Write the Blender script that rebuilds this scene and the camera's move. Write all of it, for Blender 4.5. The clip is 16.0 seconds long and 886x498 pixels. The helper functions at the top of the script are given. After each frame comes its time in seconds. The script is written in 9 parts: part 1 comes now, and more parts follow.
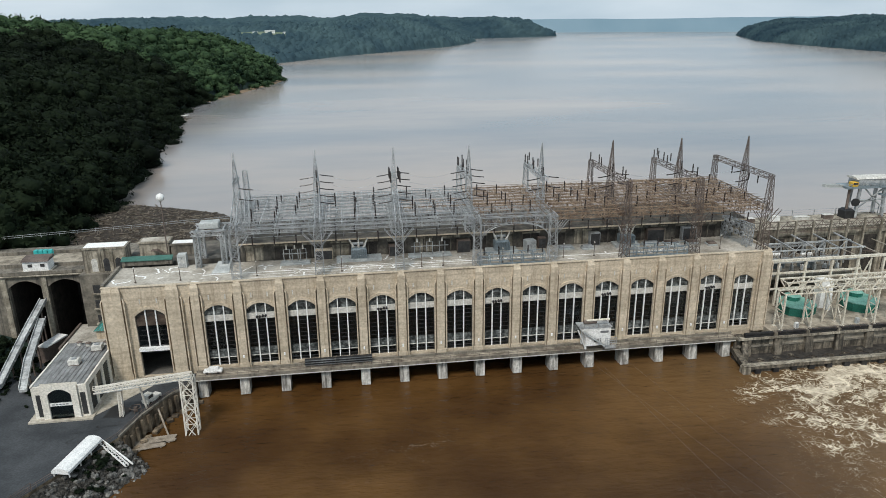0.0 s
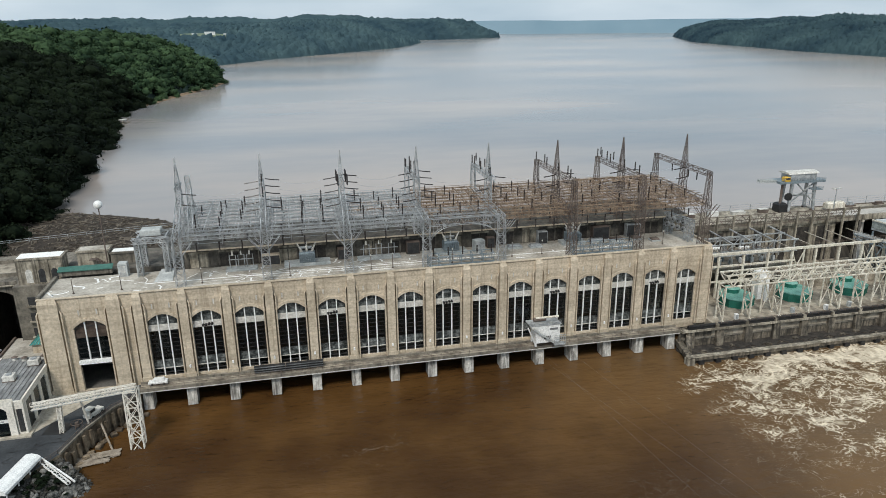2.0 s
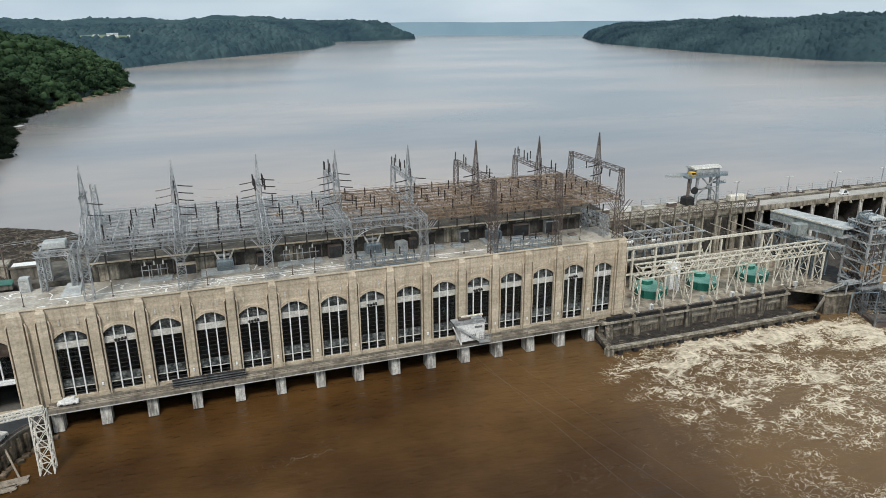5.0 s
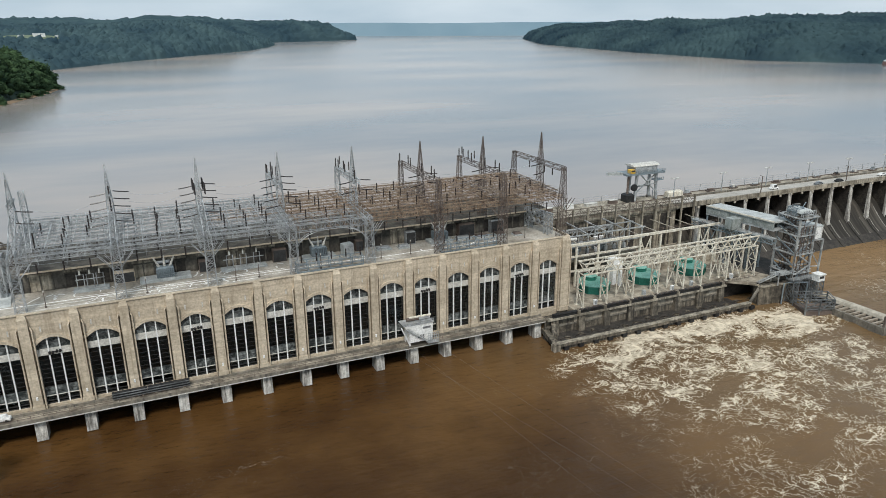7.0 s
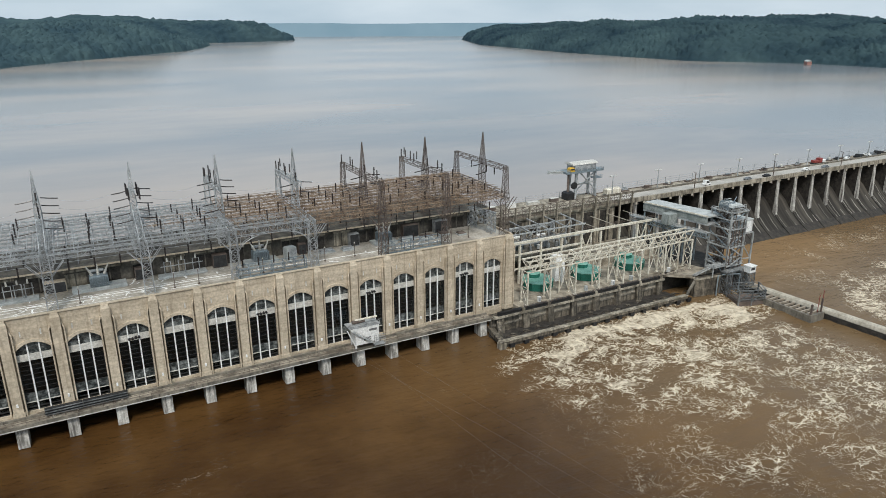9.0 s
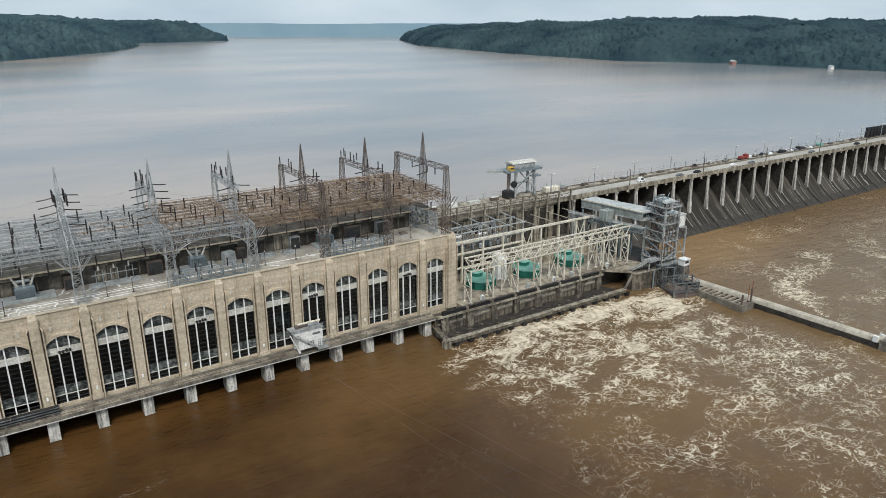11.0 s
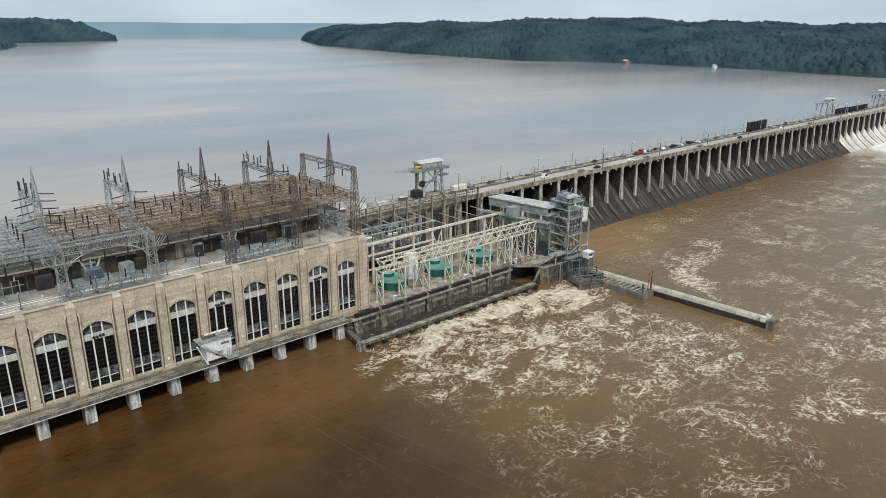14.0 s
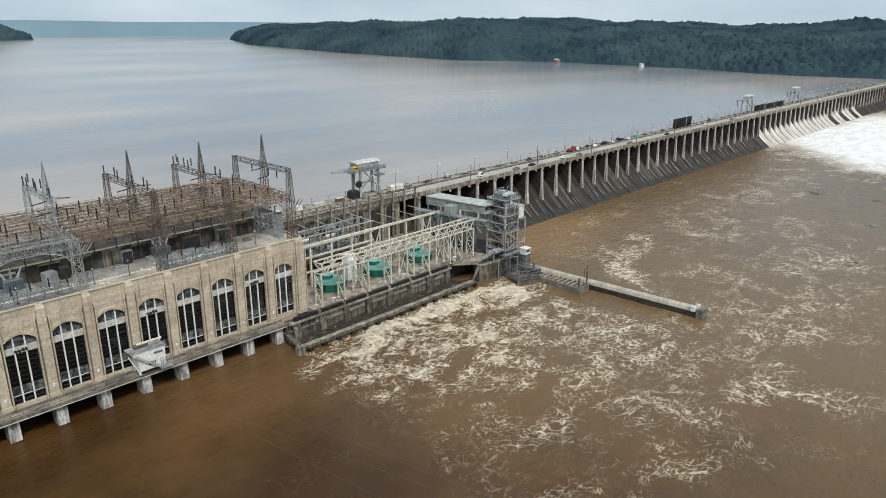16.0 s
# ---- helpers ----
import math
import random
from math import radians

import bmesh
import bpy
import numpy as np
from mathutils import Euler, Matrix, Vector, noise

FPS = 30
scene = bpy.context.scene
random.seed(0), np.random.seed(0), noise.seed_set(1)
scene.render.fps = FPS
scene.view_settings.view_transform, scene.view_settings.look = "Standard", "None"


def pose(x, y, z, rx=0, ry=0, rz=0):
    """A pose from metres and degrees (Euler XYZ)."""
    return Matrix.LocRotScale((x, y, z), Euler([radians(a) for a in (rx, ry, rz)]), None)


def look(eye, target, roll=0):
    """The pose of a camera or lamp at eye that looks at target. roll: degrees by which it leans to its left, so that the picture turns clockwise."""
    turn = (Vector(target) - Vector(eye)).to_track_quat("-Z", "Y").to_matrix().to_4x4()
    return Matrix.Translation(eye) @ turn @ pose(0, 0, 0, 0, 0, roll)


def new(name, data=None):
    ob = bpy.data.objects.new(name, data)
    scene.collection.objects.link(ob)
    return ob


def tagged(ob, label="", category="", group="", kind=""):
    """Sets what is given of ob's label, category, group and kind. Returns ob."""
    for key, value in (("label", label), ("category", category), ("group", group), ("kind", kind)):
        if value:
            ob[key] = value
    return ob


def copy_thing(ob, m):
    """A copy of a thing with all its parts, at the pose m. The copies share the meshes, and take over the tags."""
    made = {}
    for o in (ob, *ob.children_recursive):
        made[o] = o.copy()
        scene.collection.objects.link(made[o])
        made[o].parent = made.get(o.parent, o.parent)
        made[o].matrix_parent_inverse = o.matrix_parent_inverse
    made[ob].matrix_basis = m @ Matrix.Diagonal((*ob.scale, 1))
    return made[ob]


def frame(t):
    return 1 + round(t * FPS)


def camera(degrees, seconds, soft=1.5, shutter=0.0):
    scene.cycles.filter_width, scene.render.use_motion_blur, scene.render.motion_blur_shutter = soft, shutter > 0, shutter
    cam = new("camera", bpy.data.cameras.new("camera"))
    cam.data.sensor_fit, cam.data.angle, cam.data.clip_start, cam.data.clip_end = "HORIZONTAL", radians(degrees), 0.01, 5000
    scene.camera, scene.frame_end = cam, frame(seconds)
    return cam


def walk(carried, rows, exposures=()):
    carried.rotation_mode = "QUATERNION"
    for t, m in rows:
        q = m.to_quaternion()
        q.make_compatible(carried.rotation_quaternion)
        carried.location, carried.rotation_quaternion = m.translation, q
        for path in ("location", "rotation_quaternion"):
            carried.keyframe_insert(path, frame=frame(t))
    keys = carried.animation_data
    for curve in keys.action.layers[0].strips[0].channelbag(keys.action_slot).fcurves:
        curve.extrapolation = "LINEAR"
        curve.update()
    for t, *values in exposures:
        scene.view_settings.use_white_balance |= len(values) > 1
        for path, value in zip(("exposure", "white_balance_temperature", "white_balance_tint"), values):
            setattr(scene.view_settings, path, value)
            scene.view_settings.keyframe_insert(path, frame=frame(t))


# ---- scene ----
cam = camera(65.50, 16.0, soft=0.4)
PATH = [
    (0.0, pose(0, 0, 105, 71.665, 0.500, -8.176)),
    (1.0, pose(0, 0, 105, 71.709, 0.488, -10.389)),
    (2.0, pose(0, 0, 105, 71.743, 0.465, -12.595)),
    (3.0, pose(0, 0, 105, 71.770, 0.430, -14.810)),
    (4.0, pose(0, 0, 105, 71.793, 0.385, -17.046)),
    (5.0, pose(0, 0, 105, 71.813, 0.332, -19.312)),
    (6.0, pose(0, 0, 105, 71.831, 0.271, -21.612)),
    (7.0, pose(0, 0, 105, 71.850, 0.204, -23.953)),
    (8.0, pose(0, 0, 105, 71.868, 0.132, -26.334)),
    (9.0, pose(0, 0, 105, 71.887, 0.056, -28.758)),
    (10.0, pose(0, 0, 105, 71.907, -0.023, -31.222)),
    (11.0, pose(0, 0, 105, 71.926, -0.103, -33.725)),
    (12.0, pose(0, 0, 105, 71.944, -0.183, -36.266)),
    (13.0, pose(0, 0, 105, 71.958, -0.263, -38.840)),
    (14.0, pose(0, 0, 105, 71.968, -0.341, -41.448)),
    (15.0, pose(0, 0, 105, 71.970, -0.415, -44.086)),
    (16.0, pose(0, 0, 105, 71.961, -0.485, -46.753)),
]
walk(cam, PATH)

# ---- world, sun ----
scene.view_settings.exposure = 0.0
world = bpy.data.worlds.new("sky")
scene.world = world
world.use_nodes = True
wn, wl = world.node_tree.nodes, world.node_tree.links
wn.clear()
w_out = wn.new("ShaderNodeOutputWorld")
w_bg = wn.new("ShaderNodeBackground")
w_bg.inputs["Strength"].default_value = 0.086
sky = wn.new("ShaderNodeTexSky")
sky.sky_type = "NISHITA"
sky.sun_disc = False
sky.sun_elevation = radians(52)
sky.sun_rotation = radians(205)
sky.air_density, sky.dust_density, sky.ozone_density = 1.0, 2.0, 1.0
w_tc = wn.new("ShaderNodeTexCoord")
w_map = wn.new("ShaderNodeMapping")
w_map.inputs["Scale"].default_value = (1.0, 1.0, 4.0)
w_noise = wn.new("ShaderNodeTexNoise")
w_noise.inputs["Scale"].default_value = 2.6
w_noise.inputs["Detail"].default_value = 6.0
w_ramp = wn.new("ShaderNodeValToRGB")
w_ramp.color_ramp.elements[0].position, w_ramp.color_ramp.elements[0].color = 0.36, (5.05, 6.4, 7.5, 1)
w_ramp.color_ramp.elements[1].position, w_ramp.color_ramp.elements[1].color = 0.66, (7.0, 8.15, 9.05, 1)
w_mix = wn.new("ShaderNodeMix")
w_mix.data_type = "RGBA"
w_mix.inputs["Factor"].default_value = 0.88
wl.new(w_tc.outputs["Generated"], w_map.inputs["Vector"])
wl.new(w_map.outputs["Vector"], w_noise.inputs["Vector"])
wl.new(w_noise.outputs["Fac"], w_ramp.inputs["Fac"])
wl.new(sky.outputs["Color"], w_mix.inputs["A"])
# overcast: brighter towards the zenith than at the horizon
w_sep = wn.new("ShaderNodeSeparateXYZ")
wl.new(w_tc.outputs["Generated"], w_sep.inputs["Vector"])
w_grad = wn.new("ShaderNodeMapRange")
w_grad.inputs["From Min"].default_value, w_grad.inputs["From Max"].default_value = 0.0, 0.5
w_grad.inputs["To Min"].default_value, w_grad.inputs["To Max"].default_value = 1.15, 1.15
wl.new(w_sep.outputs["Z"], w_grad.inputs["Value"])
w_mul = wn.new("ShaderNodeMix")
w_mul.data_type, w_mul.blend_type = "RGBA", "MULTIPLY"
w_mul.inputs["Factor"].default_value = 1.0
wl.new(w_ramp.outputs["Color"], w_mul.inputs["A"])
wl.new(w_grad.outputs["Result"], w_mul.inputs["B"])
wl.new(w_mul.outputs["Result"], w_mix.inputs["B"])
wl.new(w_mix.outputs["Result"], w_bg.inputs["Color"])
wl.new(w_bg.outputs["Background"], w_out.inputs["Surface"])

sun = new("sun", bpy.data.lights.new("sun", "SUN"))
sun.data.energy, sun.data.angle, sun.data.color = 2.55, radians(12), (1.0, 0.95, 0.875)
sun.matrix_world = look((-80, -170, 240), (0, 0, 0))

# ---- materials ----
def surf(name, c1, c2, big=0.15, fine=3.0, rough=0.8, bump=0.15, metal=0.0, streak=0.0, streak_col=(0.05, 0.045, 0.04),
         vary=0.0, spec=0.4, stretch=(1, 1, 1), dist=0.05, cover=0.5, bands=0.0, lifts=0.0, lo=0.36, hi=0.64):
    """Two-colour weathered surface: broad blotches, fine grain, optional vertical run-off streaks."""
    m = bpy.data.materials.new(name)
    m.use_nodes = True
    n, l = m.node_tree.nodes, m.node_tree.links
    b = n["Principled BSDF"]
    geo = n.new("ShaderNodeNewGeometry")
    mp = n.new("ShaderNodeMapping")
    mp.inputs["Scale"].default_value = stretch
    l.new(geo.outputs["Position"], mp.inputs["Vector"])
    n1 = n.new("ShaderNodeTexNoise")
    n1.inputs["Scale"].default_value, n1.inputs["Detail"].default_value, n1.inputs["Roughness"].default_value = big, 5, 0.6
    n2 = n.new("ShaderNodeTexNoise")
    n2.inputs["Scale"].default_value, n2.inputs["Detail"].default_value = fine, 4
    l.new(mp.outputs["Vector"], n1.inputs["Vector"])
    l.new(mp.outputs["Vector"], n2.inputs["Vector"])
    r1 = n.new("ShaderNodeValToRGB")
    r1.color_ramp.elements[0].position, r1.color_ramp.elements[0].color = lo, (*c1, 1)
    r1.color_ramp.elements[1].position, r1.color_ramp.elements[1].color = hi, (*c2, 1)
    l.new(n1.outputs["Fac"], r1.inputs["Fac"])
    mul = n.new("ShaderNodeMapRange")
    mul.inputs["From Min"].default_value, mul.inputs["From Max"].default_value = 0.3, 0.7
    mul.inputs["To Min"].default_value, mul.inputs["To Max"].default_value = 0.78, 1.18
    l.new(n2.outputs["Fac"], mul.inputs["Value"])
    hsv = n.new("ShaderNodeHueSaturation")
    l.new(r1.outputs["Color"], hsv.inputs["Color"])
    last = mul.outputs["Result"]
    if vary:
        oi = n.new("ShaderNodeObjectInfo")
        mr = n.new("ShaderNodeMapRange")
        mr.inputs["To Min"].default_value, mr.inputs["To Max"].default_value = 1 - vary, 1 + vary
        l.new(oi.outputs["Random"], mr.inputs["Value"])
        mm = n.new("ShaderNodeMath")
        mm.operation = "MULTIPLY"
        l.new(last, mm.inputs[0])
        l.new(mr.outputs["Result"], mm.inputs[1])
        last = mm.outputs["Value"]
    if bands:
        bm_ = n.new("ShaderNodeMapping")
        bm_.inputs["Scale"].default_value = (0.03, 0.03, 0.85)
        l.new(geo.outputs["Position"], bm_.inputs["Vector"])
        n4 = n.new("ShaderNodeTexNoise")
        n4.inputs["Scale"].default_value, n4.inputs["Detail"].default_value = 1.0, 5
        l.new(bm_.outputs["Vector"], n4.inputs["Vector"])
        r4 = n.new("ShaderNodeMapRange")
        r4.inputs["From Min"].default_value, r4.inputs["From Max"].default_value = 0.35, 0.65
        r4.inputs["To Min"].default_value, r4.inputs["To Max"].default_value = 1 - bands, 1 + bands
        l.new(n4.outputs["Fac"], r4.inputs["Value"])
        m4 = n.new("ShaderNodeMath")
        m4.operation = "MULTIPLY"
        l.new(last, m4.inputs[0])
        l.new(r4.outputs["Result"], m4.inputs[1])
        last = m4.outputs["Value"]
    if lifts:
        # faint stained joints between the concrete pours
        sz = n.new("ShaderNodeSeparateXYZ")
        l.new(geo.outputs["Position"], sz.inputs["Vector"])
        dv, fr, cm, ml, sb, m5 = (n.new("ShaderNodeMath") for _ in range(6))
        dv.operation, fr.operation, cm.operation, ml.operation, sb.operation, m5.operation = "DIVIDE", "FRACT", "LESS_THAN", "MULTIPLY", "SUBTRACT", "MULTIPLY"
        l.new(sz.outputs["Z"], dv.inputs[0])
        dv.inputs[1].default_value = lifts
        l.new(dv.outputs["Value"], fr.inputs[0])
        l.new(fr.outputs["Value"], cm.inputs[0])
        cm.inputs[1].default_value = 0.085
        l.new(cm.outputs["Value"], ml.inputs[0])
        ml.inputs[1].default_value = 0.11
        sb.inputs[0].default_value = 1.0
        l.new(ml.outputs["Value"], sb.inputs[1])
        l.new(last, m5.inputs[0])
        l.new(sb.outputs["Value"], m5.inputs[1])
        last = m5.outputs["Value"]
    l.new(last, hsv.inputs["Value"])
    col = hsv.outputs["Color"]
    if streak:
        sm = n.new("ShaderNodeMapping")
        sm.inputs["Scale"].default_value = (0.9, 0.9, 0.05)
        l.new(geo.outputs["Position"], sm.inputs["Vector"])
        n3 = n.new("ShaderNodeTexNoise")
        n3.inputs["Scale"].default_value, n3.inputs["Detail"].default_value, n3.inputs["Roughness"].default_value = 1.0, 6, 0.65
        l.new(sm.outputs["Vector"], n3.inputs["Vector"])
        r3 = n.new("ShaderNodeMapRange")
        r3.inputs["From Min"].default_value, r3.inputs["From Max"].default_value = cover, cover + 0.2
        r3.inputs["To Min"].default_value, r3.inputs["To Max"].default_value = 0.0, streak
        l.new(n3.outputs["Fac"], r3.inputs["Value"])
        mx = n.new("ShaderNodeMix")
        mx.data_type = "RGBA"
        l.new(r3.outputs["Result"], mx.inputs["Factor"])
        l.new(col, mx.inputs["A"])
        mx.inputs["B"].default_value = (*streak_col, 1)
        col = mx.outputs["Result"]
    l.new(col, b.inputs["Base Color"])
    b.inputs["Roughness"].default_value, b.inputs["Metallic"].default_value = rough, metal
    b.inputs["Specular IOR Level"].default_value = spec
    if bump:
        bp = n.new("ShaderNodeBump")
        bp.inputs["Strength"].default_value, bp.inputs["Distance"].default_value = bump, dist
        l.new(n2.outputs["Fac"], bp.inputs["Height"])
        l.new(bp.outputs["Normal"], b.inputs["Normal"])
    return m


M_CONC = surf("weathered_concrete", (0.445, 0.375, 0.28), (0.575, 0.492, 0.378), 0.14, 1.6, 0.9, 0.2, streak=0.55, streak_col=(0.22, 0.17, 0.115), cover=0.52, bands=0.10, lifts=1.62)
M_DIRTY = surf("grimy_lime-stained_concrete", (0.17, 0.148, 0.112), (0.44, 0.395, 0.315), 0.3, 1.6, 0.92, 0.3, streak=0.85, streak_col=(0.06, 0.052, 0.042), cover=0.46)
M_SILLC = surf("wet_stained_draft_wall", (0.055, 0.047, 0.036), (0.25, 0.215, 0.165), 0.4, 1.8, 0.8, 0.3, streak=0.9, streak_col=(0.03, 0.027, 0.023), cover=0.44)
M_DECK = surf("dirty_deck_concrete", (0.12, 0.10, 0.075), (0.38, 0.335, 0.265), 0.22, 1.1, 0.9, 0.3, lo=0.34, hi=0.60)
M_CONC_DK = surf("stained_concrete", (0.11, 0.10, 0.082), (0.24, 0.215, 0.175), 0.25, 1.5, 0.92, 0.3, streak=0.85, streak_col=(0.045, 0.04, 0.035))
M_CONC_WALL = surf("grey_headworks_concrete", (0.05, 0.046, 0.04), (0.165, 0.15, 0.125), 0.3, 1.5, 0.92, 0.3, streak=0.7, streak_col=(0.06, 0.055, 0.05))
M_CONC_LT = surf("pale_concrete", (0.36, 0.325, 0.26), (0.50, 0.46, 0.385), 0.25, 1.2, 0.88, 0.2, streak=0.5, streak_col=(0.16, 0.14, 0.11))
M_PIER = surf("lime_streaked_pier_concrete", (0.42, 0.40, 0.36), (0.66, 0.645, 0.60), 0.7, 2.5, 0.9, 0.3, streak=0.9, streak_col=(0.07, 0.062, 0.055), cover=0.43)
# near-black also holds the shade of bays, vaults and pits, besides real stains
M_GATE = surf("shade_and_stain_dark", (0.022, 0.02, 0.018), (0.06, 0.052, 0.044), 0.5, 2, 0.8, 0.2)
M_ROOF = surf("roof_membrane", (0.25, 0.225, 0.185), (0.50, 0.465, 0.405), 0.13, 1.3, 0.9, 0.1, spec=0.3)
M_SEAL = surf("white_roof_sealant", (0.80, 0.80, 0.77), (0.88, 0.88, 0.86), 0.8, 4, 0.7, 0.05)
M_MULL = surf("white_painted_mullion", (0.72, 0.73, 0.715), (0.84, 0.84, 0.82), 0.6, 3, 0.5, 0.05)
M_BAND = surf("pale_window_spandrel", (0.46, 0.445, 0.405), (0.62, 0.605, 0.56), 0.5, 2, 0.7, 0.05)
M_FRAME = surf("dark_steel_sash", (0.025, 0.025, 0.026), (0.05, 0.05, 0.05), 0.7, 3, 0.55, 0.1)
M_GALV = surf("galvanised_steel", (0.24, 0.255, 0.26), (0.52, 0.535, 0.54), 0.4, 2, 0.55, 0.1, metal=0.3)
M_GALV_BL = surf("blue_grey_steel", (0.16, 0.20, 0.225), (0.27, 0.32, 0.345), 0.25, 2, 0.55, 0.1, metal=0.25)
M_RUST = surf("rusted_brown_steel", (0.09, 0.053, 0.034), (0.38, 0.285, 0.20), 0.5, 1.5, 0.85, 0.2)
M_RUST_DK = surf("dark_weathered_steel", (0.085, 0.065, 0.055), (0.16, 0.125, 0.105), 0.2, 1.5, 0.8, 0.2)
M_LIFT = surf("pale_galvanised_lift_steel", (0.24, 0.252, 0.252), (0.52, 0.535, 0.53), 0.4, 2, 0.6, 0.1, metal=0.2, streak=0.4, streak_col=(0.12, 0.09, 0.07))
M_STEEL_DK = surf("dull_dark_steel", (0.085, 0.092, 0.095), (0.24, 0.25, 0.25), 0.3, 2, 0.6, 0.1, metal=0.3)
M_CREAM = surf("cream_painted_steel", (0.52, 0.48, 0.395), (0.76, 0.72, 0.62), 0.5, 2, 0.6, 0.1, streak=0.6, streak_col=(0.26, 0.18, 0.11))
M_INSUL = surf("brown_black_porcelain", (0.018, 0.014, 0.013), (0.04, 0.03, 0.027), 1, 4, 0.25, 0.05)
M_GREEN = surf("green_painted_steel", (0.012, 0.12, 0.085), (0.022, 0.175, 0.13), 0.3, 2, 0.5, 0.1, streak=0.3, streak_col=(0.02, 0.12, 0.09))
M_GREEN_LT = surf("faded_green_steel_top", (0.13, 0.33, 0.265), (0.22, 0.44, 0.37), 0.3, 2, 0.55, 0.1)
M_WHITE = surf("white_paint", (0.72, 0.72, 0.70), (0.82, 0.82, 0.80), 0.3, 2, 0.55, 0.08, streak=0.2, streak_col=(0.4, 0.37, 0.32))
M_STONEWHITE = surf("off_white_render", (0.66, 0.62, 0.54), (0.75, 0.715, 0.64), 0.3, 2, 0.8, 0.08)
M_ASPH = surf("asphalt", (0.032, 0.036, 0.04), (0.058, 0.063, 0.068), 0.12, 2, 0.9, 0.2)
M_ROAD = surf("pale_road_surface", (0.34, 0.32, 0.285), (0.44, 0.415, 0.375), 0.08, 1.2, 0.9, 0.1)
M_ROCK = surf("riprap_rock", (0.05, 0.049, 0.045), (0.20, 0.195, 0.18), 1.3, 3, 0.9, 0.5, vary=0.65)
# small rubble and its bed take a darker colour than the boulders
M_ROCK_DK = surf("dark_rubble", (0.014, 0.013, 0.011), (0.085, 0.08, 0.07), 1.3, 3, 0.9, 0.5)
M_QUAY = surf("rust-stained_quay_concrete", (0.06, 0.044, 0.03), (0.30, 0.235, 0.16), 0.28, 1.8, 0.9, 0.5, streak=0.8, streak_col=(0.035, 0.027, 0.02), cover=0.45)
M_WOOD = surf("weathered_timber", (0.20, 0.165, 0.125), (0.36, 0.31, 0.25), 0.6, 4, 0.9, 0.2)
M_YELLOW = surf("yellow_paint", (0.55, 0.33, 0.04), (0.65, 0.40, 0.06), 0.5, 3, 0.5, 0.05)
M_BRICK = surf("faded_red_brick", (0.26, 0.13, 0.11), (0.34, 0.19, 0.16), 0.5, 3, 0.8, 0.1)
M_RED = surf("red_paint", (0.20, 0.035, 0.028), (0.28, 0.05, 0.04), 0.5, 3, 0.5, 0.05)
M_TEAL = surf("teal_plastic", (0.03, 0.36, 0.36), (0.05, 0.44, 0.43), 0.5, 3, 0.5, 0.03)
M_BLACK = surf("black_paint", (0.012, 0.012, 0.014), (0.03, 0.03, 0.03), 0.5, 3, 0.5, 0.1)
M_TYRE = surf("black_rubber", (0.015, 0.015, 0.015), (0.03, 0.03, 0.03), 0.5, 3, 0.8, 0.1)
M_CARGREY = surf("grey_car_paint", (0.20, 0.21, 0.22), (0.24, 0.25, 0.26), 0.5, 3, 0.3, 0.0, metal=0.4)
M_EARTH = surf("wooded_earth", (0.014, 0.028, 0.024), (0.034, 0.060, 0.044), 0.02, 0.4, 0.95, 0.3)
# haze tint is mixed into the far ground's colour to match its woods
M_EARTH_FAR = surf("haze_tinted_far_earth", (0.036, 0.066, 0.074), (0.06, 0.10, 0.104), 0.01, 0.2, 0.95, 0.2)
M_FIELD = surf("crop_field", (0.11, 0.15, 0.095), (0.17, 0.205, 0.135), 0.006, 0.1, 0.95, 0.1)
M_BANK = surf("bare_clay_bank", (0.17, 0.115, 0.07), (0.26, 0.185, 0.115), 0.05, 0.8, 0.95, 0.2)
M_DEBRIS = surf("driftwood_debris", (0.018, 0.013, 0.009), (0.06, 0.046, 0.034), 0.5, 2, 0.9, 0.5)
M_GREENROOF = surf("green_metal_roof", (0.035, 0.115, 0.09), (0.06, 0.16, 0.13), 0.4, 2, 0.45, 0.05)
M_PADBL = surf("pale_blue_grey_pad", (0.33, 0.35, 0.345), (0.50, 0.52, 0.51), 0.3, 2, 0.8, 0.1)
M_CORR = surf("grey_green_corrugated_sheet", (0.19, 0.215, 0.205), (0.34, 0.365, 0.35), 0.35, 2, 0.6, 0.1, streak=0.5, streak_col=(0.09, 0.085, 0.075))
M_BRONZE = surf("brown_boarded_pane", (0.045, 0.032, 0.025), (0.10, 0.075, 0.058), 0.6, 2, 0.5, 0.1)
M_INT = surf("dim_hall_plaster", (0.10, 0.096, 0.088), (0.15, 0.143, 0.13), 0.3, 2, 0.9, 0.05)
M_ROOFSLATE = surf("grey_metal_roof", (0.13, 0.13, 0.128), (0.29, 0.295, 0.29), 0.45, 2.5, 0.6, 0.1, stretch=(1, 0.35, 1))


def glass_material(name, tint, rough):
    m = bpy.data.materials.new(name)
    m.use_nodes = True
    n, l = m.node_tree.nodes, m.node_tree.links
    n.remove(n["Principled BSDF"])
    tr, gl, fr, mx = n.new("ShaderNodeBsdfTransparent"), n.new("ShaderNodeBsdfGlossy"), n.new("ShaderNodeFresnel"), n.new("ShaderNodeMixShader")
    tr.inputs["Color"].default_value = (*tint, 1)
    gl.inputs["Roughness"].default_value = rough
    gl.inputs["Color"].default_value = (0.9, 0.95, 1, 1)
    fr.inputs["IOR"].default_value = 1.5
    l.new(fr.outputs["Fac"], mx.inputs["Fac"])
    l.new(tr.outputs["BSDF"], mx.inputs[1])
    l.new(gl.outputs["BSDF"], mx.inputs[2])
    l.new(mx.outputs["Shader"], n["Material Output"].inputs["Surface"])
    return m


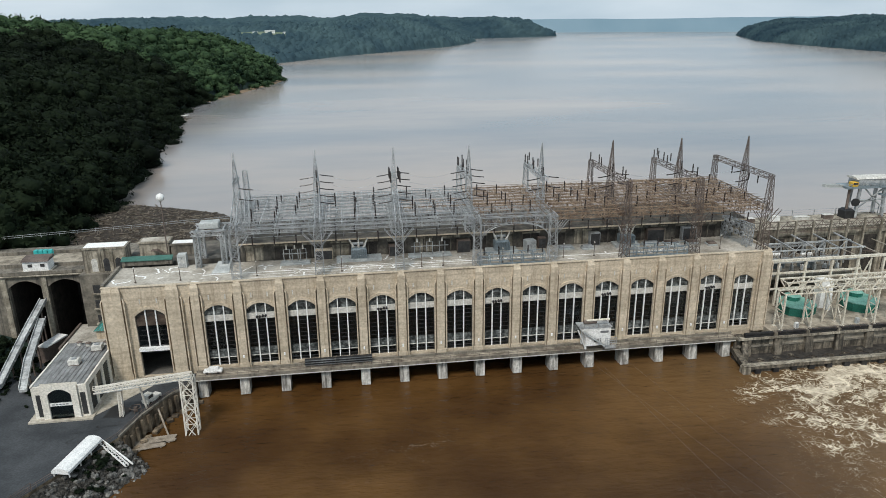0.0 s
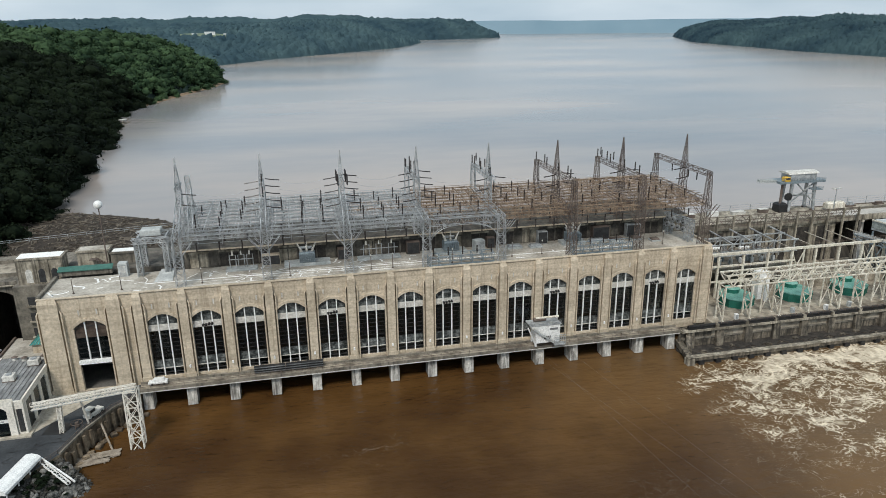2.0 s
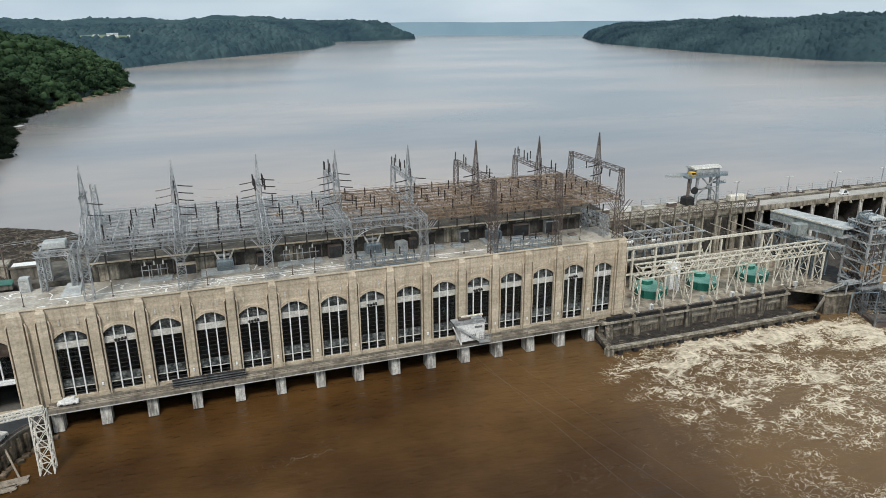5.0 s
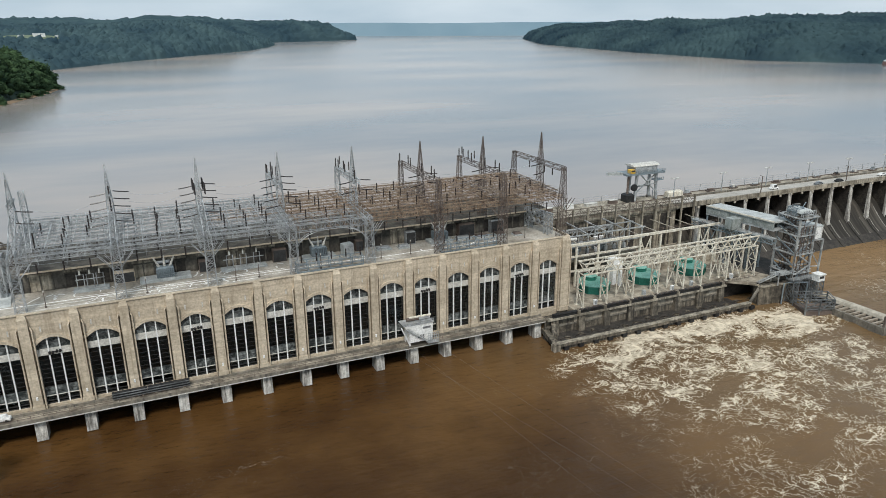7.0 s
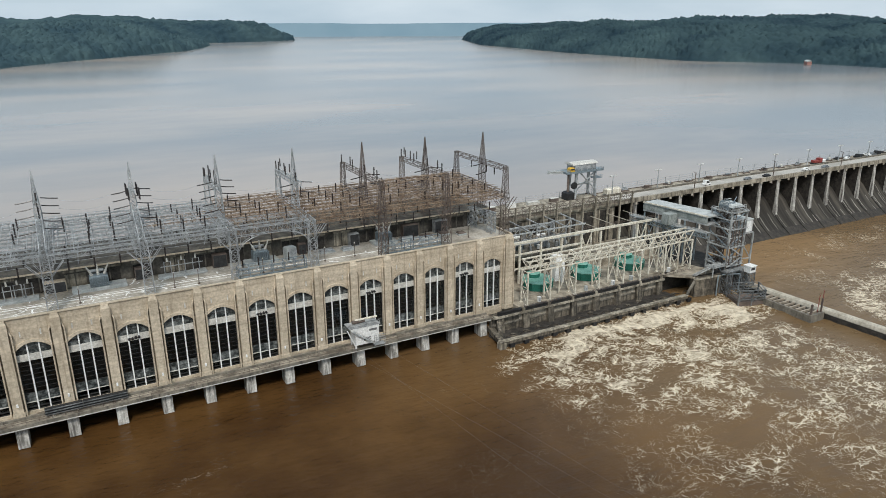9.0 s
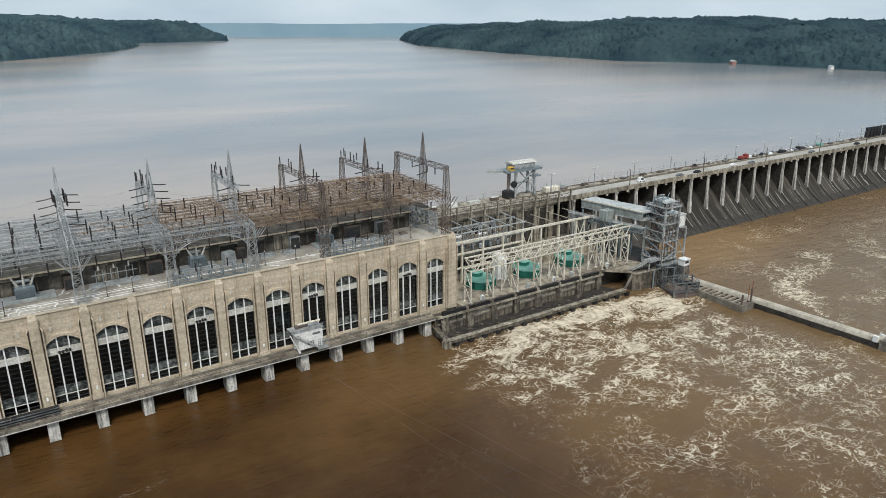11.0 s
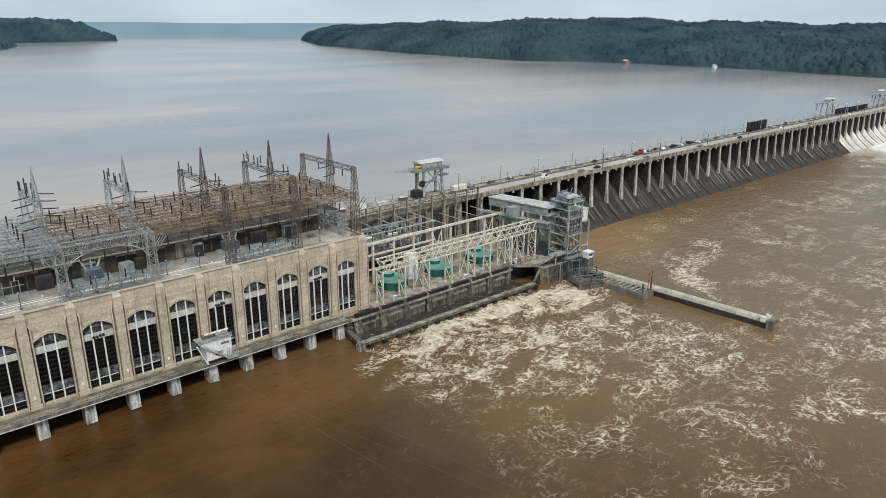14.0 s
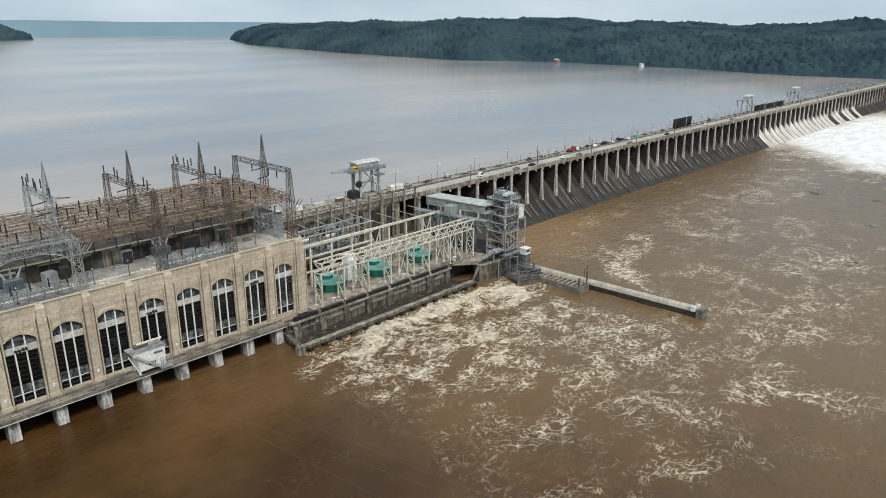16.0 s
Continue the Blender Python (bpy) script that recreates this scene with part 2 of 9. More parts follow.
M_GLASS = glass_material("dusty_window_glass", (0.55, 0.62, 0.64), 0.06)
# lower panes and fanlights: pale mottling over a dark base colour
M_FROST = surf("pale_mottled_pane", (0.028, 0.034, 0.034), (0.20, 0.215, 0.21), 0.55, 2.2, 0.18, 0.02, lo=0.42, hi=0.66)


def foliage_material(name, lo, hi, scale=0.12, spray=0.45):
    m = bpy.data.materials.new(name)
    m.use_nodes = True
    n, l = m.node_tree.nodes, m.node_tree.links
    b = n["Principled BSDF"]
    geo = n.new("ShaderNodeNewGeometry")
    nz = n.new("ShaderNodeTexNoise")
    nz.inputs["Scale"].default_value, nz.inputs["Detail"].default_value = scale, 6
    l.new(geo.outputs["Position"], nz.inputs["Vector"])
    add = n.new("ShaderNodeMath")
    add.operation = "MULTIPLY_ADD"
    l.new(geo.outputs["Random Per Island"], add.inputs[0])
    add.inputs[1].default_value = spray
    mr = n.new("ShaderNodeMapRange")
    mr.inputs["From Min"].default_value, mr.inputs["From Max"].default_value = 0.3, 0.75
    mr.inputs["To Max"].default_value = 0.65
    l.new(nz.outputs["Fac"], mr.inputs["Value"])
    l.new(mr.outputs["Result"], add.inputs[2])
    rp = n.new("ShaderNodeValToRGB")
    rp.color_ramp.elements[0].position, rp.color_ramp.elements[0].color = 0.1, (*lo, 1)
    rp.color_ramp.elements[1].position, rp.color_ramp.elements[1].color = 0.95, (*hi, 1)
    l.new(add.outputs["Value"], rp.inputs["Fac"])
    l.new(rp.outputs["Color"], b.inputs["Base Color"])
    b.inputs["Roughness"].default_value = 0.8
    b.inputs["Specular IOR Level"].default_value = 0.04
    n2 = n.new("ShaderNodeTexNoise")
    n2.inputs["Scale"].default_value, n2.inputs["Detail"].default_value = 0.9, 3
    l.new(geo.outputs["Position"], n2.inputs["Vector"])
    bp = n.new("ShaderNodeBump")
    bp.inputs["Strength"].default_value, bp.inputs["Distance"].default_value = 0.5, 1.0
    l.new(n2.outputs["Fac"], bp.inputs["Height"])
    l.new(bp.outputs["Normal"], b.inputs["Normal"])
    return m


# M_LEAF carries cloud shade in its colour; the headland copy goes without
M_LEAF = foliage_material("shade_darkened_foliage", (0.004, 0.0065, 0.0045), (0.014, 0.022, 0.011), 0.010)
M_LEAF_MID = foliage_material("lit_headland_foliage", (0.012, 0.026, 0.015), (0.066, 0.112, 0.052), 0.012)
# aerial haze is put into these colours: bluer and paler than the near green
M_LEAF_FAR = foliage_material("haze_tinted_far_foliage", (0.026, 0.052, 0.070), (0.075, 0.122, 0.128), 0.009, 0.3)
M_LEAF_EAST = foliage_material("haze_tinted_east_foliage", (0.015, 0.033, 0.048), (0.070, 0.116, 0.121), 0.008, 0.3)
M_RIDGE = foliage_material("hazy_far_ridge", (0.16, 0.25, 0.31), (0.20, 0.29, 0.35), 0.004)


def water_material(name, deep, shallow, rough, wave, foam):
    """Muddy water. foam: list of (x, y, rx, ry, turn, amount) patches of churned foam."""
    m = bpy.data.materials.new(name)
    m.use_nodes = True
    n, l = m.node_tree.nodes, m.node_tree.links
    b = n["Principled BSDF"]
    geo = n.new("ShaderNodeNewGeometry")

    def math_(op, a, c, d=None):
        k = n.new("ShaderNodeMath")
        k.operation = op
        for i, v in enumerate((a, c, d)):
            if v is None:
                continue
            if isinstance(v, (int, float)):
                k.inputs[i].default_value = v
            else:
                l.new(v, k.inputs[i])
        return k.outputs["Value"]

    def noise_(scale, detail, stretch=(1, 1, 1), rot=0.0, rgh=0.55, warp=0.0):
        mp = n.new("ShaderNodeMapping")
        mp.inputs["Scale"].default_value = stretch
        mp.inputs["Rotation"].default_value = (0, 0, rot)
        l.new(geo.outputs["Position"], mp.inputs["Vector"])
        t = n.new("ShaderNodeTexNoise")
        t.inputs["Scale"].default_value, t.inputs["Detail"].default_value, t.inputs["Roughness"].default_value = scale, detail, rgh
        t.inputs["Distortion"].default_value = warp
        l.new(mp.outputs["Vector"], t.inputs["Vector"])
        return t.outputs["Fac"]

    def ramp_(v, lo, hi, a=0.0, c=1.0):
        mr = n.new("ShaderNodeMapRange")
        mr.interpolation_type = "SMOOTHSTEP"
        mr.inputs["From Min"].default_value, mr.inputs["From Max"].default_value = lo, hi
        mr.inputs["To Min"].default_value, mr.inputs["To Max"].default_value = a, c
        l.new(v, mr.inputs["Value"])
        return mr.outputs["Result"]

    mix = n.new("ShaderNodeMix")
    mix.data_type = "RGBA"
    mix.inputs["A"].default_value, mix.inputs["B"].default_value = (*deep, 1), (*shallow, 1)
    l.new(ramp_(noise_(wave[0], 5, wave[3]), 0.35, 0.68), mix.inputs["Factor"])
    col = mix.outputs["Result"]
    rgh = None
    if foam:
        # aerated, paler water below the spillway, with sky sheen put into the colour
        sx = n.new("ShaderNodeSeparateXYZ")
        l.new(geo.outputs["Position"], sx.inputs["Vector"])
        pale = n.new("ShaderNodeMix")
        pale.data_type = "RGBA"
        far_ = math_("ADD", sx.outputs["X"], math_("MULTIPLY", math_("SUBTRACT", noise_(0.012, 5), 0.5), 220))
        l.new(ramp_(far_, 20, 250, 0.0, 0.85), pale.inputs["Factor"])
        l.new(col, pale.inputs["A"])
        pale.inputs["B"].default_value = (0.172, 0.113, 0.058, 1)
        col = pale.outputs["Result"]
        # pale silt plume at the foot of the first spillway bays
        px, py = math_("DIVIDE", math_("SUBTRACT", sx.outputs["X"], 290), 62), math_("DIVIDE", math_("SUBTRACT", sx.outputs["Y"], 200), 34)
        pr = math_("ADD", math_("SQRT", math_("ADD", math_("MULTIPLY", px, px), math_("MULTIPLY", py, py)), 0), math_("MULTIPLY", math_("SUBTRACT", noise_(0.03, 5), 0.5), 1.2))
        silt = n.new("ShaderNodeMix")
        silt.data_type = "RGBA"
        l.new(ramp_(pr, 0.3, 1.3, 0.85, 0.0), silt.inputs["Factor"])
        l.new(col, silt.inputs["A"])
        silt.inputs["B"].default_value = (0.27, 0.17, 0.085, 1)
        col = silt.outputs["Result"]

        sep = n.new("ShaderNodeSeparateXYZ")
        l.new(geo.outputs["Position"], sep.inputs["Vector"])
        edge = math_("MULTIPLY", math_("SUBTRACT", noise_(0.035, 6, rgh=0.65, warp=0.6), 0.5), 2.2)

        def radius_(fx, fy, rx, ry, turn, rough_edge):
            """Distance from a patch's middle, 1 at its rim, with an uneven outline."""
            ca, sa = math.cos(radians(turn)), math.sin(radians(turn))
            dx, dy = math_("SUBTRACT", sep.outputs["X"], fx), math_("SUBTRACT", sep.outputs["Y"], fy)
            u = math_("DIVIDE", math_("ADD", math_("MULTIPLY", dx, ca), math_("MULTIPLY", dy, sa)), rx)
            v = math_("DIVIDE", math_("SUBTRACT", math_("MULTIPLY", dy, ca), math_("MULTIPLY", dx, sa)), ry)
            return math_("ADD", math_("SQRT", math_("ADD", math_("MULTIPLY", u, u), math_("MULTIPLY", v, v)), 0), math_("MULTIPLY", edge, rough_edge))

        # how churned the water is: faint everywhere, strong in the patches
        churn = ramp_(noise_(0.022, 5, (1, 1.2, 1), 0.5), 0.52, 0.74, 0.0, 0.13)
        solid = None
        for fx, fy, rx, ry, turn, amount in foam:
            if amount > 1.5:
                sheet = ramp_(radius_(fx, fy, rx, ry, turn, 0.25), 0.62, 1.12, 1, 0)
                solid = sheet if solid is None else math_("MAXIMUM", solid, sheet)
                amount = 1.0
            churn = math_("MAXIMUM", churn, math_("MULTIPLY", ramp_(radius_(fx, fy, rx, ry, turn, 0.75), 0.25, 1.35, 1, 0), amount))
        lively = math_("MULTIPLY", churn, ramp_(noise_(0.045, 7, (1, 1.3, 1), 0.4, 0.62, 0.8), 0.36, 0.66, 0.08, 1.6))

        def lace_(scale, width, rot, warp, stretch):
            """Filaments that swell into sheets as the churning grows."""
            v = math_("ABSOLUTE", math_("SUBTRACT", noise_(scale, 5, stretch, rot, 0.52, warp), 0.5), 0)
            k = math_("SUBTRACT", 1.0, math_("DIVIDE", v, math_("MAXIMUM", math_("MULTIPLY", lively, width), 0.0006)))
            return ramp_(k, 0.0, 0.5)

        lace = math_("MAXIMUM", lace_(0.055, 0.026, 0.9, 1.1, (1, 1.2, 1)), lace_(0.12, 0.042, 0.3, 1.2, (1, 1.3, 1)))
        lace = math_("MAXIMUM", lace, math_("MULTIPLY", lace_(0.27, 0.080, 0.6, 1.0, (1, 1.2, 1)), 0.85))
        boil = math_("MULTIPLY", ramp_(noise_(0.10, 9, (1, 1.2, 1), 0.2, 0.72, 1.8), 0.45, 0.57), ramp_(lively, 0.40, 0.85))
        # milky veils of fine bubbles between the threads
        veil = math_("MULTIPLY", ramp_(lively, 0.26, 1.0, 0.0, 0.7), ramp_(noise_(0.16, 7, (1, 1.3, 1), 0.7, 0.62, 2.6), 0.36, 0.64, 0.15, 1.0))
        grain = ramp_(noise_(0.4, 5, rgh=0.6), 0.33, 0.6, 0.5, 1.0)
        total = math_("MULTIPLY", math_("MAXIMUM", lace, boil), grain)
        total = math_("MAXIMUM", math_("MULTIPLY", total, ramp_(lively, 0.006, 0.25, 0.05, 1.0)), veil)
        if solid is not None:
            total = math_("MAXIMUM", total, math_("MULTIPLY", solid, ramp_(noise_(0.10, 7, (0.5, 1.4, 1), 0.2, 0.65, 0.8), 0.34, 0.62, 0.72, 1.0)))
        fm = n.new("ShaderNodeMix")
        fm.data_type = "RGBA"
        l.new(total, fm.inputs["Factor"])
        l.new(col, fm.inputs["A"])
        white = n.new("ShaderNodeMix")
        white.data_type = "RGBA"
        white.inputs["A"].default_value, white.inputs["B"].default_value = (0.72, 0.63, 0.485, 1), (0.88, 0.865, 0.84, 1)
        l.new(solid, white.inputs["Factor"])
        l.new(white.outputs["Result"], fm.inputs["B"])
        col = fm.outputs["Result"]
        rgh = ramp_(total, 0, 0.6, rough, 0.8)
    l.new(col, b.inputs["Base Color"])
    if rgh is None:
        b.inputs["Roughness"].default_value = rough
    else:
        l.new(rgh, b.inputs["Roughness"])
    b.inputs["IOR"].default_value = 1.33
    b.inputs["Specular IOR Level"].default_value = 0.5 if not foam else 0.27
    h = math_("ADD", noise_(wave[1], 4, (0.8, 1.5, 1), 0.25), math_("MULTIPLY", noise_(wave[1] * 0.3, 4, (0.6, 1.7, 1), 0.15), 2.2))
    bp = n.new("ShaderNodeBump")
    bp.inputs["Strength"].default_value, bp.inputs["Distance"].default_value = wave[2], 0.8
    l.new(h, bp.inputs["Height"])
    l.new(bp.outputs["Normal"], b.inputs["Normal"])
    return m


# pinkish cloud and bluish sky reflections are put into the reservoir's base colour
M_POOL = water_material("silty_cloud_tinted_water", (0.187, 0.197, 0.210), (0.405, 0.336, 0.283), 0.165, (0.0026, 0.35, 0.02, (0.7, 1.6, 1)), [])
M_TAIL = water_material("brown_tailwater", (0.043, 0.0195, 0.006), (0.128, 0.066, 0.0215), 0.15, (0.014, 0.45, 0.42, (1, 1, 1)), [
    (148, 163, 34, 14, 4, 1.0), (208, 162, 30, 15, 0, 1.0), (178, 166, 28, 10, 0, 0.9), (150, 143, 42, 22, -16, 0.62), (196, 140, 36, 20, -20, 0.46), (182, 112, 60, 34, -24, 0.34), (205, 78, 110, 55, -14, 0.2),
    (272, 75, 90, 60, 0, 0.19), (340, 70, 100, 60, 30, 0.17), (380, 130, 90, 50, 10, 0.17), (480, 150, 110, 40, 6, 0.16), (120, 108, 60, 34, -20, 0.05), (273, 143, 34, 10, 48, 0.5), (310, 156, 40, 10, 22, 0.3), (285, 172, 34, 22, 10, 0.13), (330, 195, 70, 16, 4, 0.12),
    (740, 118, 215, 112, 44, 2.0), (860, 140, 260, 90, 4, 2.0)])
M_SPILL = surf("falling_white_water", (0.34, 0.29, 0.225), (0.80, 0.77, 0.72), 0.45, 1.6, 0.6, 0.4, stretch=(1, 0.1, 0.1))


# ---- building helpers ----
class Geo:
    """Collects vertices and faces of one mesh."""

    def __init__(self):
        self.v, self.f = [], []

    def add(self, verts, faces):
        k = len(self.v)
        self.v += verts
        self.f += [tuple(k + i for i in face) for face in faces]
        return self

    def box(self, x0, x1, y0, y1, z0, z1):
        vs = [(x, y, z) for z in (z0, z1) for y in (y0, y1) for x in (x0, x1)]
        return self.add(vs, [(0, 2, 3, 1), (4, 5, 7, 6), (0, 1, 5, 4), (2, 6, 7, 3), (0, 4, 6, 2), (1, 3, 7, 5)])

    def hexa(self, low, high):
        """A solid between two four-cornered outlines."""
        return self.add(list(low) + list(high), [(3, 2, 1, 0), (4, 5, 6, 7), (0, 1, 5, 4), (1, 2, 6, 5), (2, 3, 7, 6), (3, 0, 4, 7)])

    def bevel_box(self, x0, x1, y0, y1, z0, z1, c):
        lo = [(x0, y0, z0), (x1, y0, z0), (x1, y1, z0), (x0, y1, z0)]
        mid = [(x, y, z1 - c) for x, y, _ in lo]
        hi = [(x0 + c, y0 + c, z1), (x1 - c, y0 + c, z1), (x1 - c, y1 - c, z1), (x0 + c, y1 - c, z1)]
        f = [(3, 2, 1, 0), (8, 9, 10, 11)]
        for i in range(4):
            j = (i + 1) % 4
            f += [(i, j, 4 + j, 4 + i), (4 + i, 4 + j, 8 + j, 8 + i)]
        return self.add(lo + mid + hi, f)

    def strut(self, a, b, r=0.08, r2=None):
        a, b = Vector(a), Vector(b)
        d = b - a
        if d.length < 1e-4:
            return self
        d.normalize()
        up = Vector((0, 0, 1)) if abs(d.z) < 0.95 else Vector((0, 1, 0))
        s = d.cross(up).normalized()
        u = s.cross(d)
        r2 = r if r2 is None else r2
        vs = [tuple(p + s * (cx * q) + u * (cy * q)) for p, q in ((a, r), (b, r2)) for cx, cy in ((-1, -1), (1, -1), (1, 1), (-1, 1))]
        return self.add(vs, [(0, 1, 5, 4), (1, 2, 6, 5), (2, 3, 7, 6), (3, 0, 4, 7), (3, 2, 1, 0), (4, 5, 6, 7)])

    def cyl(self, x, y, z0, z1, r0, r1=None, n=12):
        r1 = r0 if r1 is None else r1
        ring = [(math.cos(2 * math.pi * i / n), math.sin(2 * math.pi * i / n)) for i in range(n)]
        vs = [(x + c * r0, y + s * r0, z0) for c, s in ring] + [(x + c * r1, y + s * r1, z1) for c, s in ring]
        fs = [(i, (i + 1) % n, n + (i + 1) % n, n + i) for i in range(n)]
        return self.add(vs, fs + [tuple(reversed(range(n))), tuple(range(n, 2 * n))])

    def tube(self, pts, r, n=8):
        rings = []
        for i, p in enumerate(pts):
            p = Vector(p)
            d = (Vector(pts[min(i + 1, len(pts) - 1)]) - Vector(pts[max(i - 1, 0)])).normalized()
            up = Vector((0, 0, 1)) if abs(d.z) < 0.9 else Vector((1, 0, 0))
            s = d.cross(up).normalized()
            u = s.cross(d)
            rings.append([tuple(p + s * (math.cos(6.2832 * k / n) * r) + u * (math.sin(6.2832 * k / n) * r)) for k in range(n)])
        vs = [q for ring in rings for q in ring]
        fs = [(i * n + k, i * n + (k + 1) % n, (i + 1) * n + (k + 1) % n, (i + 1) * n + k) for i in range(len(pts) - 1) for k in range(n)]
        return self.add(vs, fs + [tuple(reversed(range(n))), tuple(range(len(vs) - n, len(vs)))])

    def extrude_x(self, profile, x0, x1):
        """A solid with the (y, z) outline, from x0 to x1."""
        n = len(profile)
        vs = [(x0, y, z) for y, z in profile] + [(x1, y, z) for y, z in profile]
        return self.add(vs, [(i, (i + 1) % n, n + (i + 1) % n, n + i) for i in range(n)] + [tuple(reversed(range(n))), tuple(range(n, 2 * n))])

    def extrude_y(self, profile, y0, y1):
        """A solid with the (x, z) outline, from y0 to y1."""
        n = len(profile)
        vs = [(x, y0, z) for x, z in profile] + [(x, y1, z) for x, z in profile]
        return self.add(vs, [(i, (i + 1) % n, n + (i + 1) % n, n + i) for i in range(n)] + [tuple(reversed(range(n))), tuple(range(n, 2 * n))])

    def mast(self, base, top, w0, w1, panels, r=0.09, brace=0.06):
        """A square lattice tower between two points on a near-vertical axis."""
        base, top = Vector(base), Vector(top)
        rings = []
        for i in range(panels + 1):
            t = i / panels
            c, w = base.lerp(top, t), (w0 + (w1 - w0) * t) / 2
            rings.append([c + Vector((sx * w, sy * w, 0)) for sx, sy in ((-1, -1), (1, -1), (1, 1), (-1, 1))])
        for k in range(4):
            self.strut(rings[0][k], rings[-1][k], r)
        for i in range(panels):
            for k in range(4):
                j = (k + 1) % 4
                self.strut(rings[i][k], rings[i + 1][j], brace)
                self.strut(rings[i][j], rings[i + 1][k], brace)
                self.strut(rings[i + 1][k], rings[i + 1][j], brace)
        return self

    def truss(self, a, b, depth, width, panels, r=0.09, brace=0.06, side=None):
        """A box lattice girder from a to b (its top centre line), hanging by its depth."""
        a, b = Vector(a), Vector(b)
        d = (b - a).normalized()
        s = (Vector((0, 0, 1)).cross(d)).normalized() if side is None else Vector(side)
        dn = Vector((0, 0, -depth))
        pts = []
        for i in range(panels + 1):
            c = a.lerp(b, i / panels)
            pts.append([c + s * (width / 2), c - s * (width / 2), c - s * (width / 2) + dn, c + s * (width / 2) + dn])
        for k in range(4):
            self.strut(pts[0][k], pts[-1][k], r)
        for i in range(panels):
            p, q = pts[i], pts[i + 1]
            if i % 2:
                p, q = q, p
            self.strut(p[0], q[3], brace)
            self.strut(p[1], q[2], brace)
            self.strut(p[0], q[1], brace)
            self.strut(pts[i + 1][0], pts[i + 1][3], brace)
            self.strut(pts[i + 1][1], pts[i + 1][2], brace)
            self.strut(pts[i + 1][2], pts[i + 1][3], brace)
        return self

    def mesh(self, name):
        me = bpy.data.meshes.new(name)
        me.from_pydata([tuple(p) for p in self.v], [], self.f)
        me.update()
        return me


def part(name, g, material, parent=None, label="", smooth=False):
    """One mesh object from a Geo (or a ready mesh), under its thing."""
    me = g if isinstance(g, bpy.types.Mesh) else g.mesh(name)
    if not me.materials:
        me.materials.append(material)
    if smooth:
        me.polygons.foreach_set("use_smooth", [True] * len(me.polygons))
    ob = new(name, me)
    if parent is not None:
        ob.parent = parent
        ob.matrix_parent_inverse = Matrix.Identity(4)
    if label:
        ob["label"] = label
    return ob


def thing(name, label, category, group="", kind="", at=None):
    """An Empty that parents the parts of one thing. Parts are given in the thing's own coordinates."""
    ob = new(name)
    ob.empty_display_size = 0.5
    if at is not None:
        ob.matrix_basis = at
    return tagged(ob, label, category, group, kind)


def mesh_thing(name, g, material, label, category, group="", kind="", smooth=False):
    return tagged(part(name, g, material, smooth=smooth), label, category, group, kind)


def rail(g, a, b, h=1.1, step=2.0, bars=3, r=0.03):
    """A post-and-rail guard from a to b on a straight line."""
    a, b = Vector(a), Vector(b)
    n = max(1, round((b - a).length / step))
    for i in range(n + 1):
        p = a.lerp(b, i / n)
        g.strut(p, p + Vector((0, 0, h)), r)
    for k in range(1, bars + 1):
        g.strut(a + Vector((0, 0, h * k / bars)), b + Vector((0, 0, h * k / bars)), r)
    return g


# ---- ground, banks, waters ----
POOL, DECK, ROOF, W = 24.0, 8.5, 34.0, 192.0
L_SHORE = [(0, -150), (150, -112), (240, -113), (275, -114), (333, -104), (548, -125), (670, -148), (789, -143), (1000, -92), (1088, -82), (1130, -110),
           (1300, -240), (1500, -130), (1753, -4), (2321, 363), (2630, 480), (2900, 560), (2960, 430), (3120, 340), (3300, 640), (3600, 1119), (3720, 900), (4900, 700)]
R_SHORE = [(-600, 1420), (100, 1400), (271, 1378), (410, 1338), (645, 1389), (951, 1391), (1152, 1259), (1650, 1314), (2447, 1508), (3339, 1944), (3500, 2150), (4900, 3000)]


def shore(table, y):
    return float(np.interp(y, [a for a, _ in table], [b for _, b in table]))


def hill(d, x, y, rise, reach):
    """Height of the land at a distance d inland."""
    if d < 0:
        return POOL - 3 + max(d, -20) * 0.3
    n1 = noise.noise((x * 0.0021, y * 0.0021, 3.1)) + 0.5 * noise.noise((x * 0.006, y * 0.006, 8.2))
    return POOL + 1.2 + (rise * (1 + 0.38 * n1)) * (1 - math.exp(-d / reach)) + (3 * noise.noise((x * 0.02, y * 0.02, 0.5)) + 11 * noise.noise((x * 0.0052, y * 0.0052, 6.5)) + 5 * noise.noise((x * 0.011, y * 0.011, 2.5))) * min(1, d / 60)


def left_height(x, y):
    d = shore(L_SHORE, y) - x - 9
    rise = float(np.interp(y, [200, 700, 1100, 1400, 1800, 2100, 2450, 2750, 2960, 3120, 3350, 3700], [66, 72, 58, 42, 42, 56, 70, 68, 24, 46, 80, 82]))
    reach = float(np.interp(y, [200, 750, 950, 1180, 1500, 2000, 3000], [115, 95, 58, 70, 150, 105, 105]))
    knoll = 34 * math.exp(-((x - 150) / 200) ** 2 - ((y - 2150) / 270) ** 2) * (1 - math.exp(-max(d, 0) / 90))
    return hill(d, x, y, rise, reach) + knoll


def right_height(x, y):
    d = x - shore(R_SHORE, y) - 5
    rise = float(np.interp(y, [-600, 300, 1000, 1700, 2400, 3300], [64, 68, 70, 84, 66, 66]))
    return hill(d, x, y, rise, float(np.interp(y, [1200, 2200, 3300], [170, 125, 95])))


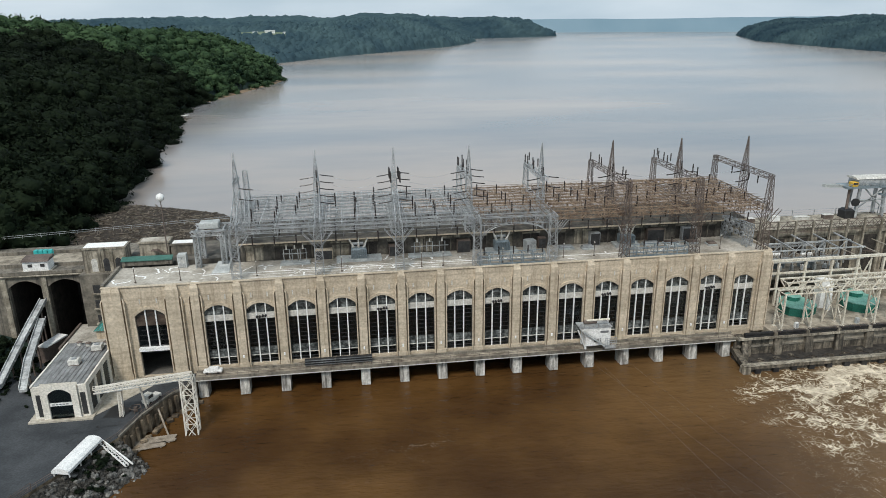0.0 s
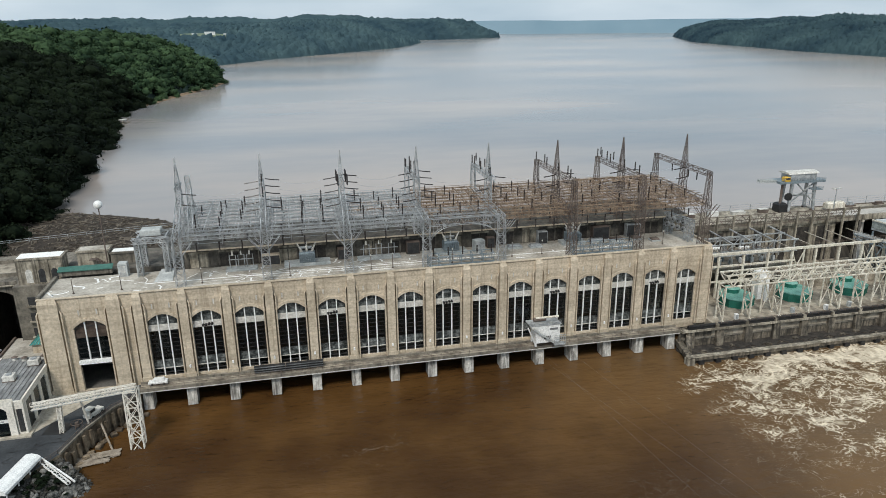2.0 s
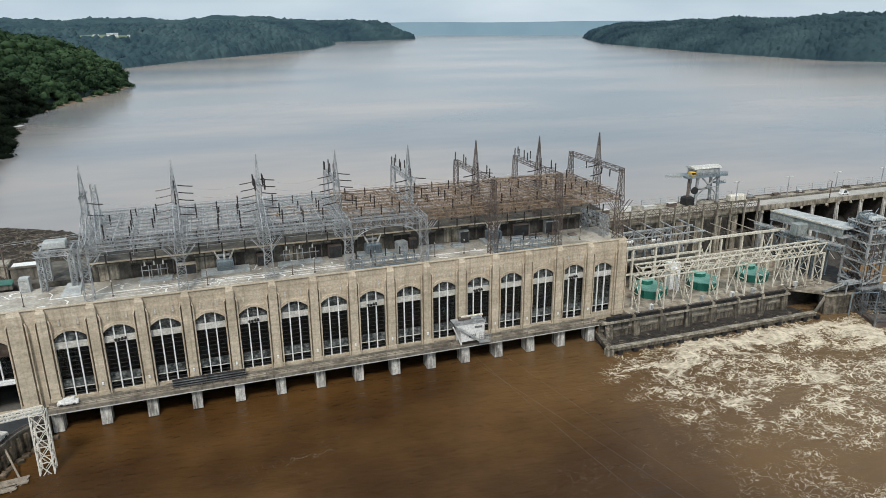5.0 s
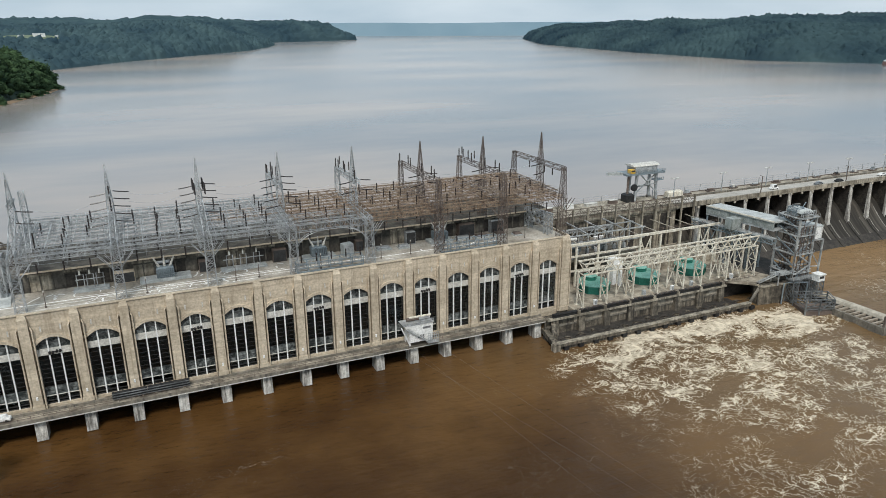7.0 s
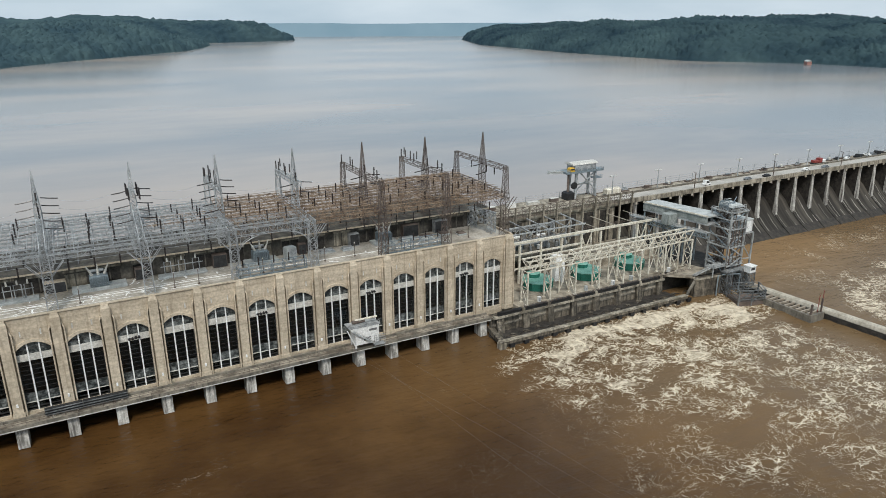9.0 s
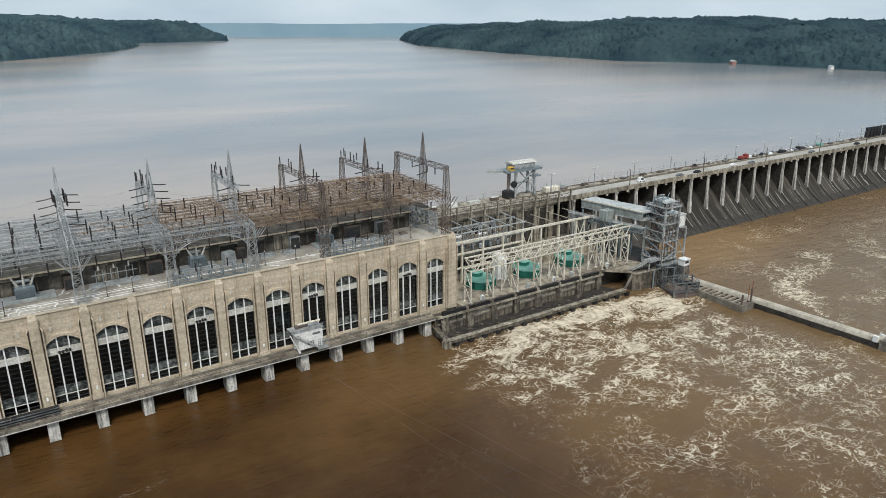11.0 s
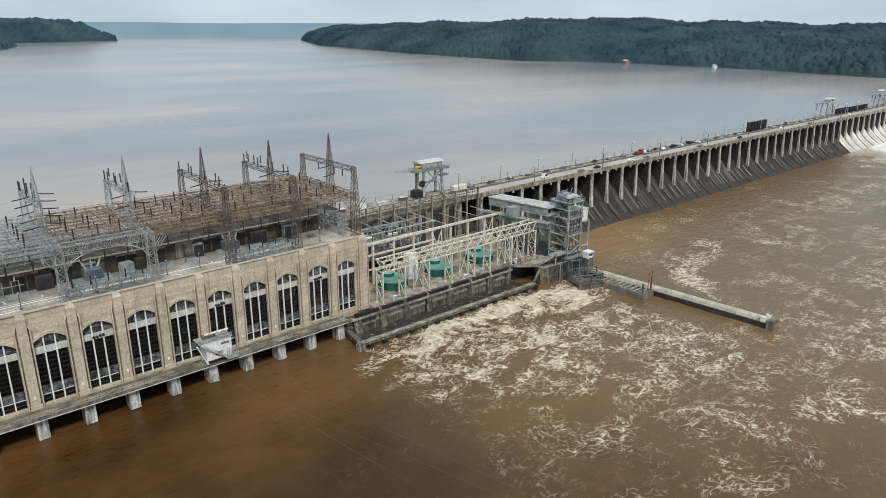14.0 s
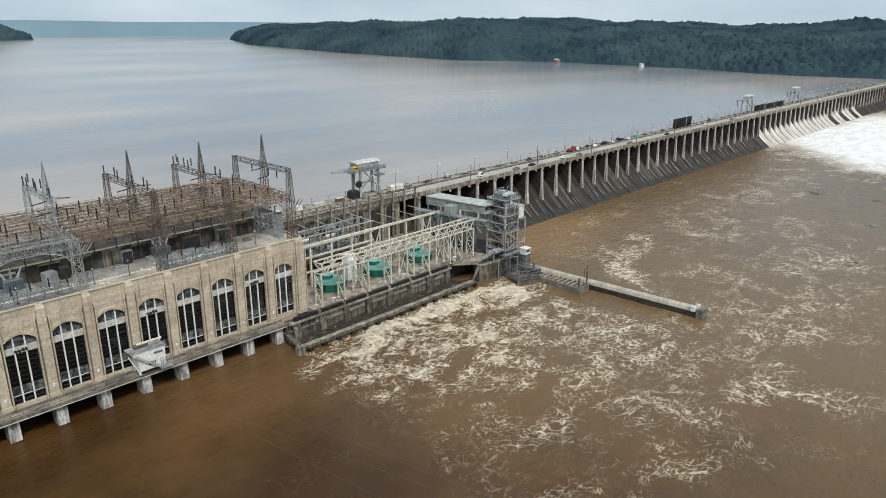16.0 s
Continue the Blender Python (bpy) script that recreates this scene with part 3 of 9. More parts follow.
def bank(name, table, fn, sign, ys, material, label):
    ds = [-20, 0, 8, 20, 40] + list(range(70, 1300, 36)) + [1600, 2200]
    vs, fs = [], []
    for y in ys:
        for d in ds:
            x = shore(table, y) + sign * d
            vs.append((x, y, fn(x, y)))
    n = len(ds)
    fs = [(i * n + j, i * n + j + 1, (i + 1) * n + j + 1, (i + 1) * n + j) for i in range(len(ys) - 1) for j in range(n - 1)]
    g = Geo()
    g.v, g.f = vs, fs
    return mesh_thing(name, g, material, label, "hillside", kind="structure", smooth=True)


bank("ground_bank_west", L_SHORE, left_height, -1, list(range(247, 1400, 24)) + list(range(1400, 3700, 34)) + list(range(3700, 4901, 80)), M_EARTH, "wooded hillside rising from the reservoir's west shore")
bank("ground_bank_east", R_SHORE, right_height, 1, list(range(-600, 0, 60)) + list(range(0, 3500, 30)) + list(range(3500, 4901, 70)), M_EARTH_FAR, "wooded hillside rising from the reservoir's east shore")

# a bare clay strip along the near headland
g = Geo()
for k in range(24):
    y0, y1 = 770 + k * 13.5, 770 + (k + 1) * 13.5
    x0, x1 = shore(L_SHORE, y0), shore(L_SHORE, y1)
    g.add([(x0 + 2, y0, POOL - 0.5), (x1 + 2, y1, POOL - 0.5), (x1 - 6, y1, POOL + 1.8), (x0 - 6, y0, POOL + 1.8)], [(0, 1, 2, 3)])
mesh_thing("ground_clay_shore", g, M_BANK, "bare brown clay shore at the foot of the wooded headland", "shore", kind="structure")

g = Geo()
g.add([(-6000, -3000, -8), (6000, -3000, -8), (6000, 4990, -8), (-6000, 4990, -8)], [(0, 1, 2, 3)])
mesh_thing("ground", g, M_EARTH, "river bed and valley floor reaching to the horizon", "ground", kind="structure")

g = Geo()
g.add([(-1500, 233, POOL), (3200, 233, POOL), (4800, 4940, POOL), (-1500, 4940, POOL)], [(0, 1, 2, 3)])
mesh_thing("water_reservoir", g, M_POOL, "calm silty brown reservoir water reflecting an overcast sky", "water", kind="structure")


def chop(x, y):
    h = 0.22 * noise.noise((x * 0.11, y * 0.13, 1.0)) + 0.14 * noise.noise((x * 0.3, y * 0.33, 4.0))
    churn = math.exp(-(((x - 190) / 60) ** 2 + ((y - 130) / 45) ** 2)) + math.exp(-(((x - 205) / 40) ** 2 + ((y - 160) / 18) ** 2))
    return h * (0.6 + 2.4 * churn) + 0.35 * churn * noise.noise((x * 0.5, y * 0.5, 9.0))


g = Geo()
xs = list(np.arange(-120, 330, 2.5)) + list(np.arange(330, 620, 9)) + list(np.arange(620, 1500, 40)) + [1600]
ys = list(np.arange(60, 232, 2.5)) + [232]
xs, ys = [-500, -300, -200] + [float(a) for a in xs], [-900, -400, -100, 0, 40] + [float(a) for a in ys]
g.v = [(x, y, chop(x, y) if -110 < x < 400 and y > 45 else 0.0) for y in ys for x in xs]
n = len(xs)
g.f = [(j * n + i, j * n + i + 1, (j + 1) * n + i + 1, (j + 1) * n + i) for j in range(len(ys) - 1) for i in range(n - 1)]
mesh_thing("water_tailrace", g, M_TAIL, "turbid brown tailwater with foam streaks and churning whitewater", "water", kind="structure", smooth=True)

# distant ridge that closes the valley; its pale blue is painted haze
g = Geo()
N = 120
for i in range(N + 1):
    a = radians(-8 + i * 0.42)
    ux, uy, q = math.sin(a), math.cos(a), i * 0.16
    top = 112 + 7 * noise.noise((q * 0.35, 0.3, 0)) + 2.0 * noise.noise((q * 2.2, 1.3, 0)) - 0.05 * i
    g.v += [(ux * 4860, uy * 4860, POOL - 2), (ux * 4910, uy * 4910, top), (ux * 4950, uy * 4950, POOL)]
g.f = [(3 * i, 3 * i + 3, 3 * i + 4, 3 * i + 1) for i in range(N)] + [(3 * i + 1, 3 * i + 4, 3 * i + 5, 3 * i + 2) for i in range(N)]
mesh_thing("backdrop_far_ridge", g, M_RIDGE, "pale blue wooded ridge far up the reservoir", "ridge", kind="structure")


# ---- woods ----
def ico():
    bm = bmesh.new()
    bmesh.ops.create_icosphere(bm, subdivisions=1, radius=1)
    v = np.array([p.co[:] for p in bm.verts])
    f = np.array([[q.index for q in fc.verts] for fc in bm.faces])
    bm.free()
    return v, f


ICO_V, ICO_F = ico()


def crown(rng, leaves, size, lobes, body=0.86, ruffle=0.32):
    """A broad uneven crown about 1 across and 1 high: lobes with dark hearts, each covered with tilted leaf sprays."""
    vs, fs, base = [], [], 0
    cores = []
    for k in range(lobes):
        a, zc = 6.283 * (k + rng.random()) / lobes, 0.42 + 0.38 * rng.random()
        rr = (0.10 + 0.22 * rng.random()) if k else 0.05
        cores.append((np.array([math.cos(a) * rr, math.sin(a) * rr, zc if k else 0.66]), 0.23 + 0.11 * rng.random()))
    for c, s in cores:
        v = ICO_V * (s * body * (0.85 + 0.3 * rng.random((len(ICO_V), 1)))) * np.array([1.1, 1.1, 0.9]) + c
        vs.append(v)
        fs.append(ICO_F + base)
        base += len(v)
    for k in range(leaves):
        c, s = cores[rng.integers(len(cores))]
        d = rng.normal(size=3)
        d[2] = abs(d[2]) * 0.9 - 0.25
        d /= np.linalg.norm(d)
        p = c + d * s * (0.94 + 0.16 * rng.random()) * np.array([1.1, 1.1, 0.9])
        nrm = d + ruffle * rng.normal(size=3)
        nrm /= np.linalg.norm(nrm)
        u = np.cross(nrm, rng.normal(size=3))
        u /= np.linalg.norm(u)
        w = np.cross(nrm, u)
        q = size * (0.7 + 0.7 * rng.random())
        vs.append(np.array([p + u * q, p - u * 0.6 * q + w * 0.8 * q, p - u * 0.5 * q - w * 0.8 * q]))
        fs.append(np.array([[0, 1, 2]]) + base)
        base += 3
    # tapered trunk, three-sided
    vs.append(np.array([[math.cos(q) * r, math.sin(q) * r, z] for z, r in ((-0.1, 0.035), (0.6, 0.012)) for q in (0, 2.094, 4.189)]))
    fs.append(np.array([[0, 1, 4], [0, 4, 3], [1, 2, 5], [1, 5, 4], [2, 0, 3], [2, 3, 5]]) + base)
    return np.concatenate(vs), np.concatenate(fs)


def woods(name, spots, kinds, material, label, seed):
    """One mesh of many trees; spots: rows of x, y, z, width, height."""
    rng = np.random.default_rng(seed)
    forms = [crown(rng, *k) for k in kinds]
    vs, fs, base = [], [], 0
    for x, y, z, w, h in spots:
        v, f = forms[rng.integers(len(forms))]
        a = rng.random() * 6.283
        c, s = math.cos(a), math.sin(a)
        q = np.empty_like(v)
        q[:, 0], q[:, 1], q[:, 2] = (v[:, 0] * c - v[:, 1] * s) * w + x, (v[:, 0] * s + v[:, 1] * c) * w + y, v[:, 2] * h + z
        vs.append(q)
        fs.append(f + base)
        base += len(v)
    v, f = np.concatenate(vs), np.concatenate(fs)
    me = bpy.data.meshes.new(name)
    me.vertices.add(len(v))
    me.vertices.foreach_set("co", v.astype(np.float32).ravel())
    me.loops.add(f.size)
    me.loops.foreach_set("vertex_index", f.astype(np.int32).ravel())
    me.polygons.add(len(f))
    me.polygons.foreach_set("loop_start", np.arange(0, f.size, 3, dtype=np.int32))
    me.update(calc_edges=True)
    me.materials.append(material)
    return tagged(new(name, me), label, "trees", kind="stuff")


# open farmland on the far plateau
CLEARINGS = [(-440, -300, 1705, 1775), (-262, -138, 1860, 1945), (-690, -560, 1805, 1875)]


def spots_on(table, fn, sign, y0, y1, depth, step, size, seed, edge=-0.50, wide=0.9, d0=3.0, sink=0.1, even=0.0):
    """Tree places on a bank, jittered, denser at the shore; edge limits how far west the land is seen."""
    rng = np.random.default_rng(seed)
    out = []
    y = y0
    while y < y1:
        d = d0
        while d < depth:
            yy = y + (rng.random() - 0.5) * step * 2.2
            dd = d + (rng.random() - 0.5) * step * 1.8
            x = shore(table, yy) + sign * dd
            if any(a < x < b and c < yy < e for a, b, c, e in CLEARINGS):
                d += step * (1 + d / 900)
                continue
            if dd > 0 and x > edge * yy - 30:
                h = size * (0.62 + 0.55 * rng.random() + 0.45 * rng.random() ** 4)
                h += (size * 0.95 - h) * even
                if d < step * 1.5:
                    h *= 0.7
                out.append((x, yy, fn(x, yy) - sink * h, h * wide * (0.85 + 0.35 * rng.random()), h))
            d += step * (1 + d / 900)
        y += step
    return out


near = spots_on(L_SHORE, left_height, -1, 248, 800, 360, 9.3, 16.5, 1, -0.5, 1.05)
near += spots_on(L_SHORE, left_height, -1, 247, 430, 90, 6.6, 17, 21, -0.70, 1.0, 13)
woods("woodland_near", near, [(380, 0.046, 7, 0.76, 0.6), (400, 0.043, 8, 0.76, 0.6), (360, 0.048, 6, 0.76, 0.6), (390, 0.045, 9, 0.76, 0.6)], M_LEAF, "dense broadleaf woods on the near west bank, cloud shade in their green", 5)
tip = spots_on(L_SHORE, left_height, -1, 790, 1150, 430, 9.4, 17.5, 4, -0.5, 1.08)
woods("woodland_headland", tip, [(150, 0.066, 5, 0.8, 0.5), (160, 0.062, 6, 0.8, 0.5), (140, 0.068, 4, 0.8, 0.5)], M_LEAF_MID, "broadleaf woods on the headland in the unshaded green", 8)


def canopy(name, table, fn, sign, strips, tall, cell, material, label, seed):
    """Closed leaf canopy of far woods: rounded crowns side by side over the land, with sprays standing out of them.
    strips: rows of y0, y1, step, d0, d1, step."""
    rng = np.random.default_rng(seed)
    size = 64
    jit, tops, wides = rng.random((size, size, 2)), 0.45 + 0.75 * rng.random((size, size)) ** 1.3, 0.62 + 0.3 * rng.random((size, size))

    def crowns(y, d):
        iy, id_ = np.floor(y / cell).astype(int), np.floor(d / cell).astype(int)
        best = np.zeros_like(y)
        for a in (-1, 0, 1):
            for b in (-1, 0, 1):
                ky, kd = (iy + a) % size, (id_ + b) % size
                r2 = (y - (iy + a + jit[ky, kd, 0]) * cell) ** 2 + (d - (id_ + b + jit[ky, kd, 1]) * cell) ** 2
                best = np.maximum(best, tops[ky, kd] * (1 - r2 / (wides[ky, kd] * cell) ** 2))
        return best

    vs, fs, base = [], [], 0
    for y0, y1, ystep, d0, d1, dstep in strips:
        ys, ds = np.arange(y0, y1 + 0.1, ystep), np.arange(d0, d1 + 0.1, dstep)
        yy, dd = np.meshgrid(ys, ds, indexing="ij")
        yy, dd = yy + (rng.random(yy.shape) - 0.5) * ystep * 0.5, dd + (rng.random(yy.shape) - 0.5) * dstep * 0.5
        sx = np.interp(yy, [a for a, _ in table], [b for _, b in table])
        xx = sx + sign * dd
        land = np.array([fn(x, y) for x, y in zip(xx.ravel(), yy.ravel())]).reshape(xx.shape)
        rim = np.clip((dd - 4) / 14, 0, 1)
        up = (0.06 + 0.94 * crowns(yy, dd) + 0.09 * rng.normal(size=xx.shape)) * tall * (0.25 + 0.75 * rim) * (dd > 5)
        for a, b, c, e in CLEARINGS:
            up = np.where((xx > a) & (xx < b) & (yy > c) & (yy < e), -3.0, up)
        zz = np.maximum(land, POOL - 2) + up
        xx = xx - sign * 0.3 * up
        v = np.stack([xx, yy, zz], axis=-1).reshape(-1, 3)
        m = len(ds)
        q = (np.arange(len(ys) - 1)[:, None] * m + np.arange(m - 1)[None, :]).ravel()
        f = np.concatenate([np.stack([q, q + 1, q + m + 1], axis=1), np.stack([q, q + m + 1, q + m], axis=1)])
        vs.append(v)
        fs.append(f + base)
        base += len(v)
        # loose sprays on the crowns
        pick = rng.choice(len(v), len(v) // 6, replace=False)
        pick = pick[up.ravel()[pick] > 0.55 * tall]
        p = v[pick]
        reach = 0.13 * cell
        tri = p[:, None, :] + rng.normal(size=(len(p), 3, 3)) * np.array([reach, reach, reach * 0.45])
        tri[:, :, 2] += 0.05 * tall
        vs.append(tri.reshape(-1, 3))
        fs.append(np.arange(len(p) * 3).reshape(-1, 3) + base)
        base += len(p) * 3
    v, f = np.concatenate(vs), np.concatenate(fs)
    me = bpy.data.meshes.new(name)
    me.vertices.add(len(v))
    me.vertices.foreach_set("co", v.astype(np.float32).ravel())
    me.loops.add(f.size)
    me.loops.foreach_set("vertex_index", f.astype(np.int32).ravel())
    me.polygons.add(len(f))
    me.polygons.foreach_set("loop_start", np.arange(0, f.size, 3, dtype=np.int32))
    me.polygons.foreach_set("use_smooth", np.ones(len(f), dtype=bool))
    me.update(calc_edges=True)
    me.materials.append(material)
    return tagged(new(name, me), label, "trees", kind="stuff")


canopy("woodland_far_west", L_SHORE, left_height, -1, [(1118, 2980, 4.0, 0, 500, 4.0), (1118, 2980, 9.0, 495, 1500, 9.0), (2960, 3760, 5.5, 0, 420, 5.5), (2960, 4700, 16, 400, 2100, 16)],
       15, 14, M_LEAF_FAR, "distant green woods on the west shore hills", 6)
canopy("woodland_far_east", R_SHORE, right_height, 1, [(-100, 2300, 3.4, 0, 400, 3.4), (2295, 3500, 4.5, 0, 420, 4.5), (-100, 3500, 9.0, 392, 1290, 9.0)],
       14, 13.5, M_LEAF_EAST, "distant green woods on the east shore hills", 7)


# ---- powerhouse ----
PITCH, X0 = 11.745, -45.46
PIERS = [X0 + PITCH * i + 1.05 * (1 - ((i - 6.8) / 8.4) ** 2) for i in range(15)]
XL, XR = -70.3, 133.4
YB = 210.0

house = thing("powerhouse", "long buff concrete hydroelectric powerhouse with tall arched windows", "powerhouse")


def arch_line(cx, hw, zs, rise, n=12):
    return [(cx - hw + 2 * hw * i / n, zs + rise * (1 - (2 * i / n - 1) ** 2)) for i in range(n + 1)]


def arch_panel(g, x0, x1, z0, z1, cx, hw, zb, zs, rise, y, depth):
    """A wall panel with an arched opening that goes through its depth."""
    def quad(ax, az, bx, bz, cx_, cz, dx, dz, yy):
        g.add([(ax, yy, az), (bx, yy, bz), (cx_, yy, cz), (dx, yy, dz)], [(0, 1, 2, 3)])
    line = arch_line(cx, hw, zs, rise)
    for yy in (y, y + depth):
        quad(x0, z0, cx - hw, z0, cx - hw, z1, x0, z1, yy)
        quad(cx + hw, z0, x1, z0, x1, z1, cx + hw, z1, yy)
        if zb > z0:
            quad(cx - hw, z0, cx + hw, z0, cx + hw, zb, cx - hw, zb, yy)
        for (ax, az), (bx, bz) in zip(line, line[1:]):
            quad(ax, az, bx, bz, bx, z1, ax, z1, yy)
    ring = [(cx - hw, zb)] + line + [(cx + hw, zb), (cx - hw, zb)]
    for (ax, az), (bx, bz) in zip(ring, ring[1:]):
        g.add([(ax, y, az), (bx, y, bz), (bx, y + depth, bz), (ax, y + depth, az)], [(0, 1, 2, 3)])


ZS, RISE, ZB = 25.2, 2.1, 7.9
WIN = [((PIERS[i] + PIERS[i + 1]) / 2, 4.15) for i in range(14)]
edges = [PIERS[i] for i in range(15)]
for i, (cx, hw) in enumerate(WIN):
    g = Geo()
    arch_panel(g, edges[i], edges[i + 1], 5.5, 33.3, cx, hw, ZB, ZS, RISE, W, 1.1)
    part("wall_bay", g, M_CONC, house)
g = Geo()
arch_panel(g, PIERS[14], XR, 5.5, 33.3, 124.7, 3.9, 8.6, 24.6, 2.0, W, 1.1)
part("wall_bay", g, M_CONC, house)
g = Geo()
arch_panel(g, XL, PIERS[0], 2.0, 33.3, -58.1, 4.25, 6.0, 25.2, 2.1, W, 1.1)
part("wall_bay", g, M_CONC, house)

# cornice and parapet
g = Geo().box(XL, XR, W - 0.02, W + 1.0, 33.3, 34.3)
g.box(XL - 0.1, XR + 0.1, W - 0.3, W + 0.9, 34.3, 34.5)
part("parapet", g, M_CONC, house)
g = Geo().box(XL - 0.35, XL + 0.5, W + 0.9, YB, 33.3, 34.9)
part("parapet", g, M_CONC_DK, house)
g = Geo().box(XR - 0.5, XR + 0.35, W + 0.9, YB, 33.3, 34.6)
part("parapet", g, M_CONC, house)

# arch hoods
for cx, hw in WIN + [(124.7, 3.9), (-58.1, 4.25)]:
    g = Geo()
    zs = 24.6 if cx > 120 else ZS
    a, b = arch_line(cx, hw + 0.1, zs + 0.1, RISE), arch_line(cx, hw + 0.75, zs + 0.55, RISE + 0.35)
    g.v = [p_ for k in range(13) for p_ in ((a[k][0], W - 0.3, a[k][1]), (b[k][0], W - 0.3, b[k][1]), (b[k][0], W, b[k][1]), (a[k][0], W, a[k][1]))]
    g.f = [(4 * k + q, 4 * k + (q + 1) % 4, 4 * k + 4 + (q + 1) % 4, 4 * k + 4 + q) for k in range(12) for q in range(4)] + [(3, 2, 1, 0), (48, 49, 50, 51)]
    part("arch_hood", g, M_CONC, house)

# pilasters: a shaft between two slimmer flanking strips with stepped heads
def pilaster(x, w, zb=7.0):
    g = Geo()
    g.box(x - w / 2, x + w / 2, W - 1.1, W, zb, 33.3)
    g.hexa([(x - w / 2, W - 1.1, 33.3), (x + w / 2, W - 1.1, 33.3), (x + w / 2, W, 33.3), (x - w / 2, W, 33.3)],
           [(x - w / 2 + 0.3, W - 0.6, 34.3), (x + w / 2 - 0.3, W - 0.6, 34.3), (x + w / 2 - 0.3, W, 34.3), (x - w / 2 + 0.3, W, 34.3)])
    for s in (-1, 1):
        c = x + s * (w / 2 + 0.58)
        g.box(c - 0.17, c + 0.17, W - 0.95, W, zb, 30.2)
        g.hexa([(c - 0.17, W - 0.95, 30.2), (c + 0.17, W - 0.95, 30.2), (c + 0.17, W, 30.2), (c - 0.17, W, 30.2)], [(c - 0.17 - s * 0.3, W - 0.6, 31.0), (c + 0.17 - s * 0.3, W - 0.6, 31.0), (c + 0.17 - s * 0.3, W, 31.0), (c - 0.17 - s * 0.3, W, 31.0)])
    g.box(x - w / 2 - 0.25, x + w / 2 + 0.25, W - 1.3, W, zb, zb + 1.6)
    return g


for i, x in enumerate(PIERS):
    part("pilaster", pilaster(x, 2.35), M_CONC, house)
    # strips beside each pilaster: the gap's shadow put in as darker colour
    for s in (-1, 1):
        part("groove_shade_strip", Geo().box(x + s * 1.40 - 0.13, x + s * 1.40 + 0.13, W - 0.04, W + 0.02, 7.9, 30.2), M_DIRTY, house, "dark strip painted as shade beside a pilaster")
part("pilaster", pilaster(131.6, 3.2), M_CONC, house)
part("pilaster", pilaster(-67.6, 5.0, 5.9), M_CONC, house)
part("pilaster", pilaster(-51.2, 3.6, 5.9), M_CONC, house)

for k in range(4):
    z = 12.2 + 4.6 * k
    part("bracket_platform", rail(Geo().box(XR, XR + 2.6, 196.5 - k % 2, 205.5, z, z + 0.25), (XR + 2.5, 196.5 - k % 2, z + 0.25), (XR + 2.5, 205.5, z + 0.25), 1.1, 1.8, 2, 0.06), M_RUST_DK, house, "rusty steel service platform")
    for y in (197.5, 204):
        part("bracket", Geo().strut((XR, y, z - 2.2), (XR + 2.4, y, z), 0.12), M_RUST_DK, house)
for y in (194.4, 199.8, 202.6):
    part("riser_pipe", Geo().tube([(XR + 0.4, y, 8.6), (XR + 0.4, y, 30.5), (XR + 0.4, y + 1.2, 31.4)], 0.2, 6), M_RUST_DK, house)

# small slots above each arch
slot = Geo().box(-0.18, 0.18, -0.1, 0.02, -0.75, 0.75).mesh("slot")
surround = Geo().box(-0.42, -0.18, -0.16, 0.02, -1.0, 1.0).box(0.18, 0.42, -0.16, 0.02, -1.0, 1.0).box(-0.18, 0.18, -0.16, 0.02, 0.75, 1.0).box(-0.18, 0.18, -0.16, 0.02, -1.0, -0.75).mesh("slot_surround")
for cx, hw in WIN + [(-58.1, 4.25)]:
    for s in (-2.3, 2.3):
        for nm_, me_, mt_ in (("slot", slot, M_BAND), ("slot_surround", surround, M_CONC)):
            o = part(nm_, me_, mt_, house)
            o.matrix_basis = pose(cx + s, W, 29.9)

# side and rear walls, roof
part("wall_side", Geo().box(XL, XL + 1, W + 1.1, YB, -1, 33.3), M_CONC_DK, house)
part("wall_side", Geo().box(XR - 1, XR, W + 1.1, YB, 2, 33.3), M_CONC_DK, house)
part("wall_rear", Geo().box(XL, XR, YB - 1, YB, -1, 33.3), M_CONC_WALL, house)
part("roof", Geo().box(XL + 0.4, XR - 0.4, W + 0.9, YB, 33.3, ROOF), M_ROOF, house)
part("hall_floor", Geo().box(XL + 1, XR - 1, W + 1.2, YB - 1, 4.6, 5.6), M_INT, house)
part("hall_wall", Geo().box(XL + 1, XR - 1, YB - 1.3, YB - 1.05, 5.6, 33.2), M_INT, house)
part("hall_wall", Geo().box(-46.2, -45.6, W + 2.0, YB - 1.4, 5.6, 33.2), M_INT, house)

# windows: sash frame, two white mullions, pale band, panes
pane_mesh = {}


def frost_mesh(key):
    k2 = key + ("low",)
    if k2 not in pane_mesh:
        pane_mesh[k2] = pane_mesh[key].copy()
        pane_mesh[k2].materials.clear()
        pane_mesh[k2].materials.append(M_FROST)
    return pane_mesh[k2]


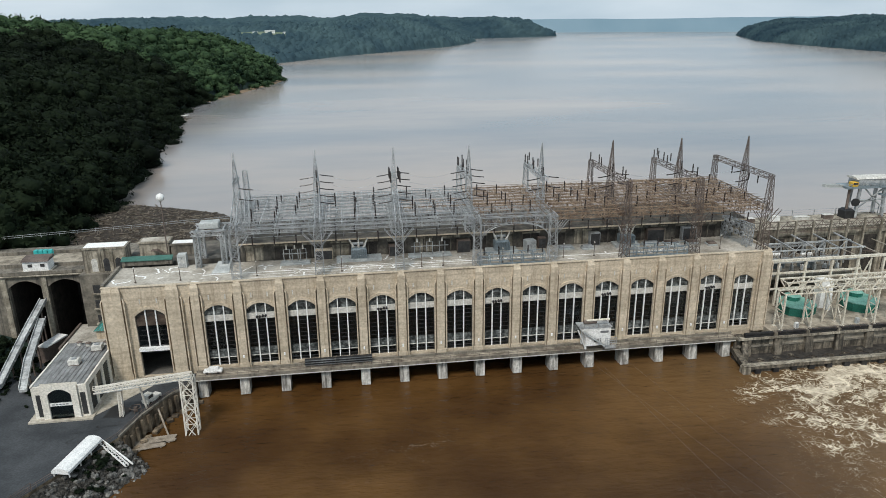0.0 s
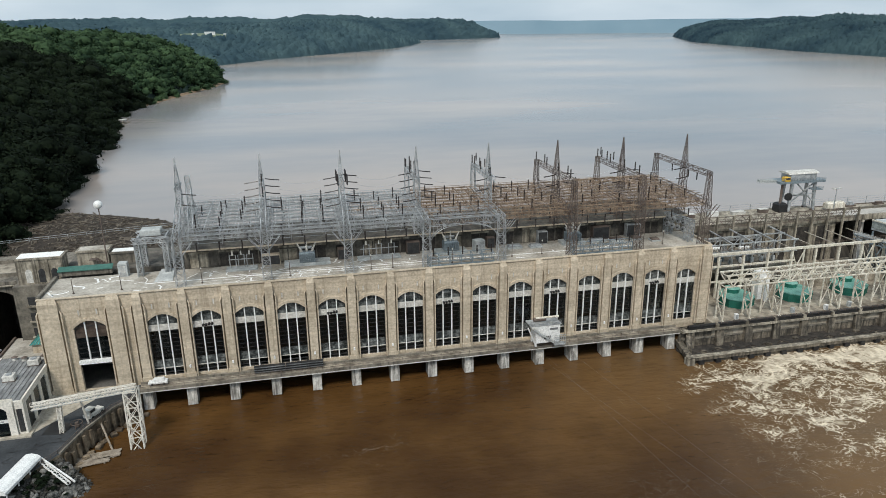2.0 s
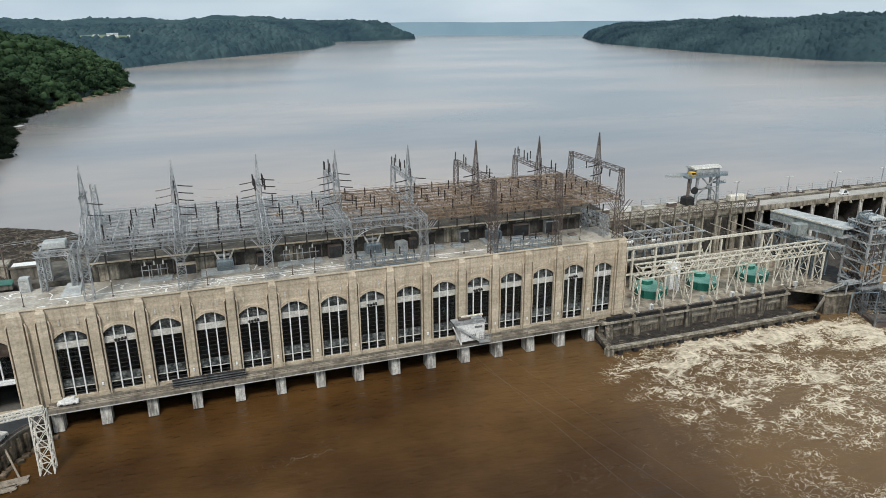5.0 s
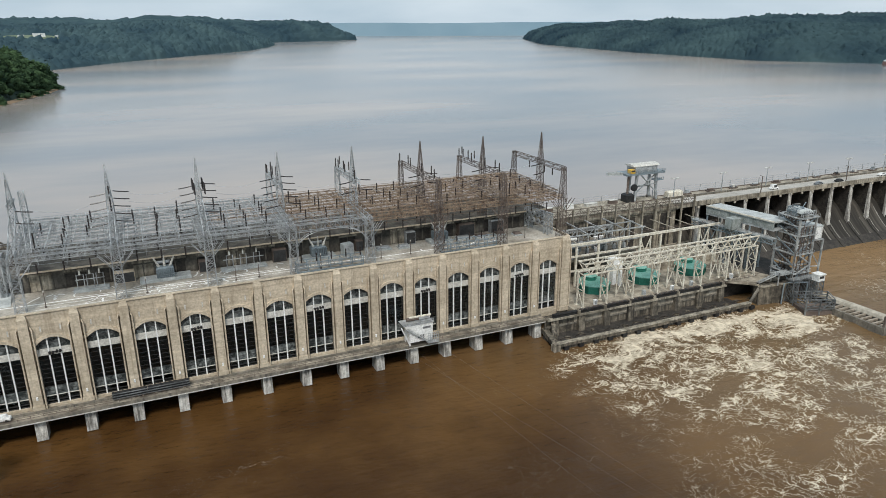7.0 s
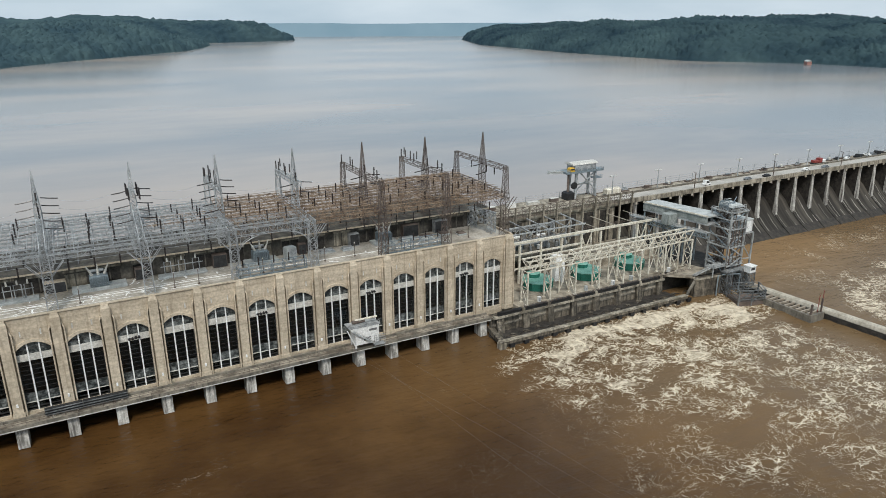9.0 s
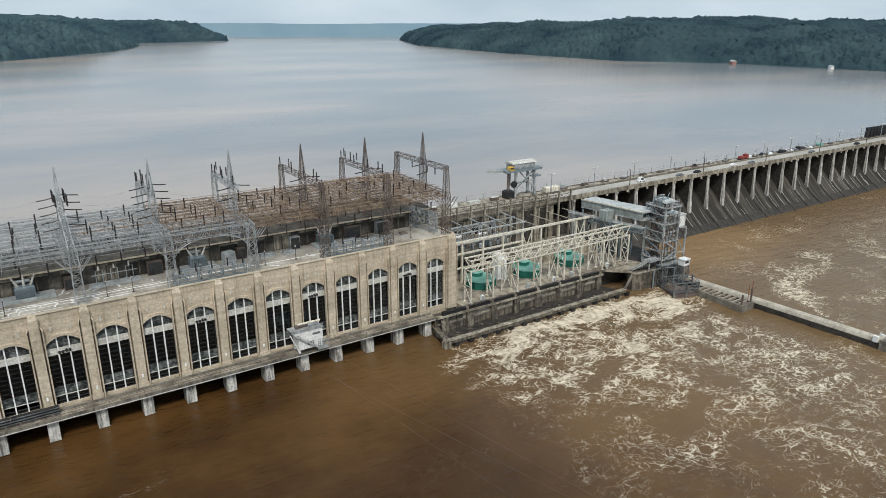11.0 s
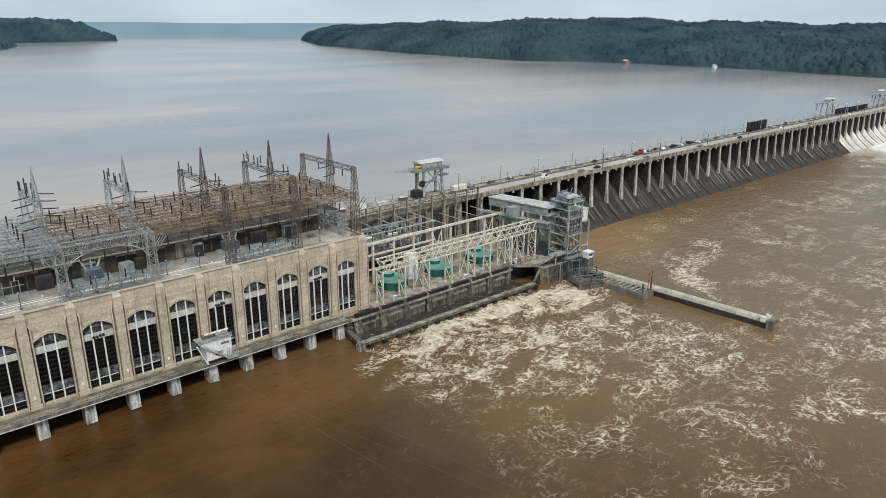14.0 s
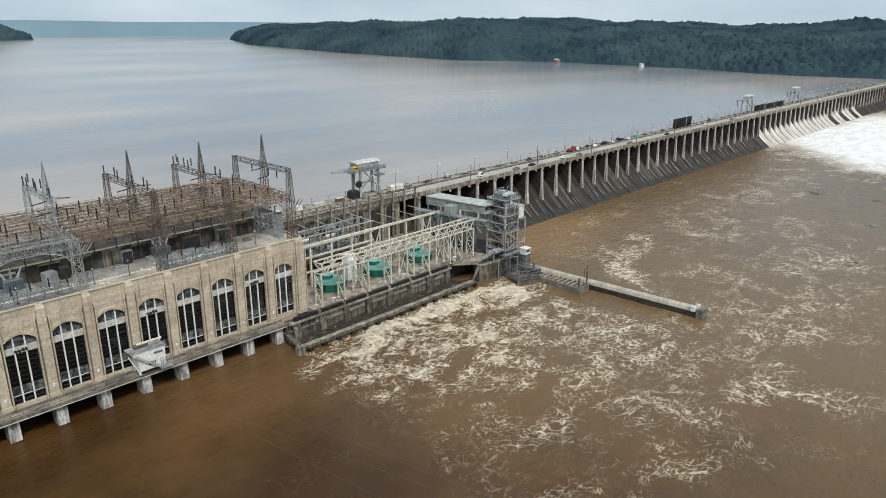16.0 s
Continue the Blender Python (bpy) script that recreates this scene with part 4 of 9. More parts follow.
def window(cx, hw, zb, zs, rise, y, rows=10, z_low=None, band=M_BAND, fan=M_FROST):
    g = Geo()
    z_low = zb + 1.1 if z_low is None else z_low
    zc = 22.1 if cx < 120 else 21.6
    wcol = (2 * hw) / 3
    o_, i_ = [(cx - hw, zb), (cx + hw, zb), (cx + hw, zs), (cx - hw, zs)], [(cx - hw + 0.22, zb + 0.25), (cx + hw - 0.22, zb + 0.25), (cx + hw - 0.22, zs - 0.05), (cx - hw + 0.22, zs - 0.05)]
    g.v = [(x, yy, z) for yy in (y, y + 0.25) for x, z in o_ + i_]
    g.f = [f_ for q in range(4) for f_ in ((q, (q + 1) % 4, 4 + (q + 1) % 4, 4 + q), (8 + q, 8 + (q + 1) % 4, 12 + (q + 1) % 4, 12 + q), (4 + q, 4 + (q + 1) % 4, 12 + (q + 1) % 4, 12 + q), (q, (q + 1) % 4, 8 + (q + 1) % 4, 8 + q))]
    rh = (zc - z_low) / rows
    win = part("window", g, M_FRAME, house)
    part("transom", Geo().box(cx - hw, cx + hw, y - 0.1, y + 0.2, z_low - 0.25, z_low), M_FRAME, win)
    if rows > 8:
        part("low_rail", Geo().box(cx - hw + 0.2, cx + hw - 0.2, y - 0.06, y + 0.16, z_low + rh - 0.16, z_low + rh + 0.1), M_BAND, win)
    for r in range(1, rows):
        part("glazing_bar", Geo().box(cx - hw + 0.2, cx + hw - 0.2, y + 0.01, y + 0.14, z_low + r * rh - 0.08, z_low + r * rh + 0.08), M_FRAME, win)
    for s in (-1, 1):
        xm = cx + s * wcol / 2
        top = zs + rise * (1 - (s * wcol / 2 / hw) ** 2)
        part("mullion", Geo().box(xm - 0.17, xm + 0.17, y - 0.32, y + 0.1, zb, top), M_MULL, win)
    part("spandrel", Geo().box(cx - hw + 0.02, cx + hw - 0.02, y - 0.12, y + 0.2, zc, zc + 1.9), band, win)
    key = (round(wcol, 2), round(rh, 2))
    if key not in pane_mesh:
        pane_mesh[key] = Geo().box(-wcol / 2 + 0.22, wcol / 2 - 0.22, 0.02, 0.06, 0.09, rh - 0.09).mesh("pane")
    for r in range(rows):
        for k in range(3):
            o = part("pane", pane_mesh[key] if rows < 8 or not 0 < r < 3 else frost_mesh(key), M_GLASS, win)
            o.matrix_basis = pose(cx - hw + wcol * (k + 0.5), y, z_low + r * rh)
    # fanlight above the band
    for k in range(3):
        xa, xb = cx - hw + wcol * k + 0.1, cx - hw + wcol * (k + 1) - 0.1
        pts = [(xa, zc + 1.9)] + [(xb, zc + 1.9)]
        for q in range(5):
            xx = xb + (xa - xb) * q / 4
            pts.append((xx, zs + rise * (1 - ((xx - cx) / hw) ** 2)))
        part("fanlight", Geo().extrude_y(pts, y + 0.05, y + 0.12), fan, win)
    part("glazing_bar", Geo().box(cx - hw, cx + hw, y - 0.02, y + 0.14, zs + 0.3, zs + 0.5), M_FRAME, win)
    return win


lamp_can = Geo().tube([(0, 0, 0), (0, -0.7, -0.25)], 0.3, 8).mesh("lamp_can")
for i, (cx, hw) in enumerate(WIN):
    window(cx, hw, ZB, ZS, RISE, W + 0.55)
    if i % 3 == 1:
        t = thing("floodlight", "row of black floodlights on a bracket across a tall window", "floodlight", "window floodlights", at=pose(cx, W + 0.2, 22.9))
        part("bracket", Geo().strut((-1.6, 0, 0), (1.6, 0, 0), 0.09), M_BLACK, t)
        for q in (-1.2, -0.4, 0.5, 1.3):
            part("lamp", lamp_can, M_BLACK, t).matrix_basis = pose(q, -0.05, 0.35 if q > 0 else 0.1)
window(124.7, 3.9, 8.6, 24.6, 2.0, W + 0.55)
window(-58.1, 4.25, 15.4, ZS, RISE, W + 0.55, rows=4, z_low=15.8, band=M_BRONZE, fan=M_BRONZE)
part("lintel", Geo().box(-62.4, -53.8, W - 0.5, W + 0.9, 14.3, 15.4), M_MULL, house, "white steel lintel over the loading door")

# tailrace gallery: slab on piers with a kerb and railing
deck = thing("tailrace_gallery", "narrow concrete gallery carried on piers along the powerhouse foot", "gallery")
g = Geo().box(-46.8, 121.5, 186.6, W, 6.2, 7.2)
part("slab", g, M_DECK, deck)
part("fascia", Geo().box(-46.8, 121.5, 186.4, 186.6, 6.35, 7.25), M_CONC_DK, deck)
part("edge_strip", Geo().box(-46.8, 121.5, 186.35, 186.6, 6.05, 6.35), M_BAND, deck)
part("kerb", Geo().box(-46.8, 121.5, 189.4, 189.9, 7.2, 7.8), M_CONC_DK, deck)
part("railing", rail(Geo(), (-46.8, 186.8, 7.2), (121.5, 186.8, 7.2), 1.1, 3.0, 2, 0.04), M_RUST_DK, deck)
pier_mesh = Geo()
pier_mesh.box(-1.35, 1.35, 0, 4.2, -6, 5.9)
pier_mesh.hexa([(-1.35, -0.5, 0.2), (1.35, -0.5, 0.2), (1.35, 0, 0.2), (-1.35, 0, 0.2)], [(-1.35, -0.02, 5.2), (1.35, -0.02, 5.2), (1.35, 0, 5.2), (-1.35, 0, 5.2)])
pier_mesh = pier_mesh.mesh("pier")
for x in PIERS:
    o = part("pier", pier_mesh, M_PIER, deck)
    o.matrix_basis = pose(x, 187.8, 0)
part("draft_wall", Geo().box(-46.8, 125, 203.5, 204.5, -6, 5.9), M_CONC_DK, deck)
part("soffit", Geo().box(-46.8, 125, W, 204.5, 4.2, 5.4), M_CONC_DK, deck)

# ---- headworks behind the powerhouse roof ----
head = thing("headworks", "stained grey concrete headworks wall behind the powerhouse roof", "headworks", kind="structure")
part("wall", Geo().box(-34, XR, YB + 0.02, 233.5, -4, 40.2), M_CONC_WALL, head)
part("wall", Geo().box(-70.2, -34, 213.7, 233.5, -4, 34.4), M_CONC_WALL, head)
g = Geo()
for i in range(57):
    x = -33 + i * 2.95
    g.box(x, x + 0.35, YB - 0.3, YB + 0.02, ROOF, 40.0)
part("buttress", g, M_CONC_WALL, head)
# flat plates on the wall; the dark ones have recess shade as colour
for i in range(19):
    x = -32.5 + i * 8.85
    part("recess_plate", Geo().box(x, x + 5.4, YB - 0.06, YB + 0.02, ROOF + 0.2, 38.6 - 0.5 * (i % 2)), M_GATE if i % 3 else M_DIRTY, head)
    part("lintel", Geo().box(x - 0.3, x + 5.7, YB - 0.5, YB + 0.02, 38.7, 39.3), M_DIRTY, head)
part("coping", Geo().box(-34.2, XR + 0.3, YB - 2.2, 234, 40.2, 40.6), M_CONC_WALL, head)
part("coping_edge", Geo().box(-34.2, XR + 0.3, YB - 2.32, YB - 2.2, 40.1, 40.6), M_CONC, head)

# outdoor-unit headworks
part("wall", Geo().box(XR, 212, 226, 233.5, -4, 27.4), M_DIRTY, head)
# dark plates whose colour stands for the shade inside the gate openings
for k in range(8):
    x = 136.4 + 9.6 * k
    part("recess_plate", Geo().box(x, x + 5.6, 225.92, 226.02, 9.0 if k > 3 else 20.0, 26.2), M_GATE, head)
part("deck", Geo().box(XR, 213, 225.2, 245, 27.4, 29.2), M_DIRTY, head)
part("parapet", Geo().box(XR, 213, 225.2, 225.6, 29.2, 30.2), M_DIRTY, head)

# ---- outdoor generating units ----
out = thing("outdoor_unit_deck", "concrete deck of the open-air generating units above the tailrace", "deck", kind="structure")
part("slab", Geo().box(XR, 203.4, 186.4, 226, 4.0, DECK), M_DECK, out)
part("slab", Geo().box(203.4, 222, 190.2, 226, 4.0, DECK), M_DECK, out)
part("front_wall", Geo().box(121.5, 203.4, 186.6, 187.6, -6, 7.6), M_SILLC, out)
g = Geo()
for i in range(8):
    x = 125 + i * 10.9
    g.hexa([(x - 1.3, 184.2, -5), (x + 1.3, 184.2, -5), (x + 1.3, 186.6, -5), (x - 1.3, 186.6, -5)], [(x - 1.3, 185.4, 6.6), (x + 1.3, 185.4, 6.6), (x + 1.3, 186.6, 6.6), (x - 1.3, 186.6, 6.6)])
part("buttress", g, M_SILLC, out)
part("string_course", Geo().box(121.5, 203.4, 186.3, 186.6, 3.4, 4.0), M_CONC_DK, out)
part("lip", Geo().box(121.5, 203.4, 185.0, 186.6, 6.6, 7.3), M_DIRTY, out)
for k in range(7):
    x = 124.0 + 11.2 * k
    part("crane_rail", Geo().box(x, x + 9.8, 185.5, 186.4, 7.3, 8.7).box(x, x + 9.8, 185.2, 185.5, 8.3, 8.6), M_BLACK, out, "black steel trough beam")
    part("rail_chair", Geo().box(x + 9.9, x + 11.1, 185.2, 186.4, 7.3, 8.5), M_DIRTY, out)

# low sill with notches in front, returning to the powerhouse at its west end
sill = thing("draft_tube_sill", "low weathered concrete sill with openings, awash in foam", "sill", kind="structure")
part("beam", Geo().box(118.6, 207, 175.6, 177.2, 1.4, 2.5), M_SILLC, sill)
part("cap", Geo().box(118.4, 207, 175.4, 177.3, 2.5, 2.75), M_DIRTY, sill)
part("face", Geo().box(118.8, 207, 176.5, 177.2, -5, 1.4), M_SILLC, sill)
part("apron", Geo().box(120.6, 206, 177.2, 186.6, -5, 0.75), M_GATE, sill, "wet dark apron awash behind the sill")
# black blocks proud of the face give the openings' shade by colour
for i in range(15):
    x = 120.4 + i * 6.05
    part("opening", Geo().box(x + 2.0, x + 3.8, 175.35, 176.5, -1.2, 1.3), M_BLACK, sill, "black block standing in for a shaded opening")
    part("rubble", Geo().bevel_box(x + 0.5, x + 1.7 + 0.4 * (i % 3), 180.0 + i % 4, 181.2 + i % 4, 0.75, 1.3 + 0.2 * (i % 2), 0.2), M_SILLC, sill)
    part("drift_wood", Geo().tube([(x + 2.2, 178.6, 2.6), (x + 4.4, 178.9 + 0.2 * (i % 3), 3.0), (x + 6.4, 178.5, 2.6)], 0.16, 5), M_DEBRIS, sill)
part("return_beam", Geo().hexa([(118.4, 175.4, 1.2), (120.6, 175.4, 1.2), (123.4, 188.6, 1.2), (121.4, 188.6, 1.2)], [(118.4, 175.4, 2.6), (120.6, 175.4, 2.6), (123.4, 188.6, 3.0), (121.4, 188.6, 3.0)]), M_SILLC, sill)
part("corner_post", Geo().bevel_box(118.3, 120.7, 175.3, 177.6, -5, 2.3, 0.2), M_DIRTY, sill)
part("broken_wall", Geo().hexa([(121.6, 181.6, -5), (124.4, 181.0, -5), (126.2, 186.4, -5), (123.4, 186.6, -5)], [(121.9, 182.6, 3.4), (123.6, 182.4, 3.1), (125.6, 186.4, 6.2), (123.8, 186.6, 6.4)]), M_SILLC, sill)

# ---- spillway ----
SP0, SPP, SPN = 217.2, 14.33, 65
M_OGEE = surf("water-streaked_ogee_concrete", (0.030, 0.027, 0.023), (0.135, 0.12, 0.10), 0.30, 1.7, 0.85, 0.3, stretch=(1.0, 0.05, 0.05), spec=0.3, lo=0.46, hi=0.82)
spill = thing("spillway", "dark streaked ogee spillway of a long gravity dam", "dam", kind="structure")
OGEE = [(244, -6), (244, 17), (238, 18.2), (234, 17.6), (230, 14.2), (226, 9.4), (222, 5.4), (218, 2.3), (213.5, -0.7), (209, -6)]
part("ogee", Geo().extrude_x(OGEE, 212, SP0 + SPP * SPN), M_OGEE, spill, smooth=False)
M_TRICKLE = surf("lime_trickle", (0.08, 0.072, 0.06), (0.34, 0.32, 0.285), 0.5, 1.5, 0.8, 0.2, stretch=(1.0, 0.12, 0.12), lo=0.4, hi=0.62)
part("wet_toe", Geo().extrude_x([(218.6, 2.85), (213.5, -0.62), (213.0, -1.6), (217.6, 1.2)], 212, SP0 + SPP * 31), M_GATE, spill, "dark wet band at the waterline")
# lime-white trickles that leak past the gates
rng = random.Random(31)
for k in range(31):
    for q in (0.1, 0.62, 0.5 + 0.8 * rng.random()):
        if rng.random() < 0.2:
            continue
        x, wd, first = SP0 + SPP * (k + 0.5 + q) + 0.8 * rng.random(), 0.25 + 0.5 * rng.random(), rng.choice((4, 5, 5, 6))
        g = Geo()
        for (y0, z0), (y1, z1) in zip(OGEE[first:8], OGEE[first + 1:9]):
            g.hexa([(x, y0, z0), (x + wd, y0, z0), (x + wd * 1.2, y1, z1), (x - 0.1, y1, z1)], [(x, y0, z0 + 0.06), (x + wd, y0, z0 + 0.06), (x + wd * 1.2, y1, z1 + 0.06), (x - 0.1, y1, z1 + 0.06)])
        part("trickle", g, M_TRICKLE, spill, "pale lime-streaked trickle")
pm = Geo()
pm.box(-0.75, 0.75, 226.3, 243, 4, 27.2)
for (y0, z0), (y1, z1) in zip(OGEE[5:9], OGEE[6:9]):
    pm.hexa([(-0.6, y0, z0 - 1), (0.6, y0, z0 - 1), (0.6, y1, z1 - 1), (-0.6, y1, z1 - 1)], [(-0.6, y0, z0 + 0.7), (0.6, y0, z0 + 0.7), (0.45, y1, z1 + 0.4), (-0.45, y1, z1 + 0.4)])
pm = pm.mesh("pier")
nm = Geo().hexa([(-0.9, 224.5, 7.5), (0.9, 224.5, 7.5), (0.9, 226.3, 7.5), (-0.9, 226.3, 7.5)], [(-0.9, 225.9, 27.2), (0.9, 225.9, 27.2), (0.9, 226.3, 27.2), (-0.9, 226.3, 27.2)]).mesh("pier_nose")
gm = Geo().box(-6.3, 6.3, 237.4, 238.0, 18.2, 25.0)
for k in range(5):
    gm.box(-6.3, 6.3, 237.0, 237.4, 18.8 + k * 1.35, 19.1 + k * 1.35)
gm = gm.mesh("gate")
OPEN = set(range(31, 46)) | {47, 48, 50, 51, 53}
# pier sides and gates: the bay's shade is put into their colour
for k in range(SPN):
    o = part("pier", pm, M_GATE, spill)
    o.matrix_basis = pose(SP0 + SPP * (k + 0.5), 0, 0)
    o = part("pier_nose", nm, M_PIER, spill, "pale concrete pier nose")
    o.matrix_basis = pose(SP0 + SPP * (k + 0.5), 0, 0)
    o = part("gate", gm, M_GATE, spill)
    o.matrix_basis = pose(SP0 + SPP * (k + 1), 0, 3.6 if k in OPEN else 0)
sheet = Geo()
for k in range(SPN):
    if k in OPEN:
        for (y0, z0), (y1, z1) in zip(OGEE[2:8], OGEE[3:9]):
            xa, xb = SP0 + SPP * (k + 0.5) + 0.9, SP0 + SPP * (k + 1.5) - 0.9
            sheet.hexa([(xa, y0, z0), (xb, y0, z0), (xb, y1, z1), (xa, y1, z1)], [(xa, y0, z0 + 0.5), (xb, y0, z0 + 0.5), (xb, y1, z1 + 0.5), (xa, y1, z1 + 0.5)])
mesh_thing("water_spill_sheets", sheet, M_SPILL, "white water sheets falling down the spillway face", "water", kind="structure")

# dam road
XE = SP0 + SPP * SPN + 260
road = thing("dam_road", "pale two-lane road along the top of the dam", "road", kind="structure")
part("deck", Geo().box(205, XE, 226.0, 244.5, 27.2, 28.6), M_CONC_LT, road)
part("carriageway", Geo().box(205, XE, 227.2, 235.6, 28.6, 28.72), M_ROAD, road)
part("parapet", Geo().box(205, XE, 225.7, 226.6, 27.4, 29.5), M_DIRTY, road)
part("parapet", Geo().box(205, XE, 236.2, 236.8, 28.6, 29.4), M_CONC_DK, road)
part("track_bed", Geo().box(205, XE, 236.8, 244.4, 28.6, 28.68), M_DECK, road)
part("crane_track", Geo().box(XR, XE, 238, 238.4, 28.6, 28.95).box(XR, XE, 243, 243.4, 28.6, 28.95), M_RUST_DK, road)
cm = Geo().box(-0.5, 0.5, 225.2, 225.7, 26.4, 27.3).mesh("corbel")
for k in range(SPN):
    for q in (0.5, 1.0):
        o = part("corbel", cm, M_CONC_LT, road)
        o.matrix_basis = pose(SP0 + SPP * (k + q), 0, 0)
part("east_abutment", Geo().box(SP0 + SPP * SPN, XE + 60, 222, 245, -6, 27.2), M_CONC_DK, road)


# ---- rooftop substation ----
FX = [PIERS[i] for i in (1, 3, 5, 7, 9, 11, 13)] + [131.0]
YF, YM, YR, ZG, ZT = 194.0, 209.2, 228.0, 49.2, 58.6
FRAME_MAT = [M_GALV, M_GALV, M_GALV, M_GALV, M_GALV, M_RUST_DK, M_RUST_DK, M_RUST_DK]
FRAME_WORD = ["galvanised", "galvanised", "galvanised", "blue-grey", "blue-grey", "rust-brown", "rust-brown", "dark weathered"]
ins_up = Geo().cyl(0, 0, 0, 2.7, 0.17, 0.17, 8)
for k in range(6):
    ins_up.cyl(0, 0, 0.2 + k * 0.42, 0.38 + k * 0.42, 0.27, 0.18, 8)
ins_up = ins_up.mesh("insulator")
ins_line = Geo().tube([(0, 0, 0), (2.0, 0, -0.12), (4.2, 0, -0.1)], 0.16, 6).mesh("insulator_string")


def insulator(parent, x, y, z, s=1.0, tilt=(0, 0)):
    o = part("insulator", ins_up, M_INSUL, parent)
    o.matrix_basis = pose(x, y, z, tilt[0], tilt[1], 0) @ Matrix.Diagonal((1, 1, s, 1))
    return o


rng = random.Random(4)
for i, x in enumerate(FX):
    mt = FRAME_MAT[i]
    fr = thing("substation_frame", FRAME_WORD[i] + " steel lattice frame standing on the powerhouse roof", "lattice frame", "substation frames")
    high = i >= 5
    # front column on the roof
    part("front_column", Geo().mast((x, YF, ROOF), (x, YF, ZG), 2.5, 2.0, 7, 0.075, 0.042), mt, fr)
    part("rear_column", Geo().mast((x, YR, 40.6), (x, YR, ZT if i >= 3 else ZG + 1), 2.2, 1.2, 8, 0.075, 0.042), mt, fr)
    part("cross_girder", Geo().truss((x, YF - 0.8, ZG), (x, YR + 0.8, ZG + 0.8), 1.9, 1.8, 16, 0.08, 0.045), mt, fr)
    part("mast", Geo().mast((x, YM, 40.6), (x, YM, 58.0), 2.4, 1.7, 9, 0.075, 0.042).mast((x, YM, 58.0), (x, YM, 68.4), 1.7, 0.12, 8, 0.06, 0.04), mt, fr)
    for s in (-1, 1):
        if XL < x + s * 6 < XR + 4:
            if (i, s) in ((3, 1), (4, -1)):
                # arched ribs span the one bay above the transformer
                arc = [(x + s * (0.9 + 8.6 * (1 - math.cos(a * math.pi / 12))), 41.3 + 5.6 * math.sin(a * math.pi / 12)) for a in range(7)]
                for q in (-0.7, 0.7):
                    part("arched_rib", Geo().tube([(ax, YF + q, az) for ax, az in arc], 0.12, 4), mt, fr)
                for ax, az in arc[1:-1]:
                    part("hanger", Geo().strut((ax, YF, az), (ax, YF, ZG - 2.2), 0.06), mt, fr)
            else:
                for q in (-0.8, 0.8):
                    part("knee_brace", Geo().strut((x + s * 0.9, YF + q, 43.0), (x + s * 4.4, YF + q, ZG - 1.8), 0.08), mt, fr)
                    part("knee_brace", Geo().strut((x + s * 0.9, YF + q, 44.8), (x + s * 2.6, YF + q, ZG - 1.8), 0.06), mt, fr)
    # upper girder
    ya = {0: 204.0, 1: 206.0, 2: 206.0, 3: 207.0, 4: 203.0}.get(i, YF)
    zt = ZT if i >= 3 else 57.0
    if i >= 3:
        part("upper_girder", Geo().truss((x, ya, zt), (x, YR, zt), 1.5, 1.4, 12, 0.08, 0.045), mt, fr)
        if high:
            part("front_post", Geo().mast((x, YF, ZG), (x, YF, zt), 1.9, 1.1, 5, 0.075, 0.042), mt, fr)
        for k in range(7 if high else 5):
            y = ya + 2 + (YR - ya - 3) * k / (6 if high else 4)
            if i == 7:
                insulator(fr, x, y, zt - 4.2, 0.9) if k in (1, 2, 4) else None
            else:
                insulator(fr, x + (0.6 if k % 2 else -0.6), y, zt + 0.1, 1.05)
                if i in (3, 4, 6) and k > (3 if high else 1):
                    insulator(fr, x + (-0.9 if k % 2 else 1.1), y + 1.1, zt + 0.6, 1.0)
    else:
        # lower frames: raking side trusses and a short arm near the mast head
        part("raker", Geo().truss((x, YF + 1, ZG + 0.4), (x, YM - 1, 57.0), 1.0, 1.5, 8, 0.08, 0.045), mt, fr)
        part("cross_arm", Geo().truss((x, YM - 4.5, 60.4), (x, YM + 4.5, 60.4), 0.8, 0.9, 6, 0.07, 0.05), mt, fr)
        if i == 2:
            for y in (YM - 4.2, YM - 2.8, YM + 2.0, YM + 3.2, YM + 4.4):
                for xo in (-1.2, 1.6):
                    insulator(fr, x + xo, y, 58.4, 1.2)
        elif i == 1:
            insulator(fr, x + 0.2, YM - 1.4, 55.5, 1.9)
            insulator(fr, x + 0.2, YM - 1.4, 60.2, 0.9)
        else:
            part("raker", Geo().truss((x + 4, YF + 2, ZG), (x + 2.5, YM + 4, 60.5), 0.9, 1.2, 9, 0.07, 0.042), mt, fr)
            part("side_mast", Geo().mast((x + 2.8, YM + 2, ZG), (x + 2.6, YM + 2, 62.5), 1.8, 1.3, 6, 0.07, 0.042), mt, fr)
    # dead-end insulator strings to both sides
    levels = (53.0, 54.7, 56.4, 58.1, 59.8) if i in (1, 2, 3) else (55.0, 57.8)
    for n_, z in enumerate(levels):
        for s in (-1, 1):
            if (i == 0 and s < 0) or (i == 7 and s > 0):
                continue
            o = part("insulator_string", ins_line, M_INSUL, fr)
            o.matrix_basis = pose(x + s * 1.0, YM - 4 + 1.9 * n_, z + (0.3 if s > 0 else -0.3), 0, 7, 0 if s > 0 else 180)

